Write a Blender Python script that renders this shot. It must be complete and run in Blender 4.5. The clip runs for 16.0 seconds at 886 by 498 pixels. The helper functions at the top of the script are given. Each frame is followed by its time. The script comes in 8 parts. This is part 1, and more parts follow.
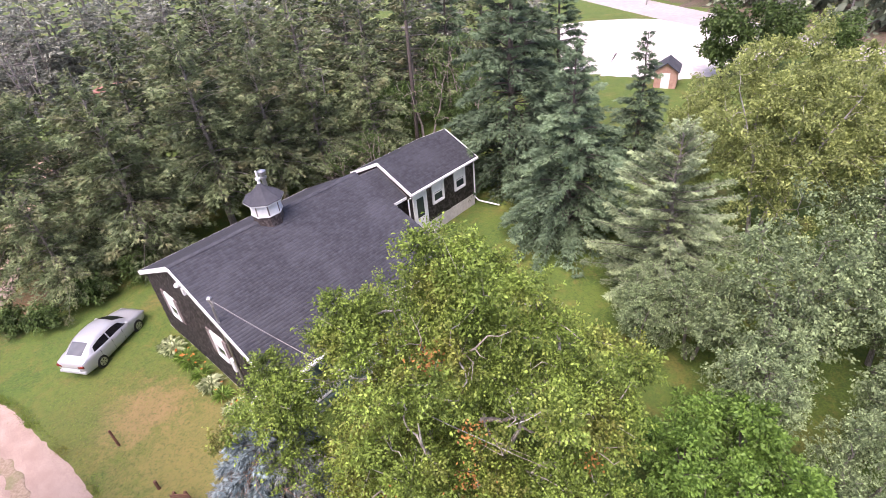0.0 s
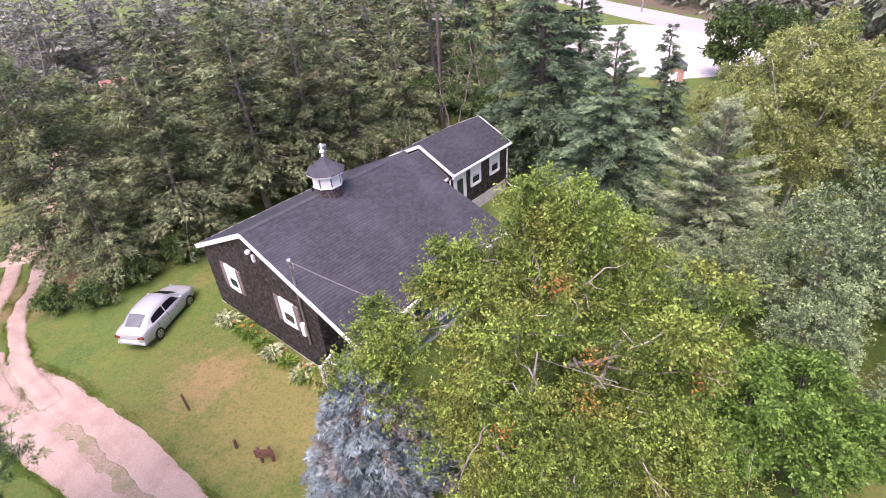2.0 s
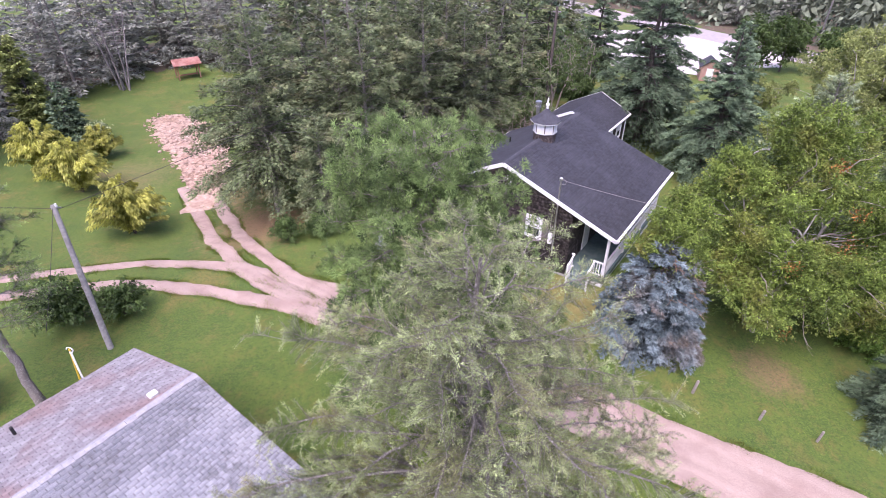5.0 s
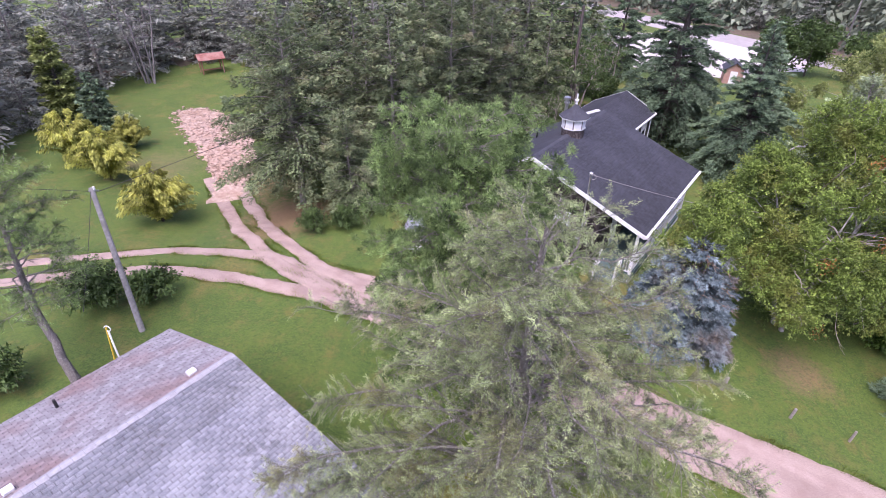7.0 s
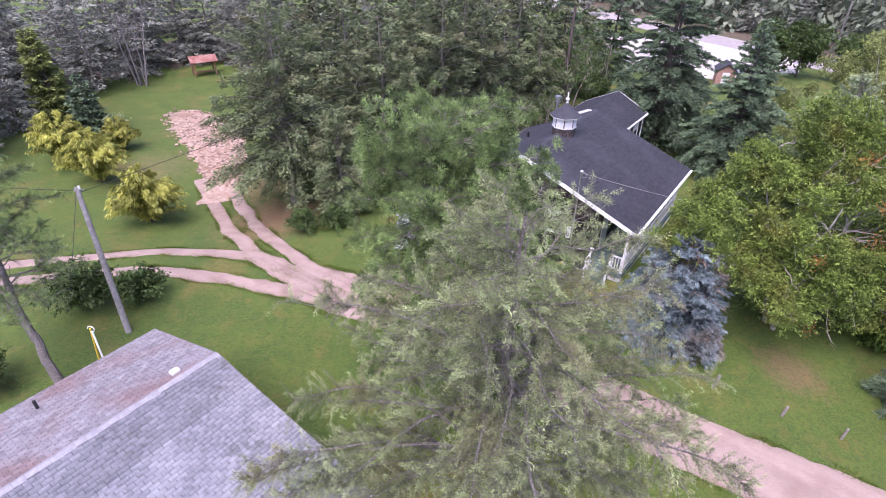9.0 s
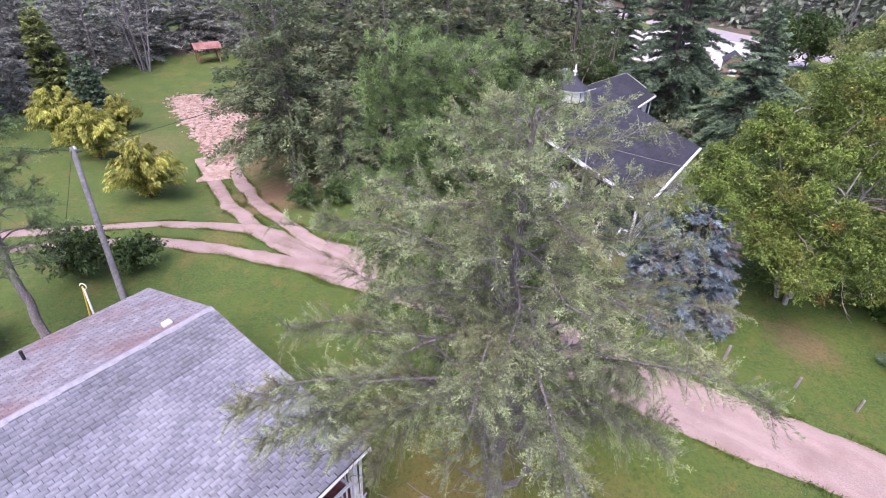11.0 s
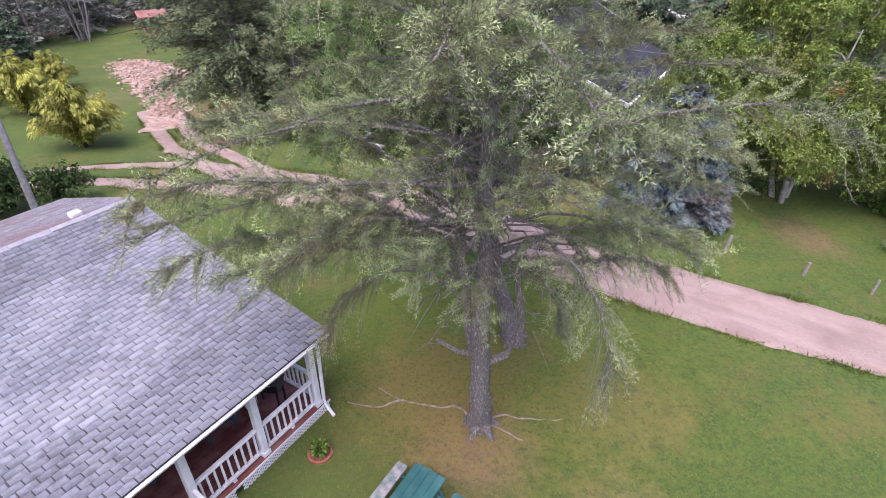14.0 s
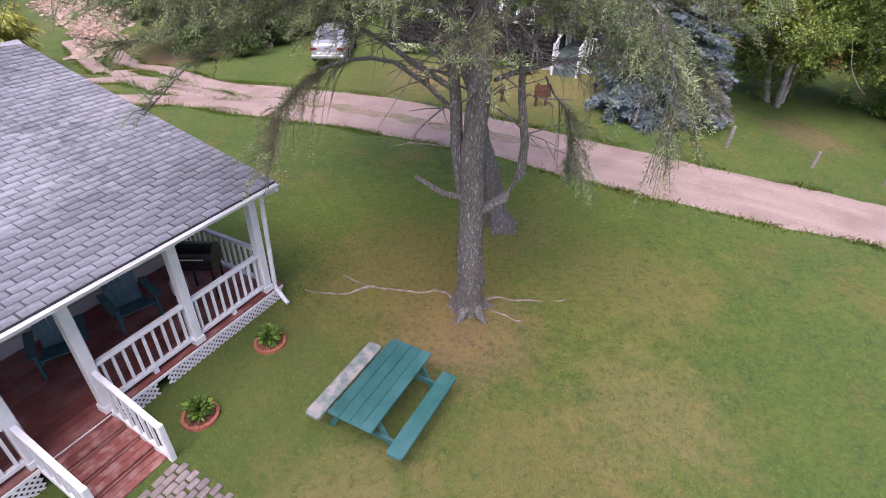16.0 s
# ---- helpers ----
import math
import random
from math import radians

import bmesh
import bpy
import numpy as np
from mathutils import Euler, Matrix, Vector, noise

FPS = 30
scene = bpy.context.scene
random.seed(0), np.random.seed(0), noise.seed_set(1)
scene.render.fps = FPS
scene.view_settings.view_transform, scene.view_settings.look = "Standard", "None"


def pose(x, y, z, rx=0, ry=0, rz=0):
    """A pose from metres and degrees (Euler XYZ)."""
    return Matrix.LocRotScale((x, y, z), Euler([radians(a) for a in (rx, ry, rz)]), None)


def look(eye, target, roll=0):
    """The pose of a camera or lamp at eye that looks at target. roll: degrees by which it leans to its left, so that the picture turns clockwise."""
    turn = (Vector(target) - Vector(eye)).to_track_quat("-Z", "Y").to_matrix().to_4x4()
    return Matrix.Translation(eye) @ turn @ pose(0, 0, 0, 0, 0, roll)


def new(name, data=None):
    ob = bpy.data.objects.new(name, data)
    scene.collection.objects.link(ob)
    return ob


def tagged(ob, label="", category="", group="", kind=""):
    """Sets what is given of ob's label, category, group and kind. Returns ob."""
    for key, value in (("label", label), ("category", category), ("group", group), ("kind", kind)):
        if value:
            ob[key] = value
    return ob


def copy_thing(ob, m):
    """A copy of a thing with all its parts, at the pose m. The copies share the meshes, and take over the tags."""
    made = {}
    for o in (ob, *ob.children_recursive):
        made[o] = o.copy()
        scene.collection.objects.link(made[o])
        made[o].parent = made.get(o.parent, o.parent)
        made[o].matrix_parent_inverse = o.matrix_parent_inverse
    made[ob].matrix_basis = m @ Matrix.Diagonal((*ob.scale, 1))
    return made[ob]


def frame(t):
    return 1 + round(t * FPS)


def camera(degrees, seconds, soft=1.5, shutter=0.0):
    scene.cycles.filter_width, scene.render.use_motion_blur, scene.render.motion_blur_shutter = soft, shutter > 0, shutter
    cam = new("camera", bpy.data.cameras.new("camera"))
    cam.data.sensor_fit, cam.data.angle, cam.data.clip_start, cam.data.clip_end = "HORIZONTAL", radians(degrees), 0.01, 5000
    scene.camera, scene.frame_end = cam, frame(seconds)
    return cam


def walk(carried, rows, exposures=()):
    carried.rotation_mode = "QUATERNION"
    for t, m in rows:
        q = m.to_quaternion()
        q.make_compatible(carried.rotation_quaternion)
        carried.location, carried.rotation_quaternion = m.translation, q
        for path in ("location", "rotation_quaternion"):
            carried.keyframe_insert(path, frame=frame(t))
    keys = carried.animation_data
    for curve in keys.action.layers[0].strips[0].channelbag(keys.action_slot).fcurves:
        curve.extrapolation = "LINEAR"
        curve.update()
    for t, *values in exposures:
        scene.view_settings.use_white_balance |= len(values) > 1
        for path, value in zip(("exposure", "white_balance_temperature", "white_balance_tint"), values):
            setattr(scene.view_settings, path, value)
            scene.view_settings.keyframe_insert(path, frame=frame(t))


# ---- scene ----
cam = camera(80.0, 16.0, soft=0.5)
PATH = [
    (0, (3.109, 3.535, 17.528), (2.708, 5.141, 16.406), -5.3),
    (0.5, (2.88, 3.318, 17.456), (2.489, 4.929, 16.337), -5.2),
    (1, (2.525, 2.89, 17.369), (2.155, 4.508, 16.253), -5.2),
    (1.5, (1.517, 2.146, 17.16), (1.167, 3.774, 16.054), -4.6),
    (2, (0.018, 1.266, 16.795), (-0.313, 2.907, 15.7), -3.9),
    (2.5, (-2.215, -0.269, 16.451), (-2.518, 1.385, 15.369), -3.0),
    (3, (-4.914, -2.157, 16.428), (-5.158, -0.495, 15.343), -2.3),
    (3.3, (-6.777, -3.265, 16.466), (-6.985, -1.609, 15.365), -1.9),
    (3.5, (-7.644, -3.989, 16.682), (-7.827, -2.321, 15.594), -1.6),
    (4, (-9.159, -5.835, 17.184), (-9.357, -4.165, 16.103), -1.3),
    (4.5, (-11.465, -7.22, 17.314), (-11.614, -5.545, 16.232), -0.1),
    (5, (-12.713, -7.968, 17.293), (-12.846, -6.293, 16.207), 0.1),
    (7.5, (-13.57, -8.437, 16.873), (-13.746, -6.76, 15.797), 0.8),
    (8, (-13.4, -8.378, 16.878), (-13.561, -6.697, 15.805), 0.7),
    (8.5, (-13.295, -8.353, 16.82), (-13.452, -6.67, 15.751), 0.7),
    (11, (-13.237, -8.699, 14.915), (-13.405, -7.009, 13.859), 1.3),
    (11.5, (-13.277, -8.794, 14.445), (-13.443, -7.102, 13.393), 1.4),
    (12, (-13.265, -8.818, 14.018), (-13.434, -7.13, 12.958), 1.4),
    (12.5, (-13.265, -8.778, 13.482), (-13.437, -7.098, 12.411), 1.3),
    (13, (-13.239, -8.728, 12.724), (-13.401, -7.052, 11.646), 1.3),
    (13.5, (-13.296, -8.668, 11.635), (-13.438, -6.988, 10.558), 1.4),
    (14, (-13.057, -8.498, 10.568), (-13.129, -6.808, 9.501), -0.1),
    (14.5, (-13.104, -8.188, 9.699), (-13.066, -6.518, 8.599), -0.3),
    (15, (-13.213, -8.108, 8.74), (-13.175, -6.442, 7.633), 0.6),
    (15.5, (-13.354, -8.084, 7.635), (-13.343, -6.411, 6.545), 1.1),
    (16, (-13.364, -7.958, 6.925), (-13.304, -6.303, 5.81), 1.2),
]
walk(cam, [(t, look(eye, target, roll)) for t, eye, target, roll in PATH],
     [(0, 1.68, 6550, 28), (3.5, 1.72, 6250, 38), (5, 1.5, 5980, 34), (8, 1.34, 5850, 34), (12, 1.33, 5850, 33), (14, 1.25, 5950, 30), (16, 1.16, 6100, 28)])

# ---- daylight: a bright overcast sky with a weak, wide sun ----
world = bpy.data.worlds.new("world")
scene.world = world
world.use_nodes = True
wn = world.node_tree.nodes
sky = wn.new("ShaderNodeTexSky")
sky.sky_type = "NISHITA"
sky.sun_disc = False
sky.sun_elevation = radians(63)
sky.sun_rotation = radians(200)
sky.air_density, sky.dust_density, sky.ozone_density = 1.0, 4.0, 1.0
wn["Background"].inputs["Strength"].default_value = 0.115
world.node_tree.links.new(sky.outputs["Color"], wn["Background"].inputs["Color"])

sun = new("sun", bpy.data.lights.new("sun", "SUN"))
sun.data.energy = 1.5
sun.data.angle = radians(50)
sun.data.color = (1.0, 0.96, 0.9)
sun.matrix_world = look((-15, -22, 60), (-8, 8, 0))


# ---- small builders ----
def linked(name, me, material, parent=None, label=""):
    ob = new(name, me)
    if material is not None and not me.materials:
        me.materials.append(material)
    if parent is not None:
        ob.parent = parent
    if label:
        ob["label"] = label
    return ob


def part(name, bm, material, parent=None, label="", smooth=False):
    """A bmesh as one mesh object, under a thing or a part."""
    bmesh.ops.recalc_face_normals(bm, faces=bm.faces[:])
    me = bpy.data.meshes.new(name)
    bm.to_mesh(me)
    bm.free()
    if smooth:
        me.polygons.foreach_set("use_smooth", [True] * len(me.polygons))
    return linked(name, me, material, parent, label)


def np_mesh(name, verts, faces, smooth=False, tip=None, tone=None):
    """A mesh from arrays: verts (n, 3), faces (m, k)."""
    verts, faces = np.asarray(verts, np.float32), np.asarray(faces, np.int32)
    me = bpy.data.meshes.new(name)
    me.vertices.add(len(verts))
    me.vertices.foreach_set("co", verts.ravel())
    k = faces.shape[1]
    me.loops.add(faces.size)
    me.loops.foreach_set("vertex_index", faces.ravel())
    me.polygons.add(len(faces))
    me.polygons.foreach_set("loop_start", np.arange(0, faces.size, k, dtype=np.int32))
    me.polygons.foreach_set("loop_total", np.full(len(faces), k, np.int32))
    if smooth:
        me.polygons.foreach_set("use_smooth", np.ones(len(faces), bool))
    if tip is not None:
        me.attributes.new("tip", "FLOAT", "POINT").data.foreach_set("value", np.asarray(tip, np.float32))
    if tone is not None:
        me.attributes.new("tone", "FLOAT", "POINT").data.foreach_set("value", np.asarray(tone, np.float32))
    me.update(calc_edges=True)
    return me


def thing(name, m, label, category, group="", kind=""):
    ob = new(name)
    ob.empty_display_size = 0.2
    ob.matrix_world = m
    return tagged(ob, label, category, group, kind)


def box(bm, x0, x1, y0, y1, z0, z1, m=None, bevel=0.0):
    made = bmesh.ops.create_cube(bm, size=1.0)
    vs = made["verts"]
    for v in vs:
        v.co = Vector(((x0 + x1) / 2 + v.co.x * (x1 - x0), (y0 + y1) / 2 + v.co.y * (y1 - y0), (z0 + z1) / 2 + v.co.z * (z1 - z0)))
    if bevel:
        edges = list({e for v in vs for e in v.link_edges})
        vs = list({v for f in bmesh.ops.bevel(bm, geom=edges, offset=bevel, segments=1, affect="EDGES")["faces"] for v in f.verts} | {v for v in vs if v.is_valid})
    if m is not None:
        bmesh.ops.transform(bm, matrix=m, verts=vs)
    return vs


def boxbm(x0, x1, y0, y1, z0, z1, m=None, bevel=0.0):
    bm = bmesh.new()
    box(bm, x0, x1, y0, y1, z0, z1, m, bevel)
    return bm


def beam(bm, p, q, w, h, roll=0.0):
    """A bar of section w x h from p to q."""
    p, q = Vector(p), Vector(q)
    d = q - p
    turn = d.to_track_quat("Y", "Z").to_matrix().to_4x4() @ pose(0, 0, 0, 0, roll, 0)
    return box(bm, -w / 2, w / 2, 0, d.length, -h / 2, h / 2, Matrix.Translation(p) @ turn)


def beambm(p, q, w, h, roll=0.0):
    bm = bmesh.new()
    beam(bm, p, q, w, h, roll)
    return bm


def slab(bm, pts, depth):
    """A flat polygon, pulled down by depth along z."""
    top = [bm.verts.new(p) for p in pts]
    low = [bm.verts.new((p[0], p[1], p[2] - depth)) for p in pts]
    bm.faces.new(top)
    bm.faces.new(low[::-1])
    n = len(pts)
    for i in range(n):
        bm.faces.new((top[i], low[i], low[(i + 1) % n], top[(i + 1) % n]))


def prism(bm, pts, way):
    """A polygon pulled along a vector."""
    way = Vector(way)
    a = [bm.verts.new(p) for p in pts]
    b = [bm.verts.new(Vector(p) + way) for p in pts]
    bm.faces.new(a)
    bm.faces.new(b[::-1])
    n = len(pts)
    for i in range(n):
        bm.faces.new((a[i], b[i], b[(i + 1) % n], a[(i + 1) % n]))


def lathe(bm, rings, n=16, m=None, turn=0.0):
    """Rings of (radius, z), closed at both ends."""
    made = []
    for r, z in rings:
        ring = []
        for i in range(n):
            a = turn + 2 * math.pi * i / n
            p = Vector((r * math.cos(a), r * math.sin(a), z))
            ring.append(bm.verts.new(m @ p if m else p))
        made.append(ring)
    for a, b in zip(made, made[1:]):
        for i in range(n):
            bm.faces.new((a[i], a[(i + 1) % n], b[(i + 1) % n], b[i]))
    bm.faces.new(made[0][::-1])
    bm.faces.new(made[-1])


def tube_arrays(pts, radii, n=6):
    """Verts and quads of a tube along pts."""
    pts = np.asarray(pts, float)
    d = np.gradient(pts, axis=0)
    d /= np.linalg.norm(d, axis=1)[:, None] + 1e-9
    ref = np.where(np.abs(d[:, 2:3]) > 0.9, [[1.0, 0, 0]], [[0, 0, 1.0]])
    s = np.cross(d, ref)
    s /= np.linalg.norm(s, axis=1)[:, None] + 1e-9
    u = np.cross(s, d)
    ang = np.arange(n) * 2 * np.pi / n
    ring = np.cos(ang)[None, :, None] * s[:, None] + np.sin(ang)[None, :, None] * u[:, None]
    v = pts[:, None] + ring * np.asarray(radii, float)[:, None, None]
    k = len(pts)
    i, j = np.meshgrid(np.arange(k - 1), np.arange(n), indexing="ij")
    f = np.stack([i * n + j, i * n + (j + 1) % n, (i + 1) * n + (j + 1) % n, (i + 1) * n + j], -1).reshape(-1, 4)
    return v.reshape(-1, 3), f


def joined(name, pieces, smooth=True):
    """One mesh out of several (verts, quads)."""
    vs, fs, k = [], [], 0
    for v, f in pieces:
        vs.append(v)
        fs.append(np.asarray(f) + k)
        k += len(v)
    return np_mesh(name, np.concatenate(vs), np.concatenate(fs), smooth)


def tubebm(pts, radii, n=8):
    v, f = tube_arrays(pts, radii if hasattr(radii, "__len__") else [radii] * len(pts), n)
    bm = bmesh.new()
    vs = [bm.verts.new(p) for p in v]
    for q in f:
        bm.faces.new([vs[i] for i in q])
    k = len(vs)
    bm.faces.new(vs[:n][::-1])
    bm.faces.new(vs[k - n:])
    return bm


# ---- materials ----
def surf(name, c1, c2, scale=4.0, rough=0.8, c3=None, big=0.4, amount=0.5, bump=0.2, bump_scale=None, metal=0.0, island=0.0, per_object=0.0, detail=6.0, coat=0.0):
    """A painted, woody or earthy surface: c1 to c2 by a fine noise, c3 in broad stains, relief from a finer one."""
    m = bpy.data.materials.new(name)
    m.use_nodes = True
    t = m.node_tree
    n, link = t.nodes, t.links.new
    b = n["Principled BSDF"]
    b.inputs["Metallic"].default_value = metal
    b.inputs["Coat Weight"].default_value = coat
    co = n.new("ShaderNodeTexCoord")
    fine = n.new("ShaderNodeTexNoise")
    fine.inputs["Scale"].default_value, fine.inputs["Detail"].default_value = scale, detail
    link(co.outputs["Object"], fine.inputs["Vector"])
    ramp = n.new("ShaderNodeValToRGB")
    ramp.color_ramp.elements[0].position, ramp.color_ramp.elements[1].position = 0.32, 0.68
    ramp.color_ramp.elements[0].color, ramp.color_ramp.elements[1].color = (*c1, 1), (*c2, 1)
    link(fine.outputs["Fac"], ramp.inputs["Fac"])
    colour = ramp.outputs["Color"]
    if c3 is not None:
        wide = n.new("ShaderNodeTexNoise")
        wide.inputs["Scale"].default_value, wide.inputs["Detail"].default_value = big, 4.0
        link(co.outputs["Object"], wide.inputs["Vector"])
        r2 = n.new("ShaderNodeMapRange")
        r2.inputs["From Min"].default_value, r2.inputs["From Max"].default_value = 0.45, 0.65
        r2.inputs["To Max"].default_value = amount
        link(wide.outputs["Fac"], r2.inputs["Value"])
        mix = n.new("ShaderNodeMix")
        mix.data_type = "RGBA"
        link(r2.outputs["Result"], mix.inputs["Factor"])
        link(colour, mix.inputs["A"])
        mix.inputs["B"].default_value = (*c3, 1)
        colour = mix.outputs["Result"]
    for weight, source in ((island, "ShaderNodeNewGeometry"), (per_object, "ShaderNodeObjectInfo")):
        if weight:
            g = n.new(source)
            r3 = n.new("ShaderNodeMapRange")
            r3.inputs["To Min"].default_value, r3.inputs["To Max"].default_value = 1 - weight, 1 + weight
            link(g.outputs["Random Per Island" if source == "ShaderNodeNewGeometry" else "Random"], r3.inputs["Value"])
            hsv = n.new("ShaderNodeHueSaturation")
            link(r3.outputs["Result"], hsv.inputs["Value"])
            link(colour, hsv.inputs["Color"])
            colour = hsv.outputs["Color"]
    link(colour, b.inputs["Base Color"])
    rr = n.new("ShaderNodeMapRange")
    rr.inputs["To Min"].default_value, rr.inputs["To Max"].default_value = max(rough - 0.1, 0.03), min(rough + 0.1, 1)
    link(fine.outputs["Fac"], rr.inputs["Value"])
    link(rr.outputs["Result"], b.inputs["Roughness"])
    if bump:
        grain = n.new("ShaderNodeTexNoise")
        grain.inputs["Scale"].default_value, grain.inputs["Detail"].default_value = bump_scale or scale * 3, 5.0
        link(co.outputs["Object"], grain.inputs["Vector"])
        bp = n.new("ShaderNodeBump")
        bp.inputs["Strength"].default_value, bp.inputs["Distance"].default_value = bump, 0.03
        link(grain.outputs["Fac"], bp.inputs["Height"])
        link(bp.outputs["Normal"], b.inputs["Normal"])
    return m


def leafy(name, c1, c2, rough=0.55, see=0.3, broad=0.25, c3=None, amount=0.0, young=0.0, toned=0.62):
    """Leaves or needles: every twig and every blade its own tone between c1 and c2, patches of c3, paler young shoots
    over inner leaves darkened for crown shade, light through the blade.
    """
    m = bpy.data.materials.new(name)
    m.use_nodes = True
    t = m.node_tree
    n, link = t.nodes, t.links.new
    b = n["Principled BSDF"]
    b.inputs["Roughness"].default_value = rough
    b.inputs["Specular IOR Level"].default_value = 0.25
    g = n.new("ShaderNodeNewGeometry")
    ramp = n.new("ShaderNodeValToRGB")
    ramp.color_ramp.elements[0].color, ramp.color_ramp.elements[1].color = (*[c * 0.52 for c in c1], 1), (*[c * 1.22 for c in c2], 1)
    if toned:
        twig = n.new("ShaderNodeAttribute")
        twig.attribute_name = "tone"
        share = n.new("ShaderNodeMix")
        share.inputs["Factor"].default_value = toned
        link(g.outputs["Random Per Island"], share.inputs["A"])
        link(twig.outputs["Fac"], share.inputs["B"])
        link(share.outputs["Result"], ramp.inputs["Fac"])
    else:
        link(g.outputs["Random Per Island"], ramp.inputs["Fac"])
    co = n.new("ShaderNodeTexCoord")
    wide = n.new("ShaderNodeTexNoise")
    wide.inputs["Scale"].default_value, wide.inputs["Detail"].default_value = 0.9, 3.0
    link(co.outputs["Object"], wide.inputs["Vector"])
    info = n.new("ShaderNodeObjectInfo")
    both = n.new("ShaderNodeMath")
    both.operation = "MULTIPLY_ADD"
    link(info.outputs["Random"], both.inputs[0])
    both.inputs[1].default_value = 0.4
    link(wide.outputs["Fac"], both.inputs[2])
    r = n.new("ShaderNodeMapRange")
    r.inputs["From Min"].default_value, r.inputs["From Max"].default_value = 0.4, 1.0
    r.inputs["To Min"].default_value, r.inputs["To Max"].default_value = 1 - broad, 1 + broad
    link(both.outputs["Value"], r.inputs["Value"])
    hsv = n.new("ShaderNodeHueSaturation")
    link(r.outputs["Result"], hsv.inputs["Value"])
    link(ramp.outputs["Color"], hsv.inputs["Color"])
    colour = hsv.outputs["Color"]
    if c3 is not None:
        patch = n.new("ShaderNodeTexNoise")
        patch.inputs["Scale"].default_value = 0.6
        link(co.outputs["Object"], patch.inputs["Vector"])
        r2 = n.new("ShaderNodeMapRange")
        r2.inputs["From Min"].default_value, r2.inputs["From Max"].default_value = 0.5, 0.68
        r2.inputs["To Max"].default_value = amount
        link(patch.outputs["Fac"], r2.inputs["Value"])
        mix = n.new("ShaderNodeMix")
        mix.data_type = "RGBA"
        link(r2.outputs["Result"], mix.inputs["Factor"])
        link(colour, mix.inputs["A"])
        mix.inputs["B"].default_value = (*c3, 1)
        colour = mix.outputs["Result"]
    # young darkens the inner leaves too: shade between boughs put into the colour
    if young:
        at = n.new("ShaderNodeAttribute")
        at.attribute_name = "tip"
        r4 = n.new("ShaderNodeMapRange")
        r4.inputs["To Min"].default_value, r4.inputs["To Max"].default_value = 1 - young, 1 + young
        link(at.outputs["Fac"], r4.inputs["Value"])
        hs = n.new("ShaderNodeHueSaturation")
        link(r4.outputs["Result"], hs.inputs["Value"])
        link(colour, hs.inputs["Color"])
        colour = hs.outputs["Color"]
    link(colour, b.inputs["Base Color"])
    tr = n.new("ShaderNodeBsdfTranslucent")
    link(colour, tr.inputs["Color"])
    ms = n.new("ShaderNodeMixShader")
    ms.inputs["Fac"].default_value = see
    link(b.outputs["BSDF"], ms.inputs[1])
    link(tr.outputs["BSDF"], ms.inputs[2])
    link(ms.outputs["Shader"], n["Material Output"].inputs["Surface"])
    return m


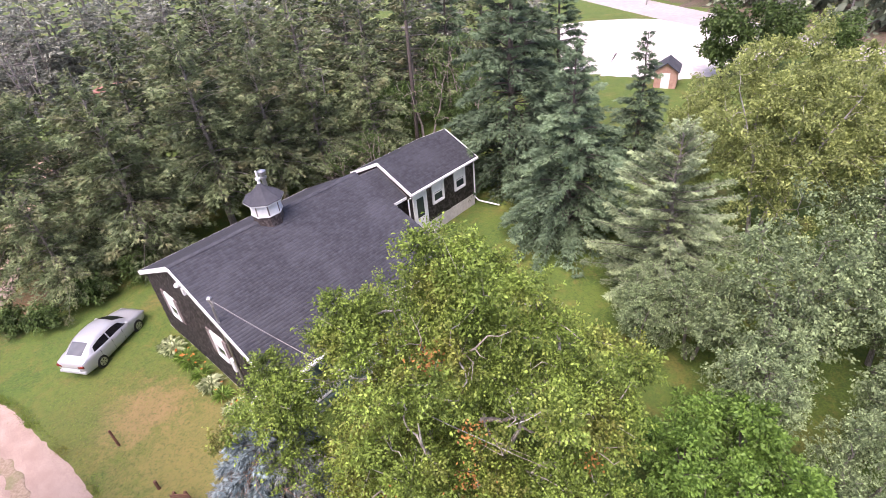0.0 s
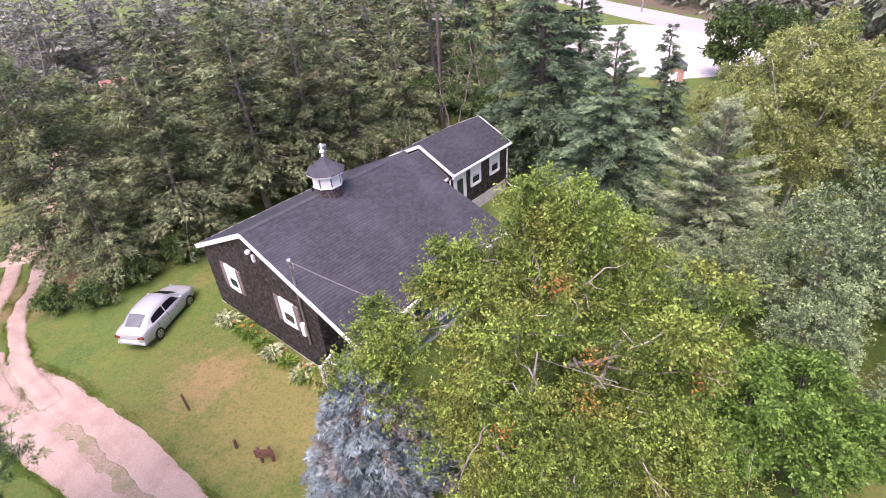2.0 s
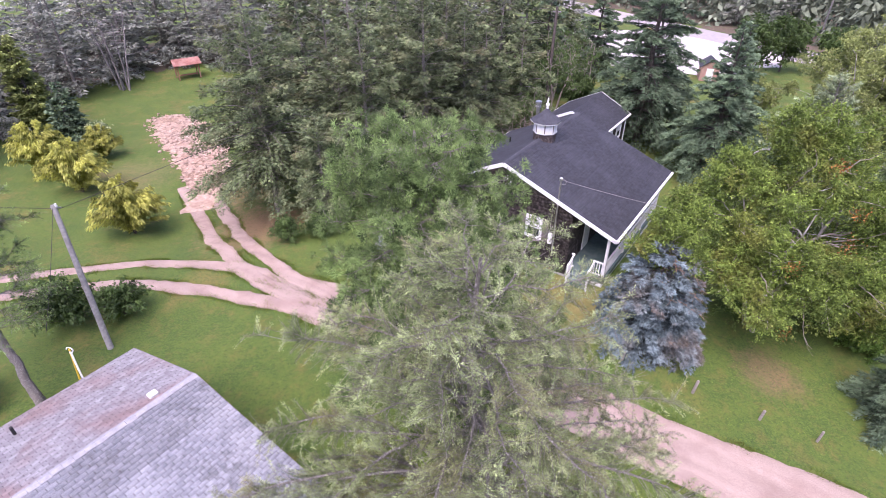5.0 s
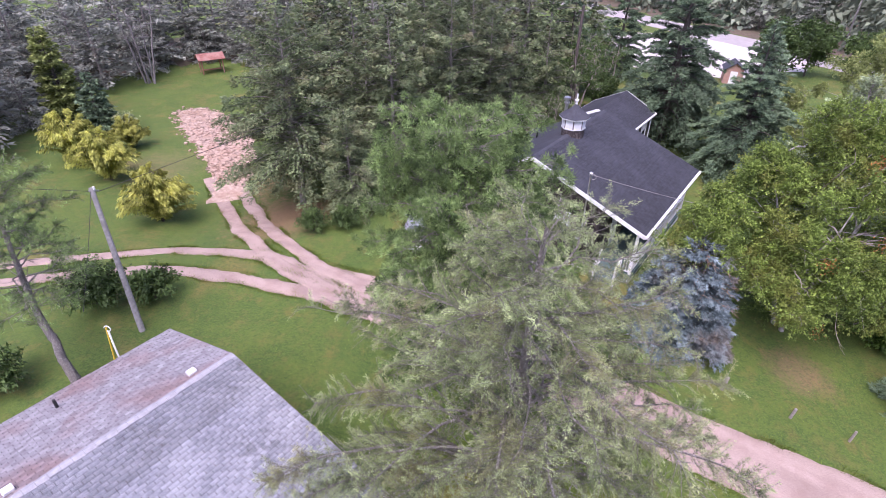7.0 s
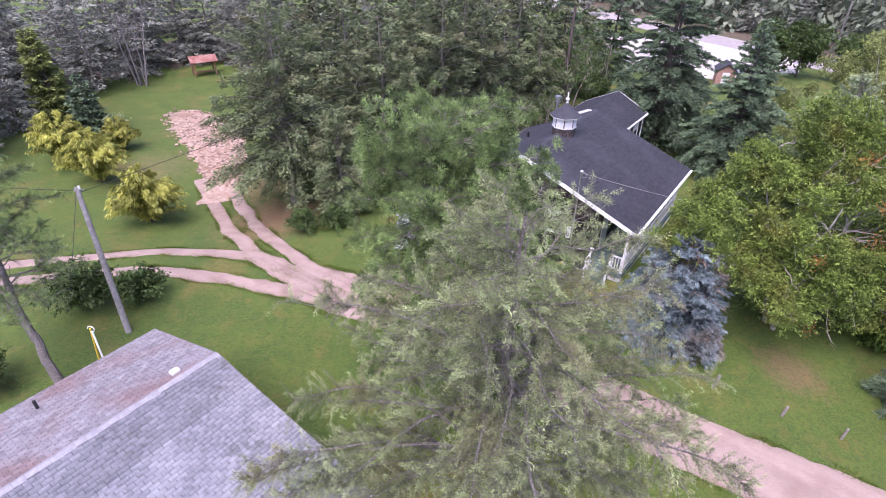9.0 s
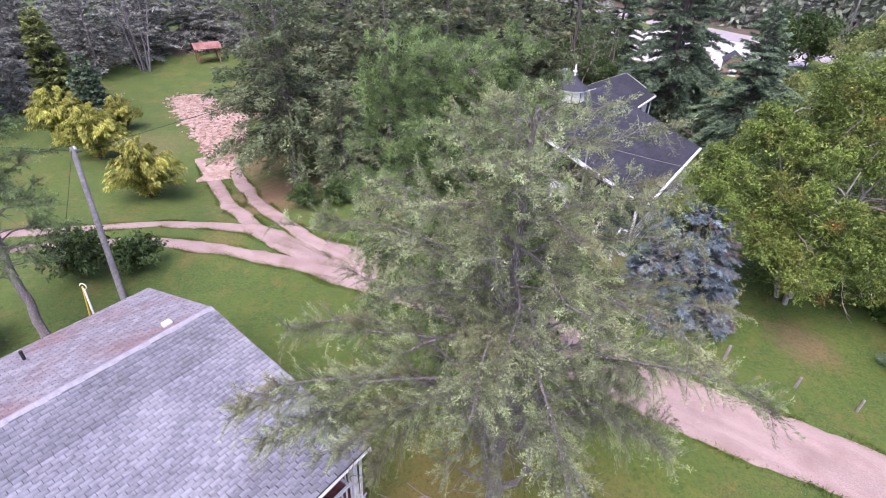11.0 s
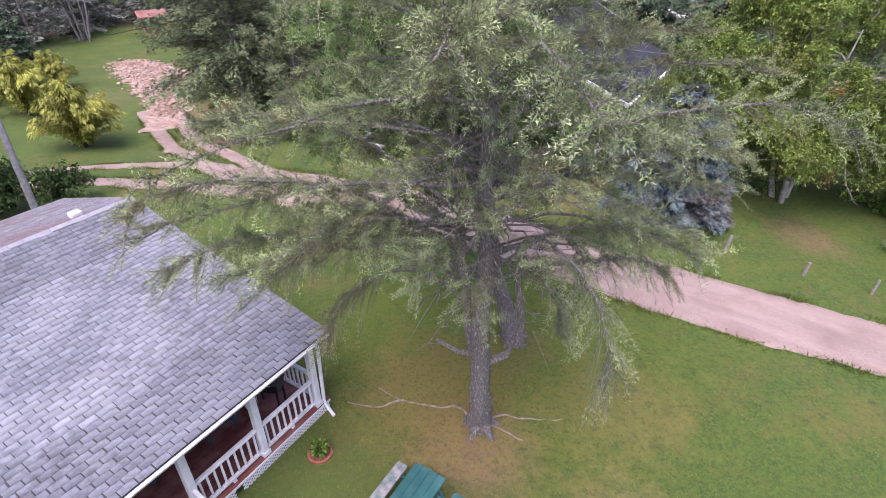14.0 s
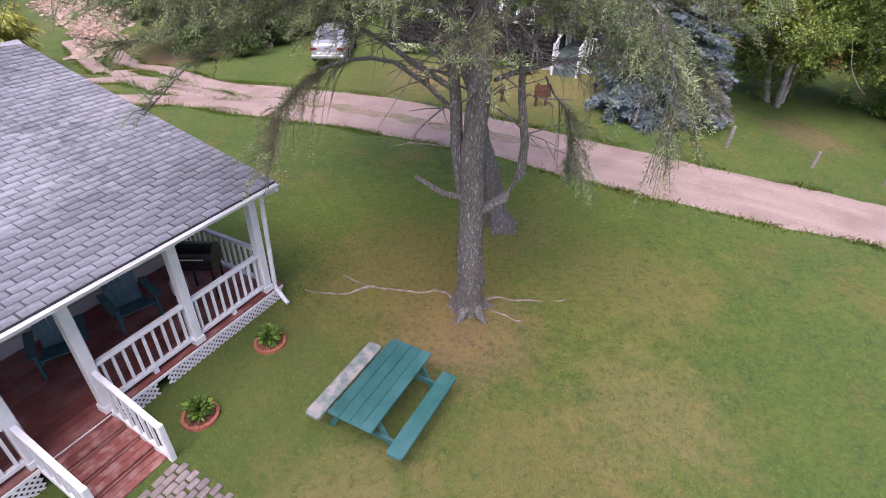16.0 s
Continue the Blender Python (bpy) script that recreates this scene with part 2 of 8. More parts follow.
def lawn_material():
    """Mown summer grass: greens with burnt straw patches, bare earth and painted shade."""
    m = bpy.data.materials.new("lawn")
    m.use_nodes = True
    t = m.node_tree
    n, link = t.nodes, t.links.new
    b = n["Principled BSDF"]
    b.inputs["Roughness"].default_value = 0.9
    co = n.new("ShaderNodeTexCoord")

    def noise_at(scale, detail=6.0, rough=0.6):
        x = n.new("ShaderNodeTexNoise")
        x.inputs["Scale"].default_value, x.inputs["Detail"].default_value, x.inputs["Roughness"].default_value = scale, detail, rough
        link(co.outputs["Object"], x.inputs["Vector"])
        return x.outputs["Fac"]

    def step(value, lo, hi, top=1.0):
        x = n.new("ShaderNodeMapRange")
        x.inputs["From Min"].default_value, x.inputs["From Max"].default_value, x.inputs["To Max"].default_value = lo, hi, top
        link(value, x.inputs["Value"])
        return x.outputs["Result"]

    def mixed(f, a, c):
        x = n.new("ShaderNodeMix")
        x.data_type = "RGBA"
        link(f, x.inputs["Factor"])
        if isinstance(a, tuple):
            x.inputs["A"].default_value = (*a, 1)
        else:
            link(a, x.inputs["A"])
        x.inputs["B"].default_value = (*c, 1)
        return x.outputs["Result"]

    col = mixed(step(noise_at(14.0), 0.3, 0.7), (0.022, 0.06, 0.006), (0.1, 0.158, 0.02))
    col = mixed(step(noise_at(0.5), 0.40, 0.60, 0.55), col, (0.098, 0.142, 0.017))
    col = mixed(step(noise_at(0.3, 8.0, 0.7), 0.53, 0.66, 0.42), col, (0.25, 0.15, 0.055))
    col = mixed(step(noise_at(0.85, 9.0, 0.75), 0.54, 0.66, 0.42), col, (0.22, 0.135, 0.045))
    # burnt and littered places: under the old larches, the house front, beneath the pines; also shade painted as grass
    # tone
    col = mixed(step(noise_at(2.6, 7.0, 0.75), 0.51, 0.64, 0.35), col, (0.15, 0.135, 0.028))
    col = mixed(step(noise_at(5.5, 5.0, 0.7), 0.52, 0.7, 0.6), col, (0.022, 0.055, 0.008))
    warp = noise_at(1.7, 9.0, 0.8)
    # dark greens by porch and table paint shade; bright greens offset larch shade
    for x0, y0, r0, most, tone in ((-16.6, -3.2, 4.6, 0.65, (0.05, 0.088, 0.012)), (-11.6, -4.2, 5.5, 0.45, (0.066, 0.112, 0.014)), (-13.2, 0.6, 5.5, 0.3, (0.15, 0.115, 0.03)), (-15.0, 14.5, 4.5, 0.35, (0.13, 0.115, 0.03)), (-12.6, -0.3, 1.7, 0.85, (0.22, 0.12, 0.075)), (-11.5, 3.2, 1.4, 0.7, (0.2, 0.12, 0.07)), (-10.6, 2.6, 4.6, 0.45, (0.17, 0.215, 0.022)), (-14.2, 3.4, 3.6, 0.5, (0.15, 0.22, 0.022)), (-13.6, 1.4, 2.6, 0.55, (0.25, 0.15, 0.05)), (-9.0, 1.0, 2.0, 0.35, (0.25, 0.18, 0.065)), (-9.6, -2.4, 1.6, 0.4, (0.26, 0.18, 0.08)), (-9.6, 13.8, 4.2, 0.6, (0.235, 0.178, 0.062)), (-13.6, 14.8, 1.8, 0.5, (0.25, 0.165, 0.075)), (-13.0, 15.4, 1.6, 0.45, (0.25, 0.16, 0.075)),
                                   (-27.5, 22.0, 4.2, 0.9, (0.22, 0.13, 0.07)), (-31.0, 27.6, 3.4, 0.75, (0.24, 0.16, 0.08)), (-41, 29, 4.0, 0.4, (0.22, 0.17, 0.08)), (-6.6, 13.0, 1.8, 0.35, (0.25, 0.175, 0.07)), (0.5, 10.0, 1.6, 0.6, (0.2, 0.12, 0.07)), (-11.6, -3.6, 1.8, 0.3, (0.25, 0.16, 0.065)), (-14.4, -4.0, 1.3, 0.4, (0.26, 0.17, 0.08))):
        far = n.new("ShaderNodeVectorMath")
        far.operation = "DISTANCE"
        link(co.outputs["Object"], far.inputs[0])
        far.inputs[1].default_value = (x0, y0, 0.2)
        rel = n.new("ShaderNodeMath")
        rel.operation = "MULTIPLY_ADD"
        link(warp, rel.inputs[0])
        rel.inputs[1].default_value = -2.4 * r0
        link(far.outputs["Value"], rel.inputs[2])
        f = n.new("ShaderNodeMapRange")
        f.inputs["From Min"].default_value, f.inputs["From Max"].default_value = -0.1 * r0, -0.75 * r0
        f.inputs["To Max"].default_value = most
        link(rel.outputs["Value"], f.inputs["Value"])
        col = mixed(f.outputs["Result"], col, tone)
    col = mixed(step(noise_at(8.0, 6.0, 0.75), 0.5, 0.64, 0.6), col, (0.03, 0.066, 0.01))
    col = mixed(step(noise_at(60.0, 3.0), 0.5, 0.8, 0.4), col, (0.15, 0.14, 0.04))
    link(col, b.inputs["Base Color"])
    bp = n.new("ShaderNodeBump")
    bp.inputs["Strength"].default_value, bp.inputs["Distance"].default_value = 0.6, 0.05
    link(noise_at(45.0, 4.0), bp.inputs["Height"])
    link(bp.outputs["Normal"], b.inputs["Normal"])
    return m


def lane_material():
    """Packed pinkish dirt: grit, faint streaks along the way, damp brown places."""
    m = surf("red_dirt", (0.28, 0.204, 0.17), (0.39, 0.298, 0.252), 24.0, 0.95, (0.23, 0.155, 0.128), 0.9, 0.55, 0.3, 40)
    t = m.node_tree
    n, link = t.nodes, t.links.new
    b = n["Principled BSDF"]
    base = b.inputs["Base Color"].links[0].from_socket
    co = n.new("ShaderNodeTexCoord")
    turn = n.new("ShaderNodeMapping")
    turn.inputs["Rotation"].default_value = (0, 0, radians(27))
    link(co.outputs["Object"], turn.inputs["Vector"])
    pull = n.new("ShaderNodeMapping")
    pull.inputs["Scale"].default_value = (0.1, 1.5, 1.0)
    link(turn.outputs["Vector"], pull.inputs["Vector"])
    streak = n.new("ShaderNodeTexNoise")
    streak.inputs["Scale"].default_value, streak.inputs["Detail"].default_value = 1.3, 5.0
    link(pull.outputs["Vector"], streak.inputs["Vector"])
    r = n.new("ShaderNodeMapRange")
    r.inputs["From Min"].default_value, r.inputs["From Max"].default_value = 0.36, 0.64
    r.inputs["To Min"].default_value, r.inputs["To Max"].default_value = 0.9, 1.08
    link(streak.outputs["Fac"], r.inputs["Value"])
    hsv = n.new("ShaderNodeHueSaturation")
    link(r.outputs["Result"], hsv.inputs["Value"])
    link(base, hsv.inputs["Color"])
    link(hsv.outputs["Color"], b.inputs["Base Color"])
    return m


def bark_material():
    """Grey scaly bark: upright plates with dark cracks between them, mossy tints."""
    m = bpy.data.materials.new("grey_bark")
    m.use_nodes = True
    t = m.node_tree
    n, link = t.nodes, t.links.new
    b = n["Principled BSDF"]
    b.inputs["Roughness"].default_value = 0.95
    co = n.new("ShaderNodeTexCoord")
    long = n.new("ShaderNodeMapping")
    long.inputs["Scale"].default_value = (1.0, 1.0, 0.3)
    link(co.outputs["Object"], long.inputs["Vector"])
    plates = n.new("ShaderNodeTexVoronoi")
    plates.feature = "DISTANCE_TO_EDGE"
    plates.inputs["Scale"].default_value = 24.0
    wob = n.new("ShaderNodeTexNoise")
    wob.inputs["Scale"].default_value, wob.inputs["Detail"].default_value = 12.0, 6.0
    link(long.outputs["Vector"], wob.inputs["Vector"])
    add = n.new("ShaderNodeVectorMath")
    add.operation = "MULTIPLY_ADD"
    link(wob.outputs["Color"], add.inputs[0])
    add.inputs[1].default_value = (0.16, 0.16, 0.16)
    link(long.outputs["Vector"], add.inputs[2])
    link(add.outputs["Vector"], plates.inputs["Vector"])
    crack = n.new("ShaderNodeMapRange")
    crack.inputs["From Max"].default_value = 0.4
    link(plates.outputs["Distance"], crack.inputs["Value"])
    grain = n.new("ShaderNodeTexNoise")
    grain.inputs["Scale"].default_value, grain.inputs["Detail"].default_value = 26.0, 7.0
    link(long.outputs["Vector"], grain.inputs["Vector"])
    ramp = n.new("ShaderNodeValToRGB")
    ramp.color_ramp.elements[0].position, ramp.color_ramp.elements[1].position = 0.3, 0.7
    ramp.color_ramp.elements[0].color, ramp.color_ramp.elements[1].color = (0.21, 0.19, 0.172, 1), (0.58, 0.55, 0.515, 1)
    link(grain.outputs["Fac"], ramp.inputs["Fac"])
    dark = n.new("ShaderNodeMix")
    dark.data_type = "RGBA"
    link(crack.outputs["Result"], dark.inputs["Factor"])
    dark.inputs["A"].default_value = (0.15, 0.132, 0.12, 1)
    link(ramp.outputs["Color"], dark.inputs["B"])
    moss = n.new("ShaderNodeTexNoise")
    moss.inputs["Scale"].default_value = 1.6
    link(co.outputs["Object"], moss.inputs["Vector"])
    mr = n.new("ShaderNodeMapRange")
    mr.inputs["From Min"].default_value, mr.inputs["From Max"].default_value, mr.inputs["To Max"].default_value = 0.55, 0.75, 0.5
    link(moss.outputs["Fac"], mr.inputs["Value"])
    green = n.new("ShaderNodeMix")
    green.data_type = "RGBA"
    link(mr.outputs["Result"], green.inputs["Factor"])
    link(dark.outputs["Result"], green.inputs["A"])
    green.inputs["B"].default_value = (0.15, 0.16, 0.115, 1)
    link(green.outputs["Result"], b.inputs["Base Color"])
    high = n.new("ShaderNodeMath")
    high.operation = "ADD"
    link(crack.outputs["Result"], high.inputs[0])
    link(grain.outputs["Fac"], high.inputs[1])
    bp = n.new("ShaderNodeBump")
    bp.inputs["Strength"].default_value, bp.inputs["Distance"].default_value = 0.9, 0.035
    link(high.outputs["Value"], bp.inputs["Height"])
    link(bp.outputs["Normal"], b.inputs["Normal"])
    return m


def glass_material():
    m = bpy.data.materials.new("window_glass")
    m.use_nodes = True
    b = m.node_tree.nodes["Principled BSDF"]
    b.inputs["Base Color"].default_value = (0.03, 0.04, 0.045, 1)
    b.inputs["Roughness"].default_value = 0.05
    b.inputs["IOR"].default_value = 1.5
    return m


LAWN = lawn_material()
DIRT = lane_material()
RUBBLE = surf("brick_rubble", (0.27, 0.185, 0.14), (0.45, 0.345, 0.275), 3.0, 0.95, (0.3, 0.19, 0.135), 0.8, 0.6, 0.5, 20, island=0.3)
DIRT_BROWN = surf("brown_centre_dirt", (0.2, 0.15, 0.105), (0.31, 0.24, 0.18), 11.0, 0.95, (0.13, 0.15, 0.05), 1.6, 0.6, 0.4, 30)
LITTER = surf("needle_litter", (0.07, 0.05, 0.036), (0.15, 0.11, 0.08), 4.0, 0.95, (0.08, 0.085, 0.035), 0.5, 0.6, 0.5, 12)
GRAVEL = surf("pale_gravel", (0.46, 0.42, 0.4), (0.6, 0.56, 0.54), 2.0, 0.95, (0.4, 0.35, 0.34), 0.08, 0.5, 0.2, 8)
ASPHALT = surf("old_asphalt", (0.3, 0.27, 0.27), (0.38, 0.34, 0.33), 2.0, 0.9, (0.25, 0.23, 0.23), 0.1, 0.5, 0.2, 8)
DARK_ROOF = surf("dark_asphalt_shingle", (0.028, 0.029, 0.038), (0.052, 0.053, 0.066), 5.0, 0.85, (0.064, 0.066, 0.08), 0.5, 0.6, 0.4, 30, island=0.13)
GREY_ROOF = surf("weathered_grey_shingle", (0.15, 0.155, 0.178), (0.23, 0.236, 0.262), 6.0, 0.9, (0.31, 0.315, 0.338), 0.45, 0.6, 0.4, 35, island=0.14, per_object=0.16)
GREY_JOINT = surf("shingle_underlay", (0.05, 0.048, 0.05), (0.08, 0.075, 0.08), 5.0, 0.95, bump=0.2)
MOSSY_ROOF = surf("reddish_worn_shingle", (0.22, 0.2, 0.21), (0.34, 0.325, 0.34), 5.0, 0.9, (0.24, 0.14, 0.125), 0.5, 0.65, 0.4, 35, island=0.16)
SHAKE = surf("dark_cedar_shake", (0.022, 0.016, 0.016), (0.05, 0.038, 0.037), 9.0, 0.9, (0.19, 0.16, 0.157), 7.0, 0.5, 0.5, 25, island=0.35)
WHITE = surf("white_paint", (0.66, 0.66, 0.67), (0.8, 0.8, 0.8), 6.0, 0.55, (0.55, 0.53, 0.52), 1.5, 0.35, 0.1, 30)
SIDING = surf("beige_siding", (0.52, 0.47, 0.44), (0.6, 0.55, 0.52), 4.0, 0.8, (0.44, 0.4, 0.37), 1.0, 0.4, 0.1)
CEMENT = surf("foundation_cement", (0.42, 0.40, 0.37), (0.55, 0.53, 0.5), 5.0, 0.9, (0.33, 0.31, 0.29), 0.8, 0.5, 0.3)
DECK_RED = surf("worn_red_deck_paint", (0.16, 0.045, 0.036), (0.23, 0.07, 0.057), 5.0, 0.6, (0.34, 0.17, 0.15), 2.2, 0.6, 0.15, 40, per_object=0.12)
DECK_GREEN = surf("grey_green_deck_paint", (0.07, 0.115, 0.11), (0.11, 0.165, 0.155), 5.0, 0.7, (0.2, 0.22, 0.21), 1.8, 0.4, 0.2)
STEP_RED = surf("red_steps_worn_bare", (0.15, 0.042, 0.034), (0.22, 0.07, 0.057), 5.0, 0.6, (0.42, 0.28, 0.25), 6.5, 0.45, 0.15, 40, per_object=0.15)
TEAL = surf("teal_table_paint", (0.014, 0.078, 0.072), (0.027, 0.115, 0.107), 5.0, 0.55, (0.055, 0.15, 0.15), 1.6, 0.6, 0.15, 35, per_object=0.1)
TEAL_PEEL = surf("peeling_teal_paint", (0.07, 0.13, 0.125), (0.22, 0.225, 0.215), 9.0, 0.7, (0.31, 0.285, 0.27), 6.0, 0.85, 0.3, 30)
TEAL_DARK = surf("dark_teal_chair_paint", (0.03, 0.085, 0.10), (0.05, 0.12, 0.14), 6.0, 0.5, bump=0.1)
BLACK = surf("black_enamel", (0.006, 0.006, 0.007), (0.014, 0.014, 0.015), 6.0, 0.35, bump=0.05)
STEEL = surf("brushed_steel", (0.4, 0.4, 0.41), (0.55, 0.55, 0.56), 12.0, 0.35, metal=0.9, bump=0.05)
WICKER = surf("pale_wicker", (0.3, 0.26, 0.24), (0.45, 0.4, 0.37), 30.0, 0.8, bump=0.6, bump_scale=90)
MAT_RUBBER = surf("black_door_mat", (0.008, 0.008, 0.009), (0.02, 0.02, 0.02), 30.0, 0.95, bump=0.4)
TERRACOTTA = surf("terracotta_ring", (0.24, 0.075, 0.045), (0.34, 0.12, 0.075), 8.0, 0.85, bump=0.3)
MULCH = surf("red_brown_mulch", (0.10, 0.035, 0.022), (0.2, 0.08, 0.05), 25.0, 0.95, bump=0.8, bump_scale=50)
STONE = surf("grey_flagstone", (0.14, 0.115, 0.11), (0.25, 0.215, 0.205), 6.0, 0.9, (0.25, 0.2, 0.185), 1.5, 0.5, 0.4, per_object=0.2)
BARK = bark_material()
BARK_DARK = surf("dark_bark", (0.05, 0.04, 0.035), (0.12, 0.1, 0.09), 8.0, 0.95, bump=0.9, bump_scale=14)
BARK_PALE = surf("pale_birch_bark", (0.27, 0.25, 0.225), (0.5, 0.48, 0.45), 5.0, 0.8, (0.16, 0.13, 0.11), 3.0, 0.7, 0.4)
GREYWOOD = surf("grey_bare_wood", (0.16, 0.145, 0.14), (0.27, 0.25, 0.245), 7.0, 0.95, (0.1, 0.09, 0.085), 1.5, 0.5, 0.5)
DEADWOOD = surf("bleached_dead_wood", (0.22, 0.18, 0.155), (0.36, 0.32, 0.29), 9.0, 0.95, bump=0.5)
BROWNTWIG = surf("dry_brown_twigs", (0.15, 0.09, 0.06), (0.32, 0.22, 0.16), 9.0, 0.95, bump=0.3)
ROOT = surf("root_wood", (0.2, 0.15, 0.11), (0.36, 0.3, 0.25), 9.0, 0.95, (0.12, 0.09, 0.06), 2.0, 0.6, 0.5)
POLEWOOD = surf("weathered_pole_wood", (0.20, 0.19, 0.185), (0.32, 0.31, 0.3), 7.0, 0.9, (0.15, 0.135, 0.125), 1.5, 0.4, 0.4)
POSTWOOD = surf("grey_post_wood", (0.2, 0.175, 0.15), (0.3, 0.27, 0.245), 9.0, 0.9, (0.12, 0.09, 0.07), 2.0, 0.5, 0.4)
RUSTY = surf("rusty_brown_wood", (0.09, 0.04, 0.025), (0.17, 0.085, 0.055), 8.0, 0.9, bump=0.4)
CAR_PAINT = surf("silver_car_paint", (0.36, 0.37, 0.39), (0.41, 0.42, 0.44), 40.0, 0.32, metal=0.25, bump=0.0, coat=0.6)
# sky's reflection in the rear window, put into a paler base colour
REAR_GLASS = surf("sky_reflection_glass", (0.09, 0.095, 0.105), (0.12, 0.125, 0.135), 3.0, 0.1, bump=0.0)
CAR_GLASS = surf("dark_car_glass", (0.01, 0.011, 0.013), (0.014, 0.015, 0.018), 3.0, 0.08, bump=0.0)
TYRE = surf("tyre_rubber", (0.012, 0.012, 0.012), (0.022, 0.022, 0.022), 20.0, 0.9, bump=0.2)
PETAL = surf("orange_petal", (0.55, 0.15, 0.03), (0.7, 0.24, 0.06), 20.0, 0.6, bump=0.0)
RED_LENS = surf("red_lamp_lens", (0.14, 0.015, 0.012), (0.2, 0.03, 0.025), 20.0, 0.2, bump=0.0)
BRICK_RED = surf("salmon_board_wall", (0.33, 0.19, 0.15), (0.42, 0.25, 0.2), 3.0, 0.85, (0.62, 0.42, 0.34), 0.8, 0.4, 0.2)
RED_ROOF = surf("faded_red_boards", (0.2, 0.07, 0.055), (0.3, 0.13, 0.1), 5.0, 0.8, (0.4, 0.26, 0.22), 1.0, 0.5, 0.2)
CABLE = surf("black_cable", (0.02, 0.02, 0.02), (0.03, 0.03, 0.03), 20.0, 0.6, bump=0.0)
YELLOW = surf("yellow_guy_guard", (0.6, 0.42, 0.03), (0.7, 0.5, 0.05), 10.0, 0.5, bump=0.0)
GLASS = glass_material()
# near-black fill painted for the shade in hollows and gaps; also seams
DARK_IN = surf("dark_gap_fill", (0.01, 0.009, 0.008), (0.02, 0.018, 0.017), 3.0, 0.95, bump=0.0)

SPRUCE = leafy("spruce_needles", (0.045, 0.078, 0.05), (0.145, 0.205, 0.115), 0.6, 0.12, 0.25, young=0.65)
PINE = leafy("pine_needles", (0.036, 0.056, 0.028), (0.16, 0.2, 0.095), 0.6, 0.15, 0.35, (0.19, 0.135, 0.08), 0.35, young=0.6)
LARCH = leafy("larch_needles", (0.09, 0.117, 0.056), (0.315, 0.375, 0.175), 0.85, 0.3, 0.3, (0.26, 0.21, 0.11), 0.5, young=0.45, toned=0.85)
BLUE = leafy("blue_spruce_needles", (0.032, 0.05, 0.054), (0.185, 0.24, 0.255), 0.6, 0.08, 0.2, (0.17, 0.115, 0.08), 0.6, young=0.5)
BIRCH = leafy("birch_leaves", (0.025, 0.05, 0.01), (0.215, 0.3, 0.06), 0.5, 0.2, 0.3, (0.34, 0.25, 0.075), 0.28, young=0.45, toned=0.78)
MAPLE = leafy("maple_leaves", (0.06, 0.135, 0.025), (0.22, 0.36, 0.075), 0.45, 0.35, 0.2)
WILLOW = leafy("willow_leaves", (0.1, 0.145, 0.075), (0.26, 0.335, 0.165), 0.7, 0.25, 0.3, young=0.45)
SOFT = leafy("soft_larch_needles", (0.1, 0.14, 0.08), (0.34, 0.41, 0.23), 0.8, 0.25, 0.2, young=0.5)
# far needles and leaves paled and greyed: distance haze put into the colour
FARPINE = leafy("hazed_green_needles", (0.17, 0.185, 0.16), (0.37, 0.385, 0.32), 0.6, 0.2, 0.3)
FARWOOD = leafy("hazed_far_leaves", (0.09, 0.12, 0.085), (0.25, 0.29, 0.2), 0.6, 0.15, 0.4)
FARLEAF = leafy("aspen_leaves", (0.11, 0.15, 0.045), (0.36, 0.415, 0.14), 0.5, 0.3, 0.3)
DULLEAF = leafy("dark_shrub_leaves", (0.035, 0.07, 0.02), (0.11, 0.17, 0.05), 0.5, 0.25, 0.25)
GOLD = leafy("golden_shrub_leaves", (0.12, 0.16, 0.02), (0.62, 0.62, 0.15), 0.5, 0.35, 0.3)
HOSTA = leafy("hosta_leaves", (0.14, 0.22, 0.05), (0.55, 0.6, 0.36), 0.45, 0.3, 0.2, toned=0)
LILY = leafy("daylily_leaves", (0.08, 0.17, 0.025), (0.2, 0.32, 0.06), 0.45, 0.3, 0.2, toned=0)
BLADE = leafy("grass_blades", (0.085, 0.15, 0.017), (0.19, 0.265, 0.042), 0.7, 0.6, 0.3, (0.24, 0.16, 0.055), 0.4, toned=0)


# ---- the land: one gently rolling sheet, the red dirt lane and its wheel tracks ----
HILLS = np.array([
    (-14, -1, 0.0), (-12.3, 0.5, 0), (-15.9, 1, 0), (-14.2, 19, 0.55), (-4.7, 9, 0.2), (-2.1, 7.5, 0), (0.2, 6.4, -0.4), (2.5, 5.9, -0.8),
    (-7.6, 11, 0.25), (-12.4, 21, 0.85), (-4.8, 14.4, 0.8), (2.3, 30.8, 0.8), (-29.3, 27.5, -1.0), (-32.7, 24.2, -1.6), (-27.9, 11.6, -0.3),
    (-46, 48, -1.8), (8, -4, -1.5), (-6, -6, -0.6), (-22, -6, -0.2), (14, 14, -1.0), (20, 40, 0.3), (-10, 36, 1.0), (0, 50, 0.8), (-22, 15, 0)])


def ground(x, y):
    x, y = np.asarray(x, float)[..., None], np.asarray(y, float)[..., None]
    w = ((x - HILLS[:, 0]) ** 2 + (y - HILLS[:, 1]) ** 2 + 6.0) ** -1.5
    return (w * HILLS[:, 2]).sum(-1) / w.sum(-1)


def gz(x, y):
    return float(ground(x, y))


def grow(lo, hi, step):
    """Even steps from lo to hi, then wider and wider out to the horizon."""
    mid = np.arange(lo, hi + step / 2, step)
    out = np.cumsum(step * 1.35 ** np.arange(1, 26))
    return np.r_[(lo - out)[::-1], mid, hi + out]


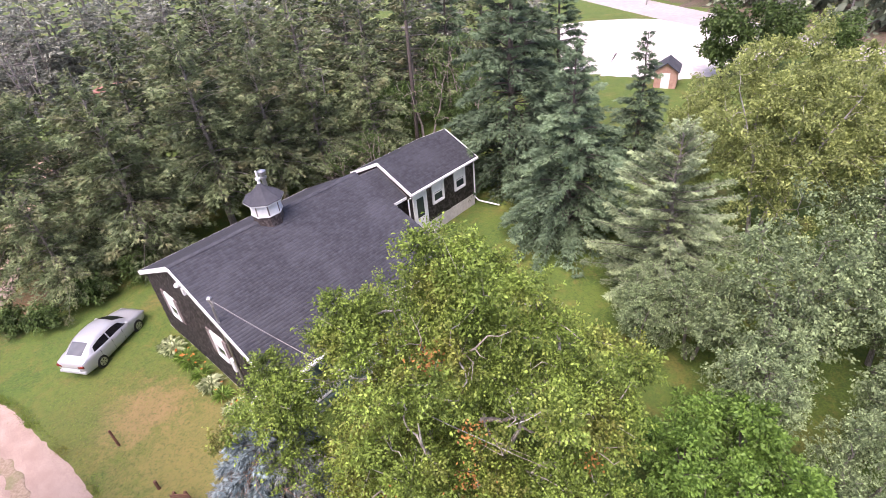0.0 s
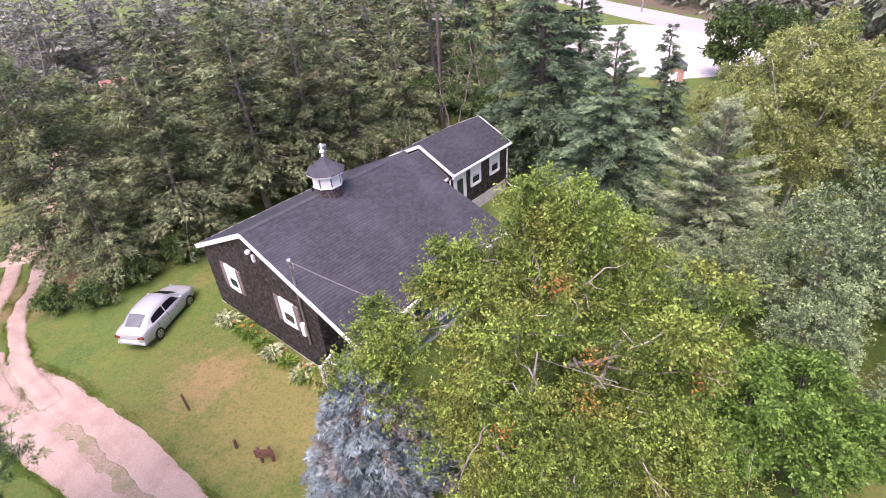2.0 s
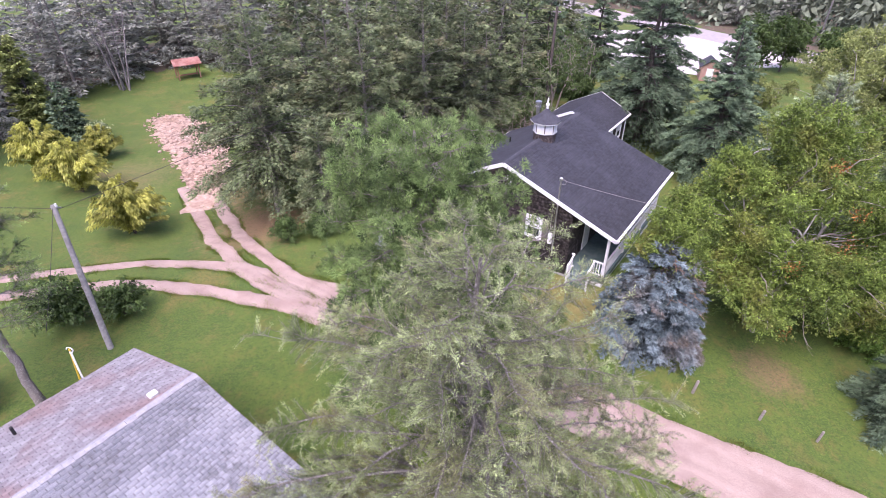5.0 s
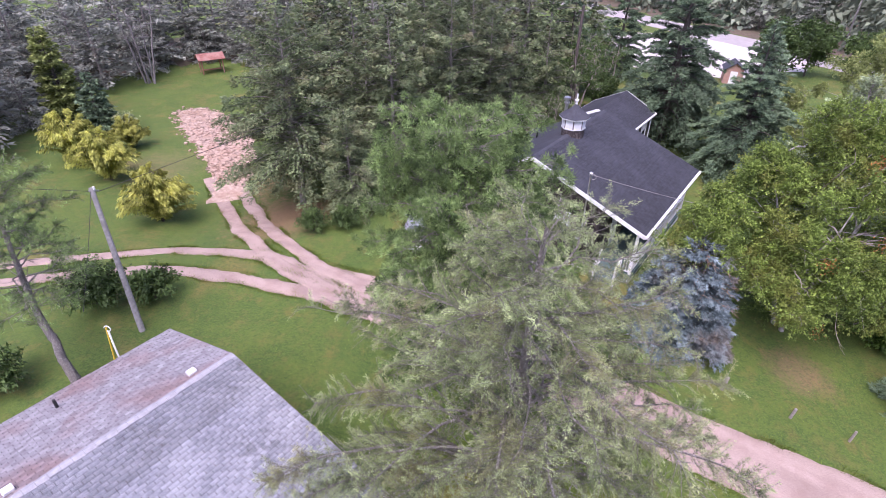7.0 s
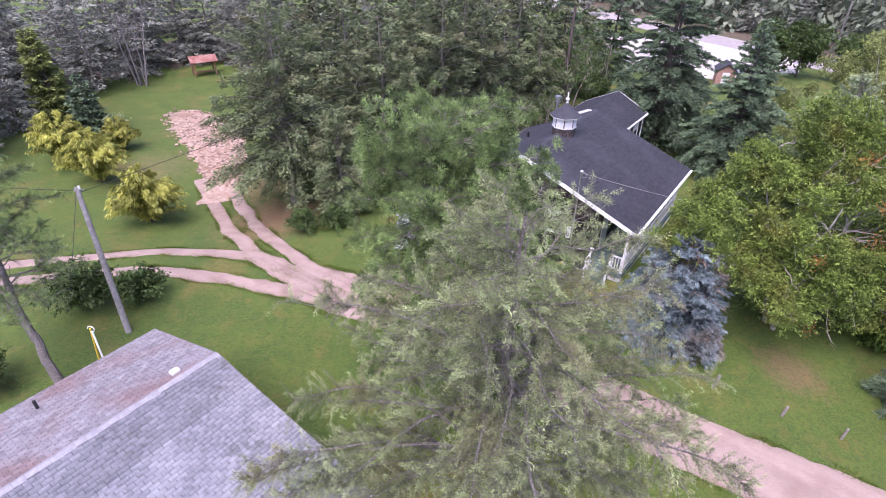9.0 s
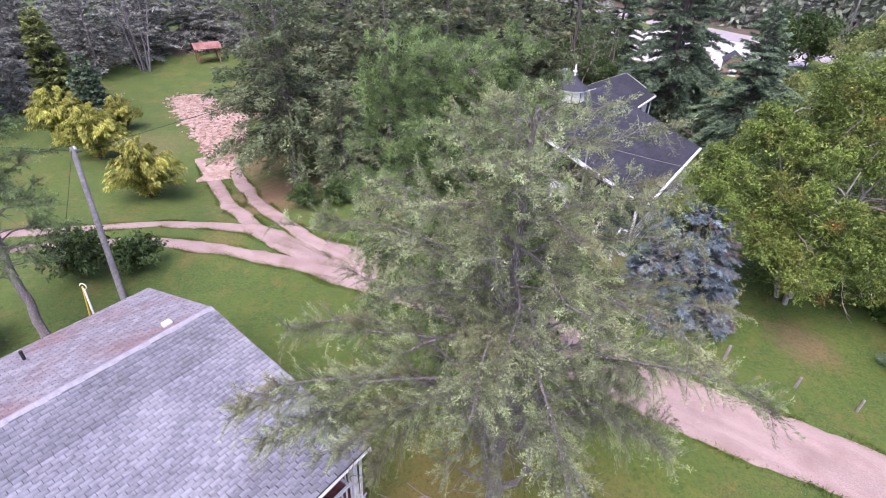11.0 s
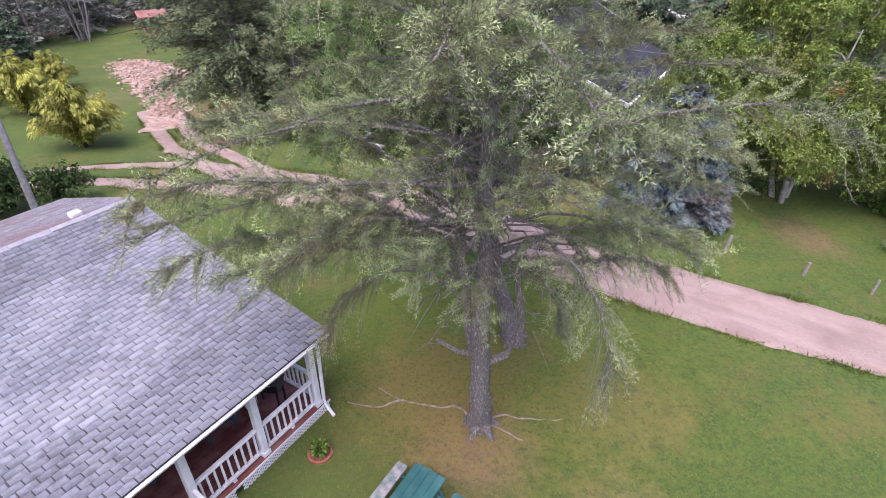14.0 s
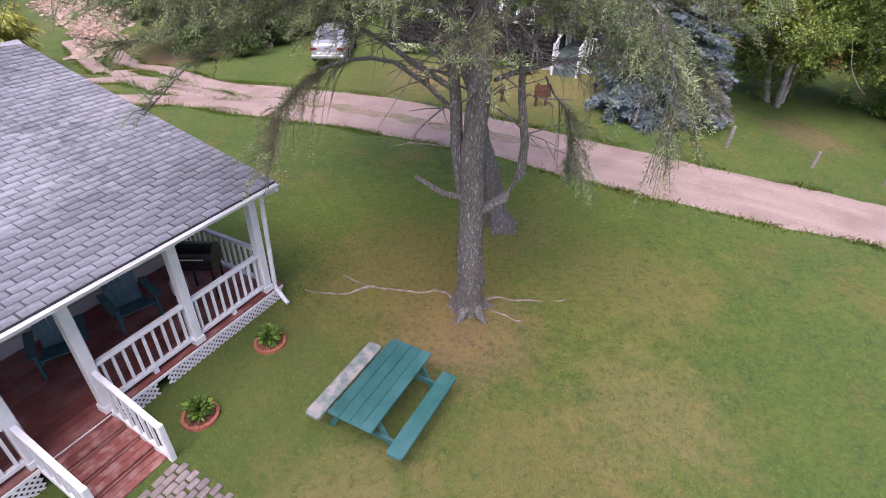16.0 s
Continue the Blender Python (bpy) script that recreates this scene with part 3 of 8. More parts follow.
def sheet(name, xs, ys, material, lift=0.0):
    X, Y = np.meshgrid(xs, ys, indexing="ij")
    V = np.stack([X, Y, ground(X, Y) + lift], -1).reshape(-1, 3)
    i, j = np.meshgrid(np.arange(len(xs) - 1), np.arange(len(ys) - 1), indexing="ij")
    k = len(ys)
    F = np.stack([i * k + j, (i + 1) * k + j, (i + 1) * k + j + 1, i * k + j + 1], -1).reshape(-1, 4)
    return linked(name, np_mesh(name, V, F, True), material)


tagged(sheet("ground", grow(-66, 34, 0.8), grow(-22, 108, 0.8), LAWN), "mown summer lawn with dry straw patches and painted shade", "lawn", kind="structure")


def smooth_line(pts, step=0.25):
    """A Catmull-Rom curve through pts (rows of any width), resampled."""
    p = np.asarray(pts, float)
    p = np.vstack([2 * p[0] - p[1], p, 2 * p[-1] - p[-2]])
    out = []
    for a, b, c, d in zip(p, p[1:], p[2:], p[3:]):
        n = max(int(np.linalg.norm((c - b)[:2]) / step), 2)
        t = np.arange(n)[:, None] / n
        out.append(0.5 * (2 * b + (c - a) * t + (2 * a - 5 * b + 4 * c - d) * t ** 2 + (3 * b - a - 3 * c + d) * t ** 3))
    out.append(p[-2][None])
    return np.vstack(out)


VERGES = []


def strip(name, pts, material, label, category, lift=0.03, ragged=0.18, seed=1, crown=0.0):
    """A worn strip of ground along rows of (x, y, width), with uneven edges."""
    line = smooth_line(pts)
    rng = np.random.default_rng(seed)
    d = np.gradient(line[:, :2], axis=0)
    d /= np.linalg.norm(d, axis=1)[:, None]
    side = np.stack([-d[:, 1], d[:, 0]], 1)
    n = len(line)
    k = np.ones(7) / 7
    wob = [np.convolve(rng.normal(0, ragged * 1.6, n + 6), k, "valid") + rng.normal(0, ragged * 0.25, n) for _ in range(2)]
    us = np.array([-1, -0.82, -0.5, -0.2, 0.2, 0.5, 0.82, 1])
    V = []
    for u in us:
        half = line[:, 2] / 2 + (wob[0] if u < 0 else wob[1]) * abs(u)
        xy = line[:, :2] + side * (half * u)[:, None]
        z = ground(xy[:, 0], xy[:, 1]) + (lift if abs(u) < 0.9 else -0.02) + crown * (1 - u * u)
        V.append(np.c_[xy, z])
    V = np.stack(V, 1)
    if material is DIRT:
        VERGES.extend((V[:, 0], V[:, -1]))
    i, j = np.meshgrid(np.arange(n - 1), np.arange(len(us) - 1), indexing="ij")
    w = len(us)
    F = np.stack([i * w + j, (i + 1) * w + j, (i + 1) * w + j + 1, i * w + j + 1], -1).reshape(-1, 4)
    return tagged(linked(name, np_mesh(name, V.reshape(-1, 3), F, True), material), label, category, kind="structure")


strip("road", [(26, -8, 3.2), (14, -3.2, 3.2), (6, 0.9, 3.1), (0, 3.6, 3.0), (-4, 5.0, 3.0), (-7.4, 6.6, 3.0), (-10, 8.1, 3.0), (-13.4, 10.1, 3.2),
      (-16, 11.3, 3.3), (-18.7, 12.4, 3.4), (-21.0, 13.3, 3.4), (-23.2, 14.3, 2.6)], DIRT, "pinkish red dirt lane curving through the lawn", "lane", 0.03, 0.08)
strip("road", [(-8.6, 7.25, 0.25), (-10, 8.1, 0.5), (-13.4, 10.1, 0.7), (-16, 11.3, 0.7), (-18.4, 12.3, 0.6)], DIRT_BROWN,
      "browner weedy strip between the lane's wheel tracks", "lane", 0.036, 0.28, 12)
strip("road", [(-20.0, 11.9, 1.0), (-24.3, 13.1, 1.1), (-28, 13.9, 1.05), (-31.7, 14.2, 1.0), (-37, 13.2, 1.0), (-48, 9, 1.0)], DIRT,
      "worn dirt wheel track branching off the lane", "wheel track", 0.036, 0.12, 2)
strip("road", [(-21.5, 13.3, 1.0), (-25, 15.4, 1.05), (-28, 16.3, 0.95), (-31.2, 16.6, 0.9), (-35, 16.1, 0.9), (-46, 12, 0.9)], DIRT,
      "worn dirt wheel track branching off the lane", "wheel track", 0.042, 0.12, 3)
strip("road", [(-21.5, 13.0, 1.2), (-24.6, 14.7, 1.1), (-27.2, 17.0, 1.05), (-30.2, 20.4, 0.95), (-33.6, 24.8, 1.0), (-36, 28, 1.1)], DIRT,
      "worn dirt wheel track leading to the rubble patch", "wheel track", 0.048, 0.12, 4)
strip("road", [(-19.6, 13.3, 1.0), (-23.2, 15.4, 1.0), (-26.6, 18.6, 0.95), (-29.6, 22.2, 0.9), (-32.4, 26, 1.0), (-34, 29, 1.1)], DIRT,
      "worn dirt wheel track leading to the rubble patch", "wheel track", 0.054, 0.12, 5)
strip("ground_patch", [(-33.2, 24.6, 1.6), (-34.6, 28, 3.2), (-36.6, 32.5, 4.2), (-39.8, 37, 5.2), (-43.5, 41.5, 5.2), (-47, 45.5, 2.6)], RUBBLE,
      "bare pinkish patch of crushed brick and earth", "bare ground", 0.06, 0.5, 6)
strip("ground_patch", [(-39, 36, 3.0), (-36, 38.5, 3.5), (-32, 40.5, 3.0)], RUBBLE, "bare pinkish patch of crushed brick and earth", "bare ground", 0.066, 0.4, 7)
strip("ground_patch", [(3, 74, 26), (10, 74, 30), (16, 72, 28), (22, 71, 20), (27, 68, 10)], GRAVEL, "wide pale gravel yard beyond the trees", "gravel yard", 0.05, 0.3, 8)
strip("road", [(-60, 230, 8), (-14, 150, 8), (8, 110, 8), (20, 89, 8), (30, 72, 8), (52, 34, 8), (80, -10, 8)], ASPHALT, "pale grey highway beyond the gravel yard", "highway", 0.07, 0.05, 9)


strip("ground_patch", [(-74, 8, 26), (-74, 40, 24), (-68, 60, 17), (-52, 74, 18), (-30, 73, 22), (-8, 69, 18)], LITTER, "brown needle litter on the floor of the wood", "forest floor", 0.05, 1.2, 10)


strip("ground_patch", [(-26, 246, 70), (20, 168, 70), (42, 128, 70), (54, 107, 70), (64, 90, 70), (86, 52, 70), (114, 8, 70)], LITTER, "shaded brown floor of the wood beyond the highway", "forest floor", 0.1, 1.0, 14)


def rubble():
    rng = np.random.default_rng(11)
    line = smooth_line([(-34, 27, 2.0), (-37, 32.5, 5.0), (-40.5, 37.5, 6.0), (-44.5, 42.5, 6.0), (-47, 45, 4.0)], 0.1)
    bm = bmesh.new()
    for _ in range(1500):
        x, y, w = line[rng.integers(len(line))]
        x, y = x + rng.uniform(-0.42, 0.42) * w, y + rng.uniform(-0.3, 0.3) * w
        s = 0.035 + 0.13 * rng.uniform() ** 2
        box(bm, -s, s * rng.uniform(0.5, 1.0), -s * 0.7, s * rng.uniform(0.4, 0.9), -s * 0.4, s * rng.uniform(0.3, 0.6), pose(x, y, gz(x, y) + 0.08, rng.uniform(-25, 25), rng.uniform(-25, 25), rng.uniform(0, 180)))
    tagged(part("brick_rubble", bm, RUBBLE), "broken pale brick and mortar rubble on bare earth", "rubble", kind="stuff")


rubble()


def near_lane(x, y):
    """Whether a place lies on the lane."""
    line = smooth_line([(26, -8), (14, -3.2), (6, 0.9), (0, 3.6), (-4, 5.0), (-7.4, 6.6), (-10, 7.95), (-13.4, 9.6), (-16, 10.7), (-18.7, 11.8), (-21.0, 12.8), (-28, 16)], 0.5)
    return np.min(np.hypot(x[:, None] - line[:, 0], y[:, None] - line[:, 1]), axis=1) < 1.75


def grass():
    """Loose blades over the near lawn."""
    rng = np.random.default_rng(12)
    n = 190000
    x = np.r_[rng.uniform(-24, 4, n // 2), rng.normal(-13, 4.5, n // 2)]
    y = np.r_[rng.uniform(-6, 17, n // 2), rng.normal(1, 4.5, n // 2)]
    keep = ~near_lane(x, y)
    x, y = x[keep], y[keep]
    n = len(x)
    a, h = rng.uniform(0, 2 * np.pi, n), rng.uniform(0.02, 0.05, n)
    lean = rng.uniform(0.3, 1.2, n) * h
    b = rng.uniform(0, 2 * np.pi, n)
    p = np.stack([x, y, ground(x, y) - 0.005], 1)
    w = np.stack([np.cos(a), np.sin(a), 0 * a], 1) * 0.006
    tip = p + np.stack([np.cos(b) * lean, np.sin(b) * lean, h], 1)
    V = np.stack([p - w, p + w, tip], 1).reshape(-1, 3)
    tagged(linked("grass", np_mesh("grass", V, np.arange(3 * n).reshape(-1, 3)), BLADE), "short uneven lawn grass blades, green and straw", "grass", kind="stuff")


grass()


def verge():
    """Longer uneven grass that leans over the edges of the lane and its wheel tracks."""
    rng = np.random.default_rng(13)
    p = []
    for line in VERGES:
        line = line[(line[:, 0] > -38) & (line[:, 0] < 8)]
        for _ in range(75):
            p.append(line[rng.integers(len(line), size=len(line))] + np.c_[rng.normal(0, 0.13, (len(line), 2)), np.zeros(len(line))])
    p = np.concatenate(p)
    patch = np.sin(p[:, 0] * 2.3) + np.sin(p[:, 1] * 3.1 + p[:, 0]) + rng.normal(0, 0.8, len(p)) > 0.1
    p = p[patch]
    n = len(p)
    p[:, 2] = ground(p[:, 0], p[:, 1])
    a, b = rng.uniform(0, 2 * np.pi, (2, n))
    h = rng.uniform(0.05, 0.13, n)
    w = np.stack([np.cos(a), np.sin(a), 0 * a], 1) * 0.011
    tip = p + np.stack([np.cos(b) * h * 0.8, np.sin(b) * h * 0.8, h], 1)
    V = np.stack([p - w, p + w, tip], 1).reshape(-1, 3)
    tagged(linked("grass_verge", np_mesh("grass_verge", V, np.arange(3 * n).reshape(-1, 3)), BLADE), "longer ragged grass along the edges of the lane", "grass", kind="stuff")


verge()


# ---- the dark shingled house: x across the front gable, y along the ridge ----
HM = Matrix(((0.863, 0.505, 0, -11.5), (-0.505, 0.863, 0, 17.8), (0, 0, 1, 0), (0, 0, 0, 1)))
RZ, LZ, FZ = 6.2, 3.95, 3.72          # ridge, eave on the forest side, eave over the porch
LX, RX, Y0, Y1 = -4.75, 6.45, -0.2, 9.6
house = thing("house", HM, "low house in dark cedar shingles with black roof and white trim", "house")


def roof_z(x):
    return RZ + (x * (RZ - LZ) / -LX if x < 0 else -x * (RZ - FZ) / RX)


def shingle_courses(name, corners, parent, material, course=0.16, tab=0.32, seed=1, label="", thick=0.006):
    """Rows of lapped shingle tabs on a sloping quad (eave left, eave right, ridge right, ridge left), as one mesh."""
    rng = np.random.default_rng(seed)
    a, b, c, d = (np.array(p, float) for p in corners)
    up = np.linalg.norm(d - a)
    rows = max(int(up / course), 1)
    nrm = np.cross(b - a, d - a)
    nrm /= np.linalg.norm(nrm)
    V = []
    for r in range(rows):
        f0, f1 = r / rows, min((r + 1.12) / rows, 1)
        p0, q0, p1, q1 = a + (d - a) * f0, b + (c - b) * f0, a + (d - a) * f1, b + (c - b) * f1
        n = max(int(np.linalg.norm(q0 - p0) / tab), 1)
        cuts = np.clip((np.arange(n + 2) - (0.5 if r % 2 else 0.0) + rng.uniform(-0.06, 0.06, n + 2)) / n, 0, 1)
        gap = 0.008 / np.linalg.norm(q0 - p0)
        lift = rng.uniform(0.6, 1.3, n + 1) * thick
        for k in range(n + 1):
            s0, s1 = cuts[k] + gap, cuts[k + 1] - gap
            if s1 - s0 < 4 * gap:
                continue
            lo0, lo1, hi1, hi0 = p0 + (q0 - p0) * s0, p0 + (q0 - p0) * s1, p1 + (q1 - p1) * s1, p1 + (q1 - p1) * s0
            V += [lo0 + nrm * lift[k], lo1 + nrm * lift[k], hi1 + nrm * 0.003, hi0 + nrm * 0.003, lo0, lo1]
    V = np.array(V)
    base = np.arange(0, len(V), 6)[:, None]
    F = np.concatenate([base + [0, 1, 2, 3], base + [4, 5, 1, 0]])
    ob = linked(name, np_mesh(name, V, F), material, parent, label)
    ob["kind"] = "stuff"
    return ob


def wall_shakes(name, p, q, z0, top, parent, material, seed=1, course=0.2, tab=0.24):
    """Courses of cedar shakes on an upright wall from p to q; top(s) gives its height at the share s of its length."""
    rng = np.random.default_rng(seed)
    p, q = np.array([*p, 0.0]), np.array([*q, 0.0])
    length = np.linalg.norm(q - p)
    d = (q - p) / length
    nrm = np.array([d[1], -d[0], 0])
    V = []
    highest = max(top(0), top(1), top(0.42))
    for r in range(int((highest - z0) / course) + 1):
        za = z0 + r * course
        s = -rng.uniform(0, tab)
        while s < length:
            w = tab * rng.uniform(0.6, 1.35)
            s0, s1 = max(s, 0) + 0.003, min(s + w, length) - 0.003
            zt = min(za + course * 1.05, top((s0 + s1) / 2 / length))
            zl = za + rng.uniform(-0.012, 0.012)
            if s1 > s0 and zt > zl + 0.02:
                o = rng.uniform(0.018, 0.045)
                A, B = p + d * s0, p + d * s1
                V += [A + nrm * o + [0, 0, zl], B + nrm * o + [0, 0, zl], B + nrm * 0.004 + [0, 0, zt], A + nrm * 0.004 + [0, 0, zt], A + [0, 0, zl], B + [0, 0, zl]]
            s += w
    V = np.array(V)
    base = np.arange(0, len(V), 6)[:, None]
    F = np.concatenate([base + [0, 1, 2, 3], base + [4, 5, 1, 0]])
    ob = linked(name, np_mesh(name, V, F), material, parent)
    ob["kind"] = "stuff"
    return ob


def double_hung(parent, m, w, h, shutters=True, label="white double-hung window"):
    """A window in the plane x, z of m, facing -y, with frame, sash rail, panes and worn shutters."""
    win = new("window")
    win.parent, win.matrix_local = parent, m
    win["label"] = label
    fr = bmesh.new()
    t = 0.11
    box(fr, -w / 2 - t, -w / 2, -0.07, 0.02, -h / 2 - t, h / 2 + t)
    box(fr, w / 2, w / 2 + t, -0.07, 0.02, -h / 2 - t, h / 2 + t)
    box(fr, -w / 2, w / 2, -0.07, 0.02, h / 2, h / 2 + t)
    box(fr, -w / 2, w / 2, -0.09, 0.02, -h / 2 - t, -h / 2)
    part("frame", fr, WHITE, win)
    sash = bmesh.new()
    for z in (-h / 2 + 0.03, 0, h / 2 - 0.03):
        box(sash, -w / 2, w / 2, -0.05, 0.0, z - 0.03, z + 0.03)
    for x in (-w / 2 + 0.025, w / 2 - 0.025):
        box(sash, x - 0.025, x + 0.025, -0.052, 0.0, -h / 2, h / 2)
    part("sash", sash, WHITE, win)
    for z in (-h / 4, h / 4):
        part("pane", boxbm(-w / 2 + 0.05, w / 2 - 0.05, -0.03, -0.02, z - h / 4 + 0.03, z + h / 4 - 0.03), GLASS, win)
    part("curtain", boxbm(-w / 2 + 0.06, w / 2 - 0.06, -0.036, -0.031, 0.06, h / 2 - 0.05), WHITE, win, "pale drawn curtain behind the glass")
    if shutters:
        for s in (-1, 1):
            sh = bmesh.new()
            x0 = s * (w / 2 + t + 0.02)
            x1 = s * (w / 2 + t + 0.34)
            box(sh, min(x0, x1), max(x0, x1), -0.06, 0.0, -h / 2 - t, h / 2 + t)
            for k in range(9):
                z = -h / 2 + (k + 0.5) * h / 9
                box(sh, min(x0, x1) + 0.04, max(x0, x1) - 0.04, -0.075, -0.06, z - 0.03, z + 0.025)
            part("shutter", sh, SHUTTER, win, "weathered brown louvred shutter")
    return win


SHUTTER = surf("faded_brown_shutter", (0.12, 0.095, 0.09), (0.2, 0.165, 0.16), 8.0, 0.85, bump=0.3)
GB = 0.55                               # foot of the walls


def main_house():
    # carcass of the walls, up to the underside of the roof; the porch bites into the corner
    wall = bmesh.new()
    prism(wall, [(-4.4, 0, GB), (4.05, 0, GB), (4.05, 0, roof_z(4.05) - 0.2), (0, 0, RZ - 0.22), (-4.4, 0, roof_z(-4.4) - 0.2)], (0, 9.3, 0))
    part("wall", wall, SHAKE, house, "dark weathered cedar shingle walls")
    part("foundation", boxbm(-4.46, 4.1, -0.03, 9.35, -0.3, GB + 0.1), CEMENT, house, "low cement foundation")
    wall_shakes("shingle_cladding", (-4.4, -0.004), (4.05, -0.004), GB + 0.1, lambda s: roof_z(-4.4 + 8.45 * s) - 0.2, house, SHAKE, 21)
    wall_shakes("shingle_cladding", (4.054, 0), (4.054, 9.3), GB + 0.1, lambda s: roof_z(4.05) - 0.2, house, SHAKE, 22)
    # roof decks and shingles
    for nm, x, ez in (("roof", LX, LZ), ("roof", RX, FZ)):
        r = bmesh.new()
        pts = [(0, Y0, RZ), (x, Y0, ez), (x, Y1, ez), (0, Y1, RZ)]
        slab(r, pts, 0.13)
        part(nm, r, GREY_JOINT, house, "black asphalt shingle roof slope")
    shingle_courses("shingle_field", [(RX, Y0, FZ), (RX, Y1, FZ), (0, Y1, RZ), (0, Y0, RZ)], house, DARK_ROOF, 0.15, 0.33, 31, "black weathered asphalt shingles")
    shingle_courses("shingle_field", [(LX, Y1, LZ), (LX, Y0, LZ), (0, Y0, RZ), (0, Y1, RZ)], house, DARK_ROOF, 0.15, 0.33, 32, "black weathered asphalt shingles")
    for k in range(32):
        cap = bmesh.new()
        y = Y0 + k * (Y1 - Y0) / 32
        prism(cap, [(-0.16, y, RZ - 0.03), (0, y, RZ + 0.035), (0.16, y, RZ - 0.025), (0, y, RZ + 0.015)], (0, (Y1 - Y0) / 32 - 0.01, 0.004))
        part("ridge_shingle", cap, DARK_ROOF, house)
    # white rake boards, fascias, drip edge
    for x, ez in ((LX, LZ), (RX, FZ)):
        for y in (Y0,):
            part("rake_board", beambm((0, y, RZ - 0.1), (x, y, ez - 0.1), 0.05, 0.2), WHITE, house, "white painted rake board")
        part("fascia", beambm((x, Y0, ez - 0.09), (x, Y1, ez - 0.09), 0.05, 0.18), WHITE, house, "white painted fascia")
    part("gutter", beambm((RX + 0.07, Y0, FZ - 0.08), (RX + 0.07, Y1, FZ - 0.08), 0.1, 0.1), WHITE, house, "white gutter")
    # windows, gable lamp, meter
    double_hung(house, Matrix.Translation((-2.2, -0.03, 2.95)), 0.72, 1.1)
    double_hung(house, Matrix.Translation((2.0, -0.03, 2.95)), 0.75, 1.1)
    lamp = bmesh.new()
    lathe(lamp, [(0.04, 0), (0.12, 0.04), (0.12, 0.13), (0.04, 0.2)], 12, Matrix.Translation((0.25, -0.16, 5.3)))
    box(lamp, 0.3, 0.46, -0.12, -0.03, 4.92, 5.25)
    part("wall_lamp", lamp, WHITE, house, "white flood lamp under the gable")
    part("meter_box", boxbm(2.9, 3.12, -0.2, -0.03, 2.3, 2.95, bevel=0.02), WHITE, house, "pale electric meter box")
    part("conduit", tubebm([(3.2, -0.1, 1.9), (3.2, -0.1, 4.6), (3.2, -0.1, 6.05)], 0.045), STEEL, house, "galvanised service mast")
    head = bmesh.new()
    lathe(head, [(0.05, -0.04), (0.1, 0.02), (0.1, 0.12), (0.03, 0.18)], 10, Matrix.Translation((3.2, -0.1, 6.02)))
    part("weatherhead", head, STEEL, house)
    part("wire_loop", tubebm([(3.35 + 0.14 * math.cos(a), -0.14, 5.98 + 0.14 * math.sin(a)) for a in np.linspace(0, 6.0, 14)], 0.016, 5), POLEWOOD, house, "loop of slack service wire")
    part("wire", tubebm([(3.2, -0.1, 6.05)] + [(3.2 + k * 1.5, -0.1 + 0.2 * k, 6.05 - 0.16 * k + 0.02 * k * k) for k in range(1, 9)], 0.013, 5), POLEWOOD, house)


def house_porch():
    """The open corner porch under the long roof slope, with green steps and white rails."""
    part("porch_floor", boxbm(4.08, 6.15, 0.0, 9.2, 0.85, 1.15), DECK_GREEN, house, "grey-green painted porch floor")
    part("porch_skirt", boxbm(4.1, 6.1, 0.02, 9.1, 0.0, 0.84), WHITE, house)
    for y in (0.08, 3.1, 6.1, 9.1):
        part("porch_post", boxbm(5.98, 6.12, y - 0.07, y + 0.07, 1.15, roof_z(6.05) - 0.16, bevel=0.012), WHITE, house, "white porch post")
    for a, b in ((0.15, 3.03), (3.17, 6.03), (6.17, 9.03)):
        rail = bmesh.new()
        box(rail, 6.0, 6.09, a, b, 1.98, 2.05)
        box(rail, 6.01, 6.08, a, b, 1.25, 1.31)
        part("rail", rail, WHITE, house, "white porch rail")
        for k in range(int((b - a) / 0.15)):
            y = a + 0.07 + k * 0.15
            part("baluster", boxbm(6.03, 6.065, y, y + 0.035, 1.31, 1.98), WHITE, house)
    # side pieces of rail beside the steps
    for x0, x1 in ((4.26, 4.45), (5.45, 5.98)):
        rail = bmesh.new()
        box(rail, x0, x1, 0.05, 0.12, 1.98, 2.05)
        box(rail, x0, x1, 0.05, 0.12, 1.25, 1.31)
        k = x0 + 0.06
        while k < x1 - 0.03:
            box(rail, k, k + 0.035, 0.06, 0.11, 1.31, 1.98)
            k += 0.14
        part("rail", rail, WHITE, house, "white porch rail")
    for k in range(2):
        part("step", boxbm(4.45, 5.45, -0.28 * (k + 1), -0.28 * k + 0.02, 0.2, 1.15 - 0.16 * (k + 1), bevel=0.015), DECK_GREEN, house, "grey-green painted wooden step")
    for x in (4.4, 5.5):
        hr = bmesh.new()
        beam(hr, (x, 0.05, 2.0), (x, -0.6, 1.7), 0.07, 0.07)
        beam(hr, (x, 0.05, 1.3), (x, -0.6, 0.98), 0.06, 0.06)
        box(hr, x - 0.05, x + 0.05, -0.66, -0.56, 0.5, 1.8)
        for k in range(4):
            y = -0.08 - k * 0.13
            box(hr, x - 0.02, x + 0.02, y - 0.02, y + 0.02, 1.3 + y * 0.5, 1.98 + y * 0.46)
        part("stair_rail", hr, WHITE, house, "white wooden stair rail")
    part("porch_door", boxbm(4.06, 4.11, 2.0, 2.9, 1.16, 3.2), WHITE, house, "white porch door")


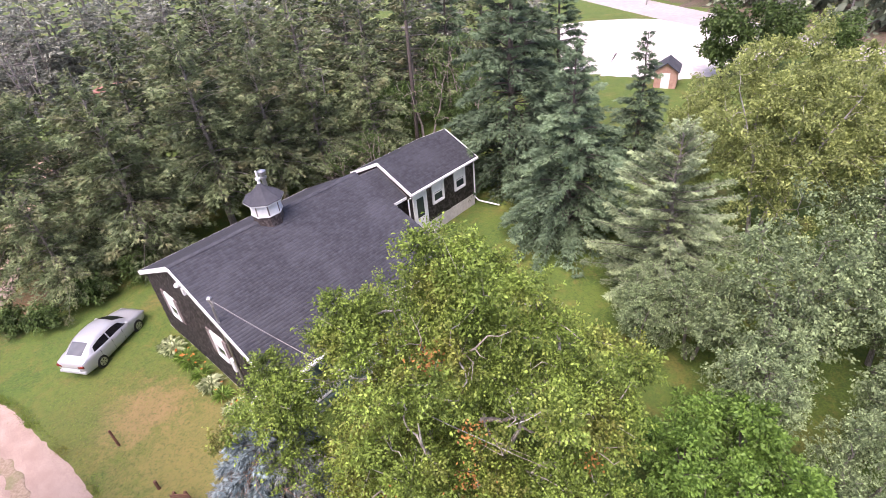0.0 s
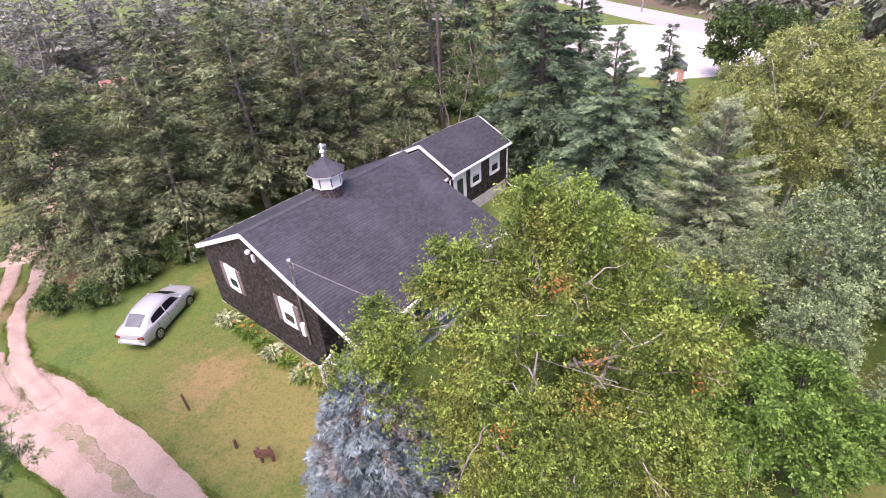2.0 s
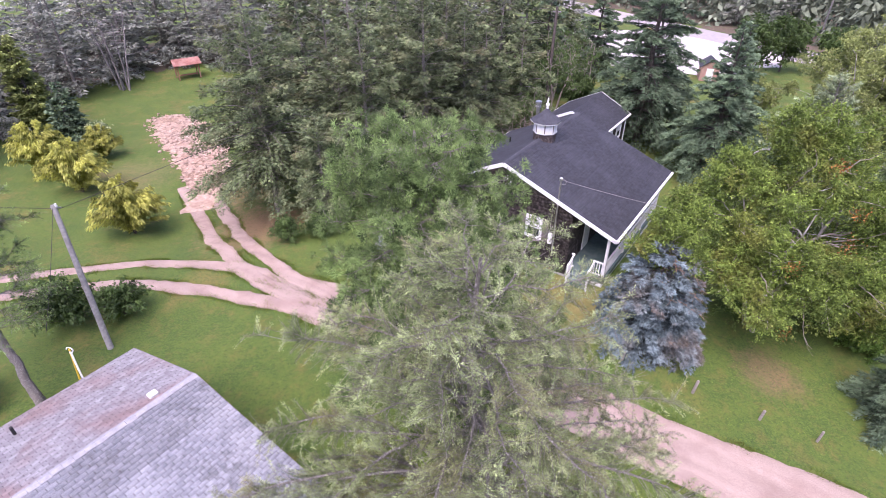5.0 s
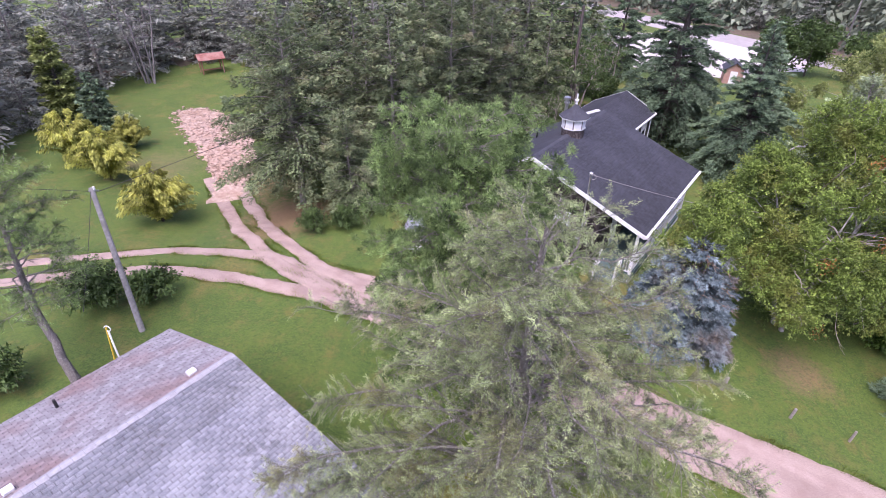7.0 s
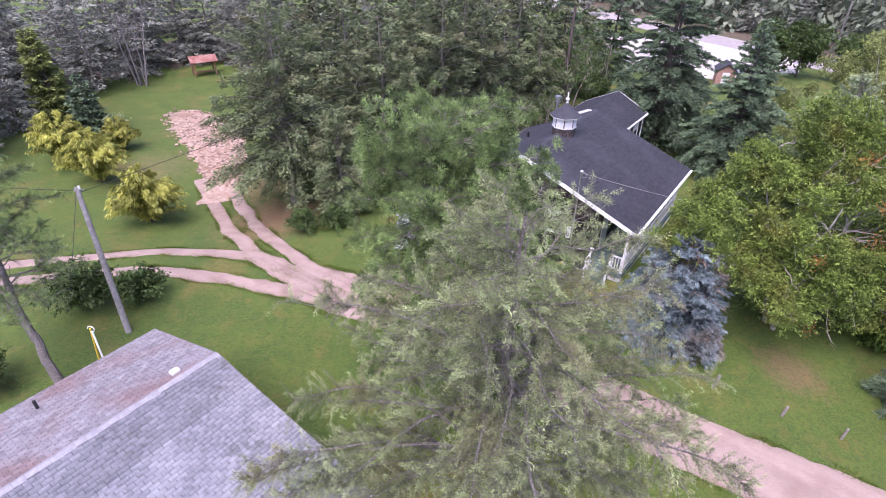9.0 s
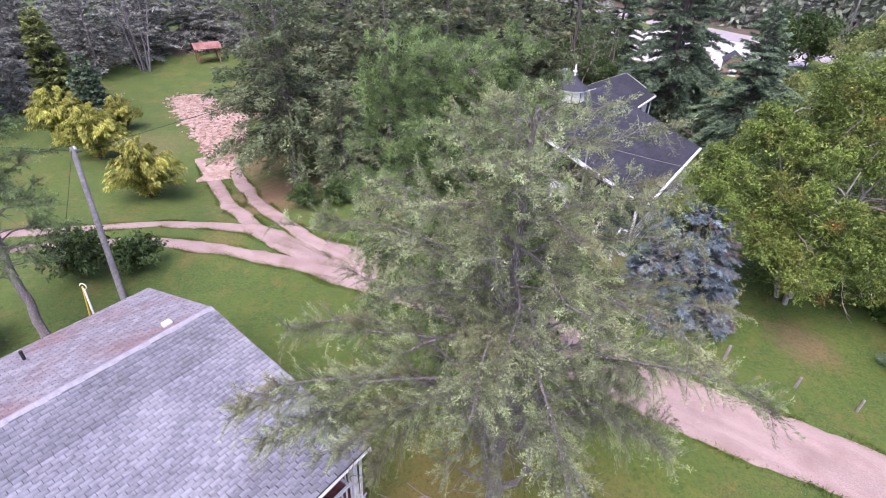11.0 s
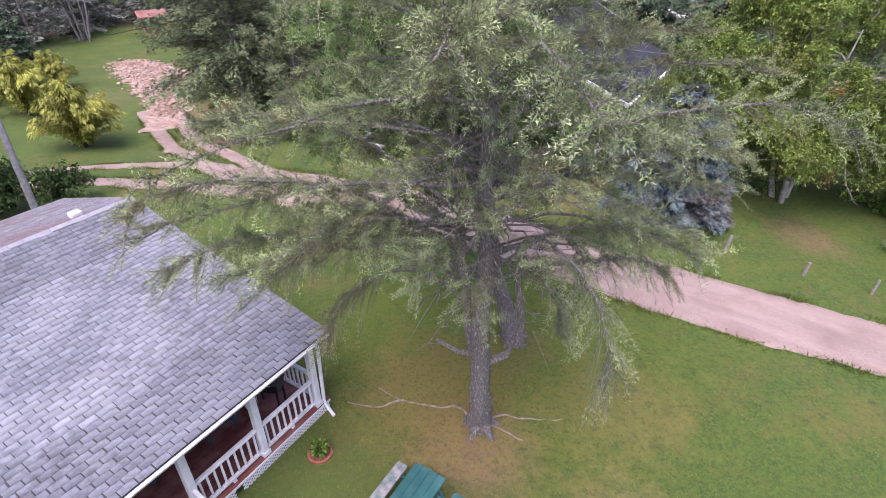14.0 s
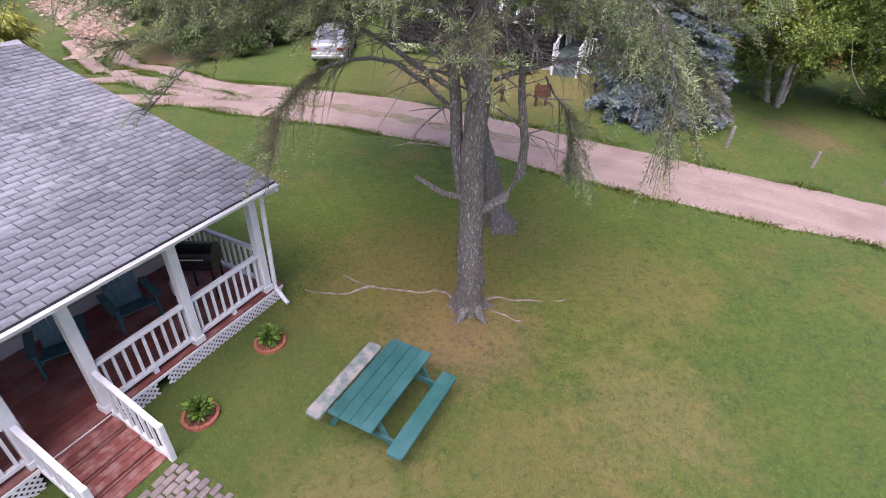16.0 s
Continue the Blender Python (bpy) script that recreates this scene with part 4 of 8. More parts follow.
def cupola():
    """Eight-sided cupola astride the ridge, with shingle base, white louvre panels, small roof and vane."""
    c = new("cupola")
    c.parent = house
    c.matrix_local = Matrix.Translation((0.05, 4.5, RZ)) @ Matrix.Scale(0.95, 4)
    c["label"] = "white octagonal cupola with a black shingle cap"
    turn = math.pi / 8
    bm = bmesh.new()
    lathe(bm, [(0.68, -0.5), (0.68, 0.32)], 8, turn=turn)
    part("base", bm, SHAKE, c, "shingled cupola base")
    bm = bmesh.new()
    lathe(bm, [(0.6, 0.3), (0.6, 0.95)], 8, turn=turn)
    part("core", bm, DARK_IN, c)
    for i in range(8):
        m = pose(0, 0, 0, 0, 0, 45 * i)
        pan = bmesh.new()
        box(pan, 0.6, 0.66, -0.235, 0.235, 0.34, 0.94, m)
        part("panel", pan, WHITE, c, "white painted cupola panel")
        post = bmesh.new()
        box(post, 0.62, 0.7, -0.035, 0.035, 0.3, 0.95, pose(0, 0, 0, 0, 0, 45 * i + 22.5))
        part("corner_post", post, SHUTTER, c)
    bm = bmesh.new()
    lathe(bm, [(0.74, 0.3), (0.74, 0.36)], 8, turn=turn)
    part("sill", bm, WHITE, c)
    bm = bmesh.new()
    lathe(bm, [(0.92, 0.93), (0.94, 1.0)], 8, turn=turn)
    part("cornice", bm, WHITE, c, "white cornice ring")
    bm = bmesh.new()
    lathe(bm, [(0.94, 1.0), (0.94, 1.03), (0.52, 1.3), (0.26, 1.52), (0.07, 1.72)], 8, turn=turn)
    part("cap", bm, DARK_ROOF, c, "bell-shaped black shingle cap")
    bm = bmesh.new()
    lathe(bm, [(0.08, 1.68), (0.06, 1.86), (0.12, 1.9), (0.12, 1.98), (0.05, 2.02), (0.045, 2.3), (0.01, 2.34)], 10)
    part("finial", bm, WHITE, c, "white finial")
    vent = bmesh.new()
    foot = roof_z(-0.82) - 0.1
    lathe(vent, [(0.1, foot), (0.1, 7.55), (0.17, 7.56), (0.17, 7.62), (0.11, 7.64), (0.11, 7.74), (0.19, 7.76), (0.19, 7.9), (0.05, 7.96)], 14, Matrix.Translation((-0.82, 5.18, 0)))
    part("chimney_pipe", vent, STEEL, house, "round metal chimney pipe with a ringed cap")
    vent = bmesh.new()
    lathe(vent, [(0.06, roof_z(-2.6) - 0.1), (0.06, roof_z(-2.6) + 0.32), (0.02, roof_z(-2.6) + 0.33)], 10, Matrix.Translation((-2.6, 5.4, 0)))
    part("vent_pipe", vent, BLACK, house, "short black plumbing vent pipe")


def link_and_wing():
    """The low link and the back wing with its own gable roof."""
    ex, er, el = -1.45, 1.03, -4.0       # ridge and eaves of the wing
    ez, rz = 4.06, 5.3
    ya, yb = 12.2, 17.95
    w = bmesh.new()
    prism(w, [(el + 0.3, ya + 0.15, 0.9), (er - 0.3, ya + 0.15, 0.9), (er - 0.3, ya + 0.15, ez - 0.02), (ex, ya + 0.15, rz - 0.2), (el + 0.3, ya + 0.15, ez - 0.02)], (0, yb - ya - 0.3, 0))
    part("wing_wall", w, SHAKE, house, "dark cedar shingle walls of the back wing")
    part("wing_foundation", boxbm(el + 0.26, er - 0.24, ya + 0.1, yb - 0.1, 0.2, 1.5), CEMENT, house, "pale cement foundation")
    wall_shakes("shingle_cladding", (er - 0.294, ya + 0.15), (er - 0.294, yb - 0.15), 1.52, lambda s: ez - 0.05, house, SHAKE, 23)
    wall_shakes("shingle_cladding", (el + 0.3, ya + 0.146), (er - 0.3, ya + 0.146), 1.52, lambda s: ez - 0.05, house, SHAKE, 24)
    for x, z in ((el, ez), (er, ez)):
        r = bmesh.new()
        slab(r, [(ex, ya, rz), (x, ya, z), (x, yb, z), (ex, yb, rz)], 0.12)
        part("wing_roof", r, GREY_JOINT, house, "black asphalt shingle roof of the wing")
        for y in (ya, yb):
            part("rake_board", beambm((ex, y, rz - 0.08), (x, y, z - 0.08), 0.05, 0.18), WHITE, house, "white painted rake board")
        part("fascia", beambm((x, ya, z - 0.08), (x, yb, z - 0.08), 0.05, 0.16), WHITE, house, "white painted fascia")
    shingle_courses("shingle_field", [(er, ya, ez), (er, yb, ez), (ex, yb, rz), (ex, ya, rz)], house, DARK_ROOF, 0.15, 0.33, 33, "black weathered asphalt shingles")
    shingle_courses("shingle_field", [(el, yb, ez), (el, ya, ez), (ex, ya, rz), (ex, yb, rz)], house, DARK_ROOF, 0.15, 0.33, 34, "black weathered asphalt shingles")
    part("gutter", beambm((er + 0.06, ya, ez - 0.07), (er + 0.06, yb, ez - 0.07), 0.1, 0.1), WHITE, house, "white gutter")
    part("downspout", tubebm([(er + 0.05, yb - 0.1, ez - 0.1), (er - 0.2, yb - 0.12, ez - 0.3), (er - 0.2, yb - 0.12, 1.3), (er + 0.1, yb - 0.1, 1.1), (er + 1.4, yb + 0.3, 0.98)], 0.045), WHITE, house, "white downspout running out over the lawn")
    part("downspout", tubebm([(er + 0.0, ya - 0.06, ez - 0.2), (er - 0.3, ya + 0.02, ez - 0.45), (er - 0.3, ya + 0.02, 1.5)], 0.045), WHITE, house, "white downspout")
    # link
    lr, le, lz, lre = -1.5, 0.62, 3.78, 5.0
    w = bmesh.new()
    prism(w, [(-3.6, 9.3, 0.9), (0.25, 9.3, 0.9), (0.25, 9.3, 3.7), (lr, 9.3, lre - 0.2), (-3.6, 9.3, 3.7)], (0, 3.1, 0))
    part("link_wall", w, SHAKE, house, "dark shingle wall of the low link")
    for x, z in ((le, lz), (-3.8, lz)):
        r = bmesh.new()
        slab(r, [(lr, 9.4, lre), (x, 9.4, z), (x, 12.3, z), (lr, 12.3, lre)], 0.12)
        part("link_roof", r, GREY_JOINT, house, "black asphalt shingle roof of the low link")
    shingle_courses("shingle_field", [(le, 9.45, lz), (le, 12.2, lz), (lr, 12.2, lre), (lr, 9.45, lre)], house, DARK_ROOF, 0.15, 0.33, 35, "black weathered asphalt shingles")
    part("fascia", beambm((le, 9.6, lz - 0.06), (le, 12.2, lz - 0.06), 0.06, 0.15), WHITE, house, "white painted fascia")
    part("link_door", boxbm(0.24, 0.3, 11.0, 11.8, 1.4, 3.3), WHITE, house, "white side door")
    # wing: door, windows and steps on the lawn side
    x = er - 0.28
    d = new("door")
    d.parent = house
    d["label"] = "white storm door with a tall pane"
    part("door_leaf", boxbm(x, x + 0.06, 12.6, 13.45, 1.55, 3.72, bevel=0.01), WHITE, d)
    part("pane", boxbm(x + 0.06, x + 0.07, 12.75, 13.3, 2.2, 3.4), GLASS, d)
    trim = bmesh.new()
    for y in (12.48, 13.45):
        box(trim, x, x + 0.09, y, y + 0.12, 1.5, 3.85)
    box(trim, x, x + 0.09, 12.48, 13.57, 3.72, 3.86)
    part("door_trim", trim, WHITE, d)
    for y in (14.55, 16.5):
        double_hung(house, Matrix.Translation((x + 0.02, y, 3.1)) @ pose(0, 0, 0, 0, 0, 90), 0.78, 1.05, False, "wide-trimmed white double-hung window")
    for k in range(4):
        part("step", boxbm(x + 0.02 + 0.3 * k, x + 0.36 + 0.3 * k, 12.5 + 0.05 * k, 13.5, 0.6, 1.48 - 0.2 * k, bevel=0.02), CEMENT, house, "grey concrete step")


main_house()
house_porch()
cupola()
link_and_wing()


# ---- the grey-roofed cottage with its front porch: x along the eave, y towards the ridge ----
CX, CY = 0.5, 0.866
CM = Matrix(((CX, -CY, 0, -16.21), (CY, CX, 0, 0.58), (0, 0, 1, 0), (0, 0, 0, 1)))
cottage = thing("cottage", CM, "small cottage with weathered grey shingle roof and white-railed red porch", "house")
EZ, KZ, TZ, BZ = 2.68, 3.82, 4.2, 2.95      # front eave, break of slope, ridge, back eave
EY, KY, TY, BY = -0.2, 5.0, 6.6, 11.1
XA, XB = -12.0, 0.0
DECK = 0.31
POSTS = (-0.32, -2.0, -3.67, -4.75, -6.5, -8.3, -10.2)


def cottage_roof():
    slopes = (("front_roof", (EY, EZ), (KY, KZ)), ("upper_roof", (KY, KZ), (TY, TZ)), ("back_roof", (BY, BZ), (TY, TZ)))
    for name, (ya, za), (yb, zb) in slopes:
        r = bmesh.new()
        slab(r, [(XA, ya, za), (XB, ya, za), (XB, yb, zb), (XA, yb, zb)], 0.1)
        part(name, r, GREY_JOINT, cottage, "weathered grey shingle roof slope")
        part("rake_board", beambm((XB, ya, za - 0.09), (XB, yb, zb - 0.09), 0.04, 0.15), GREYWOOD, cottage, "weathered grey rake board")
    shingle_courses("shingle_field", [(XA, KY, KZ), (XB, KY, KZ), (XB, TY, TZ), (XA, TY, TZ)], cottage, GREY_ROOF, 0.14, 0.3, 41, "weathered grey asphalt shingles", 0.018)
    shingle_courses("shingle_field", [(XB, BY, BZ), (XA, BY, BZ), (XA, TY, TZ), (XB, TY, TZ)], cottage, MOSSY_ROOF, 0.14, 0.3, 42, "reddish worn asphalt shingles", 0.012)
    part("fascia", beambm((XA, BY, BZ - 0.08), (XB, BY, BZ - 0.08), 0.04, 0.14), RUSTY, cottage)
    for k in range(40):
        cap = bmesh.new()
        x = XA + k * (XB - XA) / 40
        prism(cap, [(x, TY - 0.15, TZ - 0.03), (x, TY, TZ + 0.035), (x, TY + 0.15, TZ - 0.035), (x, TY, TZ)], ((XB - XA) / 40 - 0.008, 0, 0.005))
        part("ridge_shingle", cap, RIDGE, cottage, "pale lichen-grey ridge shingle")
    for x, y in ((-1.3, 7.0), (-6.5, 7.0)):
        v = bmesh.new()
        z = TZ - (y - TY) * (TZ - BZ) / (BY - TY)
        box(v, x - 0.14, x + 0.14, y - 0.12, y + 0.12, z, z + 0.14, bevel=0.02)
        part("roof_vent", v, WHITE, cottage, "small white roof vent box")
    z = TZ - (10.0 - TY) * (TZ - BZ) / (BY - TY)
    part("vent_pipe", tubebm([(-4.4, 10.0, z - 0.1), (-4.4, 10.0, z + 0.35)], 0.05), CABLE, cottage, "black plumbing vent pipe")
    gut = bmesh.new()
    prism(gut, [(XA, EY + dy, EZ + dz) for dy, dz in ((-0.02, -0.02), (-0.02, -0.09), (-0.07, -0.09), (-0.09, -0.03), (-0.075, -0.03), (-0.06, -0.075), (-0.035, -0.075))], (XB - XA, 0, 0))
    part("gutter", gut, WHITE, cottage, "white front gutter")
    part("downspout", tubebm([(-0.05, EY - 0.06, EZ - 0.12), (-0.16, 0.06, EZ - 0.32), (-0.2, 0.1, 0.5), (-0.2, 0.08, 0.3), (-0.22, -0.12, 0.12), (-0.24, -0.22, 0.08)], 0.045), WHITE, cottage, "white downspout with a kicked-out foot")


RIDGE = surf("lichen_grey_shingle", (0.26, 0.255, 0.275), (0.35, 0.345, 0.365), 6.0, 0.9, bump=0.3)


def cottage_walls():
    w = bmesh.new()
    prism(w, [(-0.1, 2.7, -0.4), (-0.1, BY - 0.4, -0.6), (-0.1, BY - 0.4, BZ - 0.02), (-0.1, TY, TZ - 0.2), (-0.1, KY, KZ - 0.15), (-0.1, 2.7, 2.85)], (XA + 0.4, 0, 0))
    part("wall", w, SIDING, cottage, "beige painted board walls")
    for k in range(12):
        z = DECK + 0.08 + k * 0.2
        part("clapboard", boxbm(XA + 0.3, -0.1, 2.672, 2.7, z, z + 0.17), SIDING, cottage)
    d = new("door")
    d.parent = cottage
    d["label"] = "white front door in a white frame"
    part("door_leaf", boxbm(-5.3, -4.3, 2.6, 2.668, DECK + 0.02, DECK + 1.98, bevel=0.01), WHITE, d)
    part("door_handle", boxbm(-4.5, -4.46, 2.55, 2.6, DECK + 0.95, DECK + 1.1), STEEL, d)
    for x in (-2.6, -7.9):
        double_hung(cottage, Matrix.Translation((x, 2.67, DECK + 1.45)), 1.0, 1.05, False)


def cottage_porch():
    m = 19
    for k in range(m):
        y0 = 0.12 + k * 2.55 / m
        part("deck_board", boxbm(XA + 0.4, 0.0, y0, y0 + 2.55 / m - 0.008, DECK - 0.04, DECK), DECK_RED, cottage)
    part("rim_joist", boxbm(XA + 0.4, 0.0, 0.1, 0.14, DECK - 0.1, DECK - 0.045), WHITE, cottage, "white painted rim board")
    part("rim_joist", boxbm(-0.04, 0.0, 0.15, 2.6, DECK - 0.2, DECK - 0.045), DECK_RED, cottage)
    part("header_beam", boxbm(XA + 0.3, 0.05, 0.14, 0.3, EZ - 0.22, EZ - 0.08), WHITE, cottage, "white porch header beam")
    for x in POSTS:
        p = bmesh.new()
        box(p, x - 0.08, x + 0.08, 0.14, 0.3, DECK, EZ - 0.2, bevel=0.012)
        box(p, x - 0.1, x + 0.1, 0.12, 0.32, DECK, DECK + 0.12)
        box(p, x - 0.1, x + 0.1, 0.12, 0.32, EZ - 0.36, EZ - 0.2)
        part("porch_post", p, WHITE, cottage, "white square porch post")
        for s in (-1, 1):
            br = bmesh.new()
            prism(br, [(x + s * 0.08, 0.2, EZ - 0.2), (x + s * 0.26, 0.2, EZ - 0.2), (x + s * 0.22, 0.2, EZ - 0.25), (x + s * 0.12, 0.2, EZ - 0.33), (x + s * 0.08, 0.2, EZ - 0.42)], (0, 0.04, 0))
            part("bracket", br, WHITE, cottage)
    spans = [(b + 0.08, a - 0.08) for a, b in zip(POSTS, POSTS[1:])]
    for i, (a, b) in enumerate(spans):
        if i == 2:
            continue
        part("top_rail", boxbm(a, b, 0.17, 0.27, DECK + 0.82, DECK + 0.89, bevel=0.01), WHITE, cottage, "white porch rail")
        part("bottom_rail", boxbm(a, b, 0.18, 0.26, DECK + 0.1, DECK + 0.16), WHITE, cottage, "white porch rail")
        n = int((b - a) / 0.165)
        for k in range(n):
            x = a + (k + 0.5) * (b - a) / n
            part("baluster", boxbm(x - 0.02, x + 0.02, 0.2, 0.24, DECK + 0.16, DECK + 0.82), WHITE, cottage)
        part("rail_block", boxbm((a + b) / 2 - 0.04, (a + b) / 2 + 0.04, 0.18, 0.26, DECK, DECK + 0.1), WHITE, cottage)
    # end rail towards the big tree
    part("top_rail", boxbm(-0.28, -0.18, 0.3, 2.65, DECK + 0.82, DECK + 0.89, bevel=0.01), WHITE, cottage, "white porch rail")
    part("bottom_rail", boxbm(-0.27, -0.19, 0.3, 2.65, DECK + 0.1, DECK + 0.16), WHITE, cottage, "white porch rail")
    for k in range(14):
        y = 0.4 + k * 0.165
        part("baluster", boxbm(-0.25, -0.21, y - 0.02, y + 0.02, DECK + 0.16, DECK + 0.82), WHITE, cottage)
    # lattice skirt
    for a, b in ((-2.75, -0.05), (-3.67, -2.95), (XA + 0.5, -4.8)):
        lat = bmesh.new()
        h0, h1 = -0.15, DECK - 0.1
        t = a - (h1 - h0)
        while t < b:
            for s in (1, -1):
                p, q = (t, h0), (t + (h1 - h0), h1)
                lo, hi = max(p[0], a), min(q[0], b)
                if hi - lo > 0.02:
                    za, zb = h0 + (lo - t), h0 + (hi - t)
                    if s < 0:
                        za, zb = h1 - (lo - t), h1 - (hi - t)
                    beam(lat, (lo, 0.11 + 0.008 * s, za), (hi, 0.11 + 0.008 * s, zb), 0.008, 0.035)
            t += 0.105
        part("lattice", lat, WHITE, cottage, "white diagonal lattice skirt")
    # dark box filling the hollow behind the lattice in place of its shade
    part("crawl_space_shade", boxbm(XA + 0.5, -0.1, 0.3, 2.6, -0.4, DECK - 0.2), DARK_IN, cottage)
    # steps to the lawn
    for k in range(4):
        z = DECK - 0.005 - 0.085 * (k + 1)
        for j in range(2):
            y1 = 0.1 - 0.28 * k - 0.14 * j
            part("step_board", boxbm(-4.72, -3.7, y1 - 0.132, y1, z - 0.04, z), STEP_RED, cottage, "red painted step worn to bare wood")
        part("riser", boxbm(-4.7, -3.72, 0.08 - 0.28 * k, 0.1 - 0.28 * k, z, z + 0.045), DECK_RED, cottage)
    for x in (-3.67, -4.75):
        part("handrail", beambm((x, 0.2, DECK + 0.82), (x, -1.1, DECK + 0.36), 0.08, 0.05), WHITE, cottage, "white sloping handrail")
        part("stringer", beambm((x, 0.15, DECK - 0.04), (x, -1.05, -0.06), 0.05, 0.14), WHITE, cottage, "white stair stringer")
        part("newel", boxbm(x - 0.045, x + 0.045, -1.14, -1.05, -0.15, DECK + 0.42, bevel=0.008), WHITE, cottage, "white newel post")
        for k in range(6):
            y = 0.02 - k * 0.17
            part("baluster", boxbm(x - 0.018, x + 0.018, y - 0.018, y + 0.018, DECK + y * 0.3, DECK + 0.74 + y * 0.36), WHITE, cottage)
    # near-lawn 300 roof shingles as pieces of their own, the field behind them joined
    tab = linked("shingle", np_mesh("shingle", [(0.011, 0, 0.02), (0.289, 0, 0.02), (0.289, 0.148, 0.003), (0.011, 0.148, 0.003), (0.011, 0, 0), (0.289, 0, 0)], [(0, 1, 2, 3), (4, 5, 1, 0)]), GREY_ROOF, cottage)
    rise = math.atan2(KZ - EZ, KY - EY)
    up = math.hypot(KY - EY, KZ - EZ)
    rows = int(up / 0.14)
    course = up / rows
    rng = random.Random(5)
    first = True
    for r in range(11):
        for k in range(27):
            x = XB - 0.3 * (k + 1) - (0.15 if r % 2 else 0)
            ob = tab if first else tab.copy()
            if not first:
                scene.collection.objects.link(ob)
            first = False
            s = r * course
            ob.matrix_local = Matrix.Translation((x + rng.uniform(-0.006, 0.006), EY + s * math.cos(rise), EZ + s * math.sin(rise) + rng.uniform(0, 0.004))) @ pose(0, 0, 0, math.degrees(rise), 0, rng.uniform(-0.6, 0.6))
    for r in range(1, 11, 2):
        half = tab.copy()
        scene.collection.objects.link(half)
        half.matrix_local = Matrix.Translation((XB - 0.15, EY + r * course * math.cos(rise), EZ + r * course * math.sin(rise))) @ pose(0, 0, 0, math.degrees(rise), 0, 0) @ Matrix.Diagonal((0.5, 1, 1, 1))
    f = 11 / rows
    p = (EY + (KY - EY) * f, EZ + (KZ - EZ) * f)
    shingle_courses("shingle_field", [(XA, p[0], p[1]), (XB, p[0], p[1]), (XB, KY, KZ), (XA, KY, KZ)], cottage, GREY_ROOF, 0.14, 0.3, 43, "weathered grey asphalt shingles", 0.018)
    x2 = XB - 0.3 * 27 - 0.15
    shingle_courses("shingle_field", [(XA, EY, EZ), (x2, EY, EZ), (x2, p[0], p[1]), (XA, p[0], p[1])], cottage, GREY_ROOF, 0.14, 0.3, 44, "weathered grey asphalt shingles", 0.018)


def lichen(m):
    """Dark lichen specks scattered over old shingles."""
    n, link = m.node_tree.nodes, m.node_tree.links.new
    b = n["Principled BSDF"]
    base = b.inputs["Base Color"].links[0].from_socket
    geo = n.new("ShaderNodeNewGeometry")
    where, speck = n.new("ShaderNodeTexNoise"), n.new("ShaderNodeTexNoise")
    where.inputs["Scale"].default_value, where.inputs["Detail"].default_value = 0.55, 3.0
    speck.inputs["Scale"].default_value, speck.inputs["Detail"].default_value = 5.5, 5.0
    both = n.new("ShaderNodeMath")
    both.operation = "MULTIPLY"
    for x in (where, speck):
        link(geo.outputs["Position"], x.inputs["Vector"])
        link(x.outputs["Fac"], both.inputs[0 if x is where else 1])
    f = n.new("ShaderNodeMapRange")
    f.inputs["From Min"].default_value, f.inputs["From Max"].default_value, f.inputs["To Max"].default_value = 0.29, 0.38, 0.5
    link(both.outputs["Value"], f.inputs["Value"])
    mix = n.new("ShaderNodeMix")
    mix.data_type = "RGBA"
    link(f.outputs["Result"], mix.inputs["Factor"])
    link(base, mix.inputs["A"])
    mix.inputs["B"].default_value = (0.095, 0.095, 0.1, 1)
    link(mix.outputs["Result"], b.inputs["Base Color"])


lichen(GREY_ROOF)
cottage_roof()
cottage_walls()
cottage_porch()


def adirondack(x, y, turn, name="adirondack_chair"):
    c = thing(name, CM @ pose(x, y, DECK, 0, 0, turn), "dark teal painted slatted garden armchair on the porch", "chair", "porch armchairs")
    for s in (-1, 1):
        leg = bmesh.new()
        beam(leg, (s * 0.28, -0.35, 0.33), (s * 0.28, 0.45, 0.05), 0.03, 0.1)
        part("side_rail", leg, TEAL_DARK, c)
        part("front_leg", boxbm(s * 0.33 - 0.02, s * 0.33 + 0.02, -0.4, -0.28, 0, 0.52), TEAL_DARK, c)
        part("armrest", boxbm(s * 0.36 - 0.07, s * 0.36 + 0.07, -0.46, 0.3, 0.52, 0.55, bevel=0.01), TEAL_DARK, c)
    for k in range(6):
        y0 = -0.38 + k * 0.1
        part("seat_slat", boxbm(-0.28, 0.28, y0, y0 + 0.085, 0.355 - k * 0.033, 0.375 - k * 0.033), TEAL_DARK, c)
    for k in range(5):
        xx = -0.24 + k * 0.12
        top = 0.98 - 0.03 * abs(k - 2) ** 1.5
        part("back_slat", beambm((xx * 0.8, 0.18, 0.2), (xx * 1.1, 0.52, top), 0.1, 0.02), TEAL_DARK, c)
    return c


adirondack(-2.1, 1.75, -14)
adirondack(-3.35, 1.8, -24)


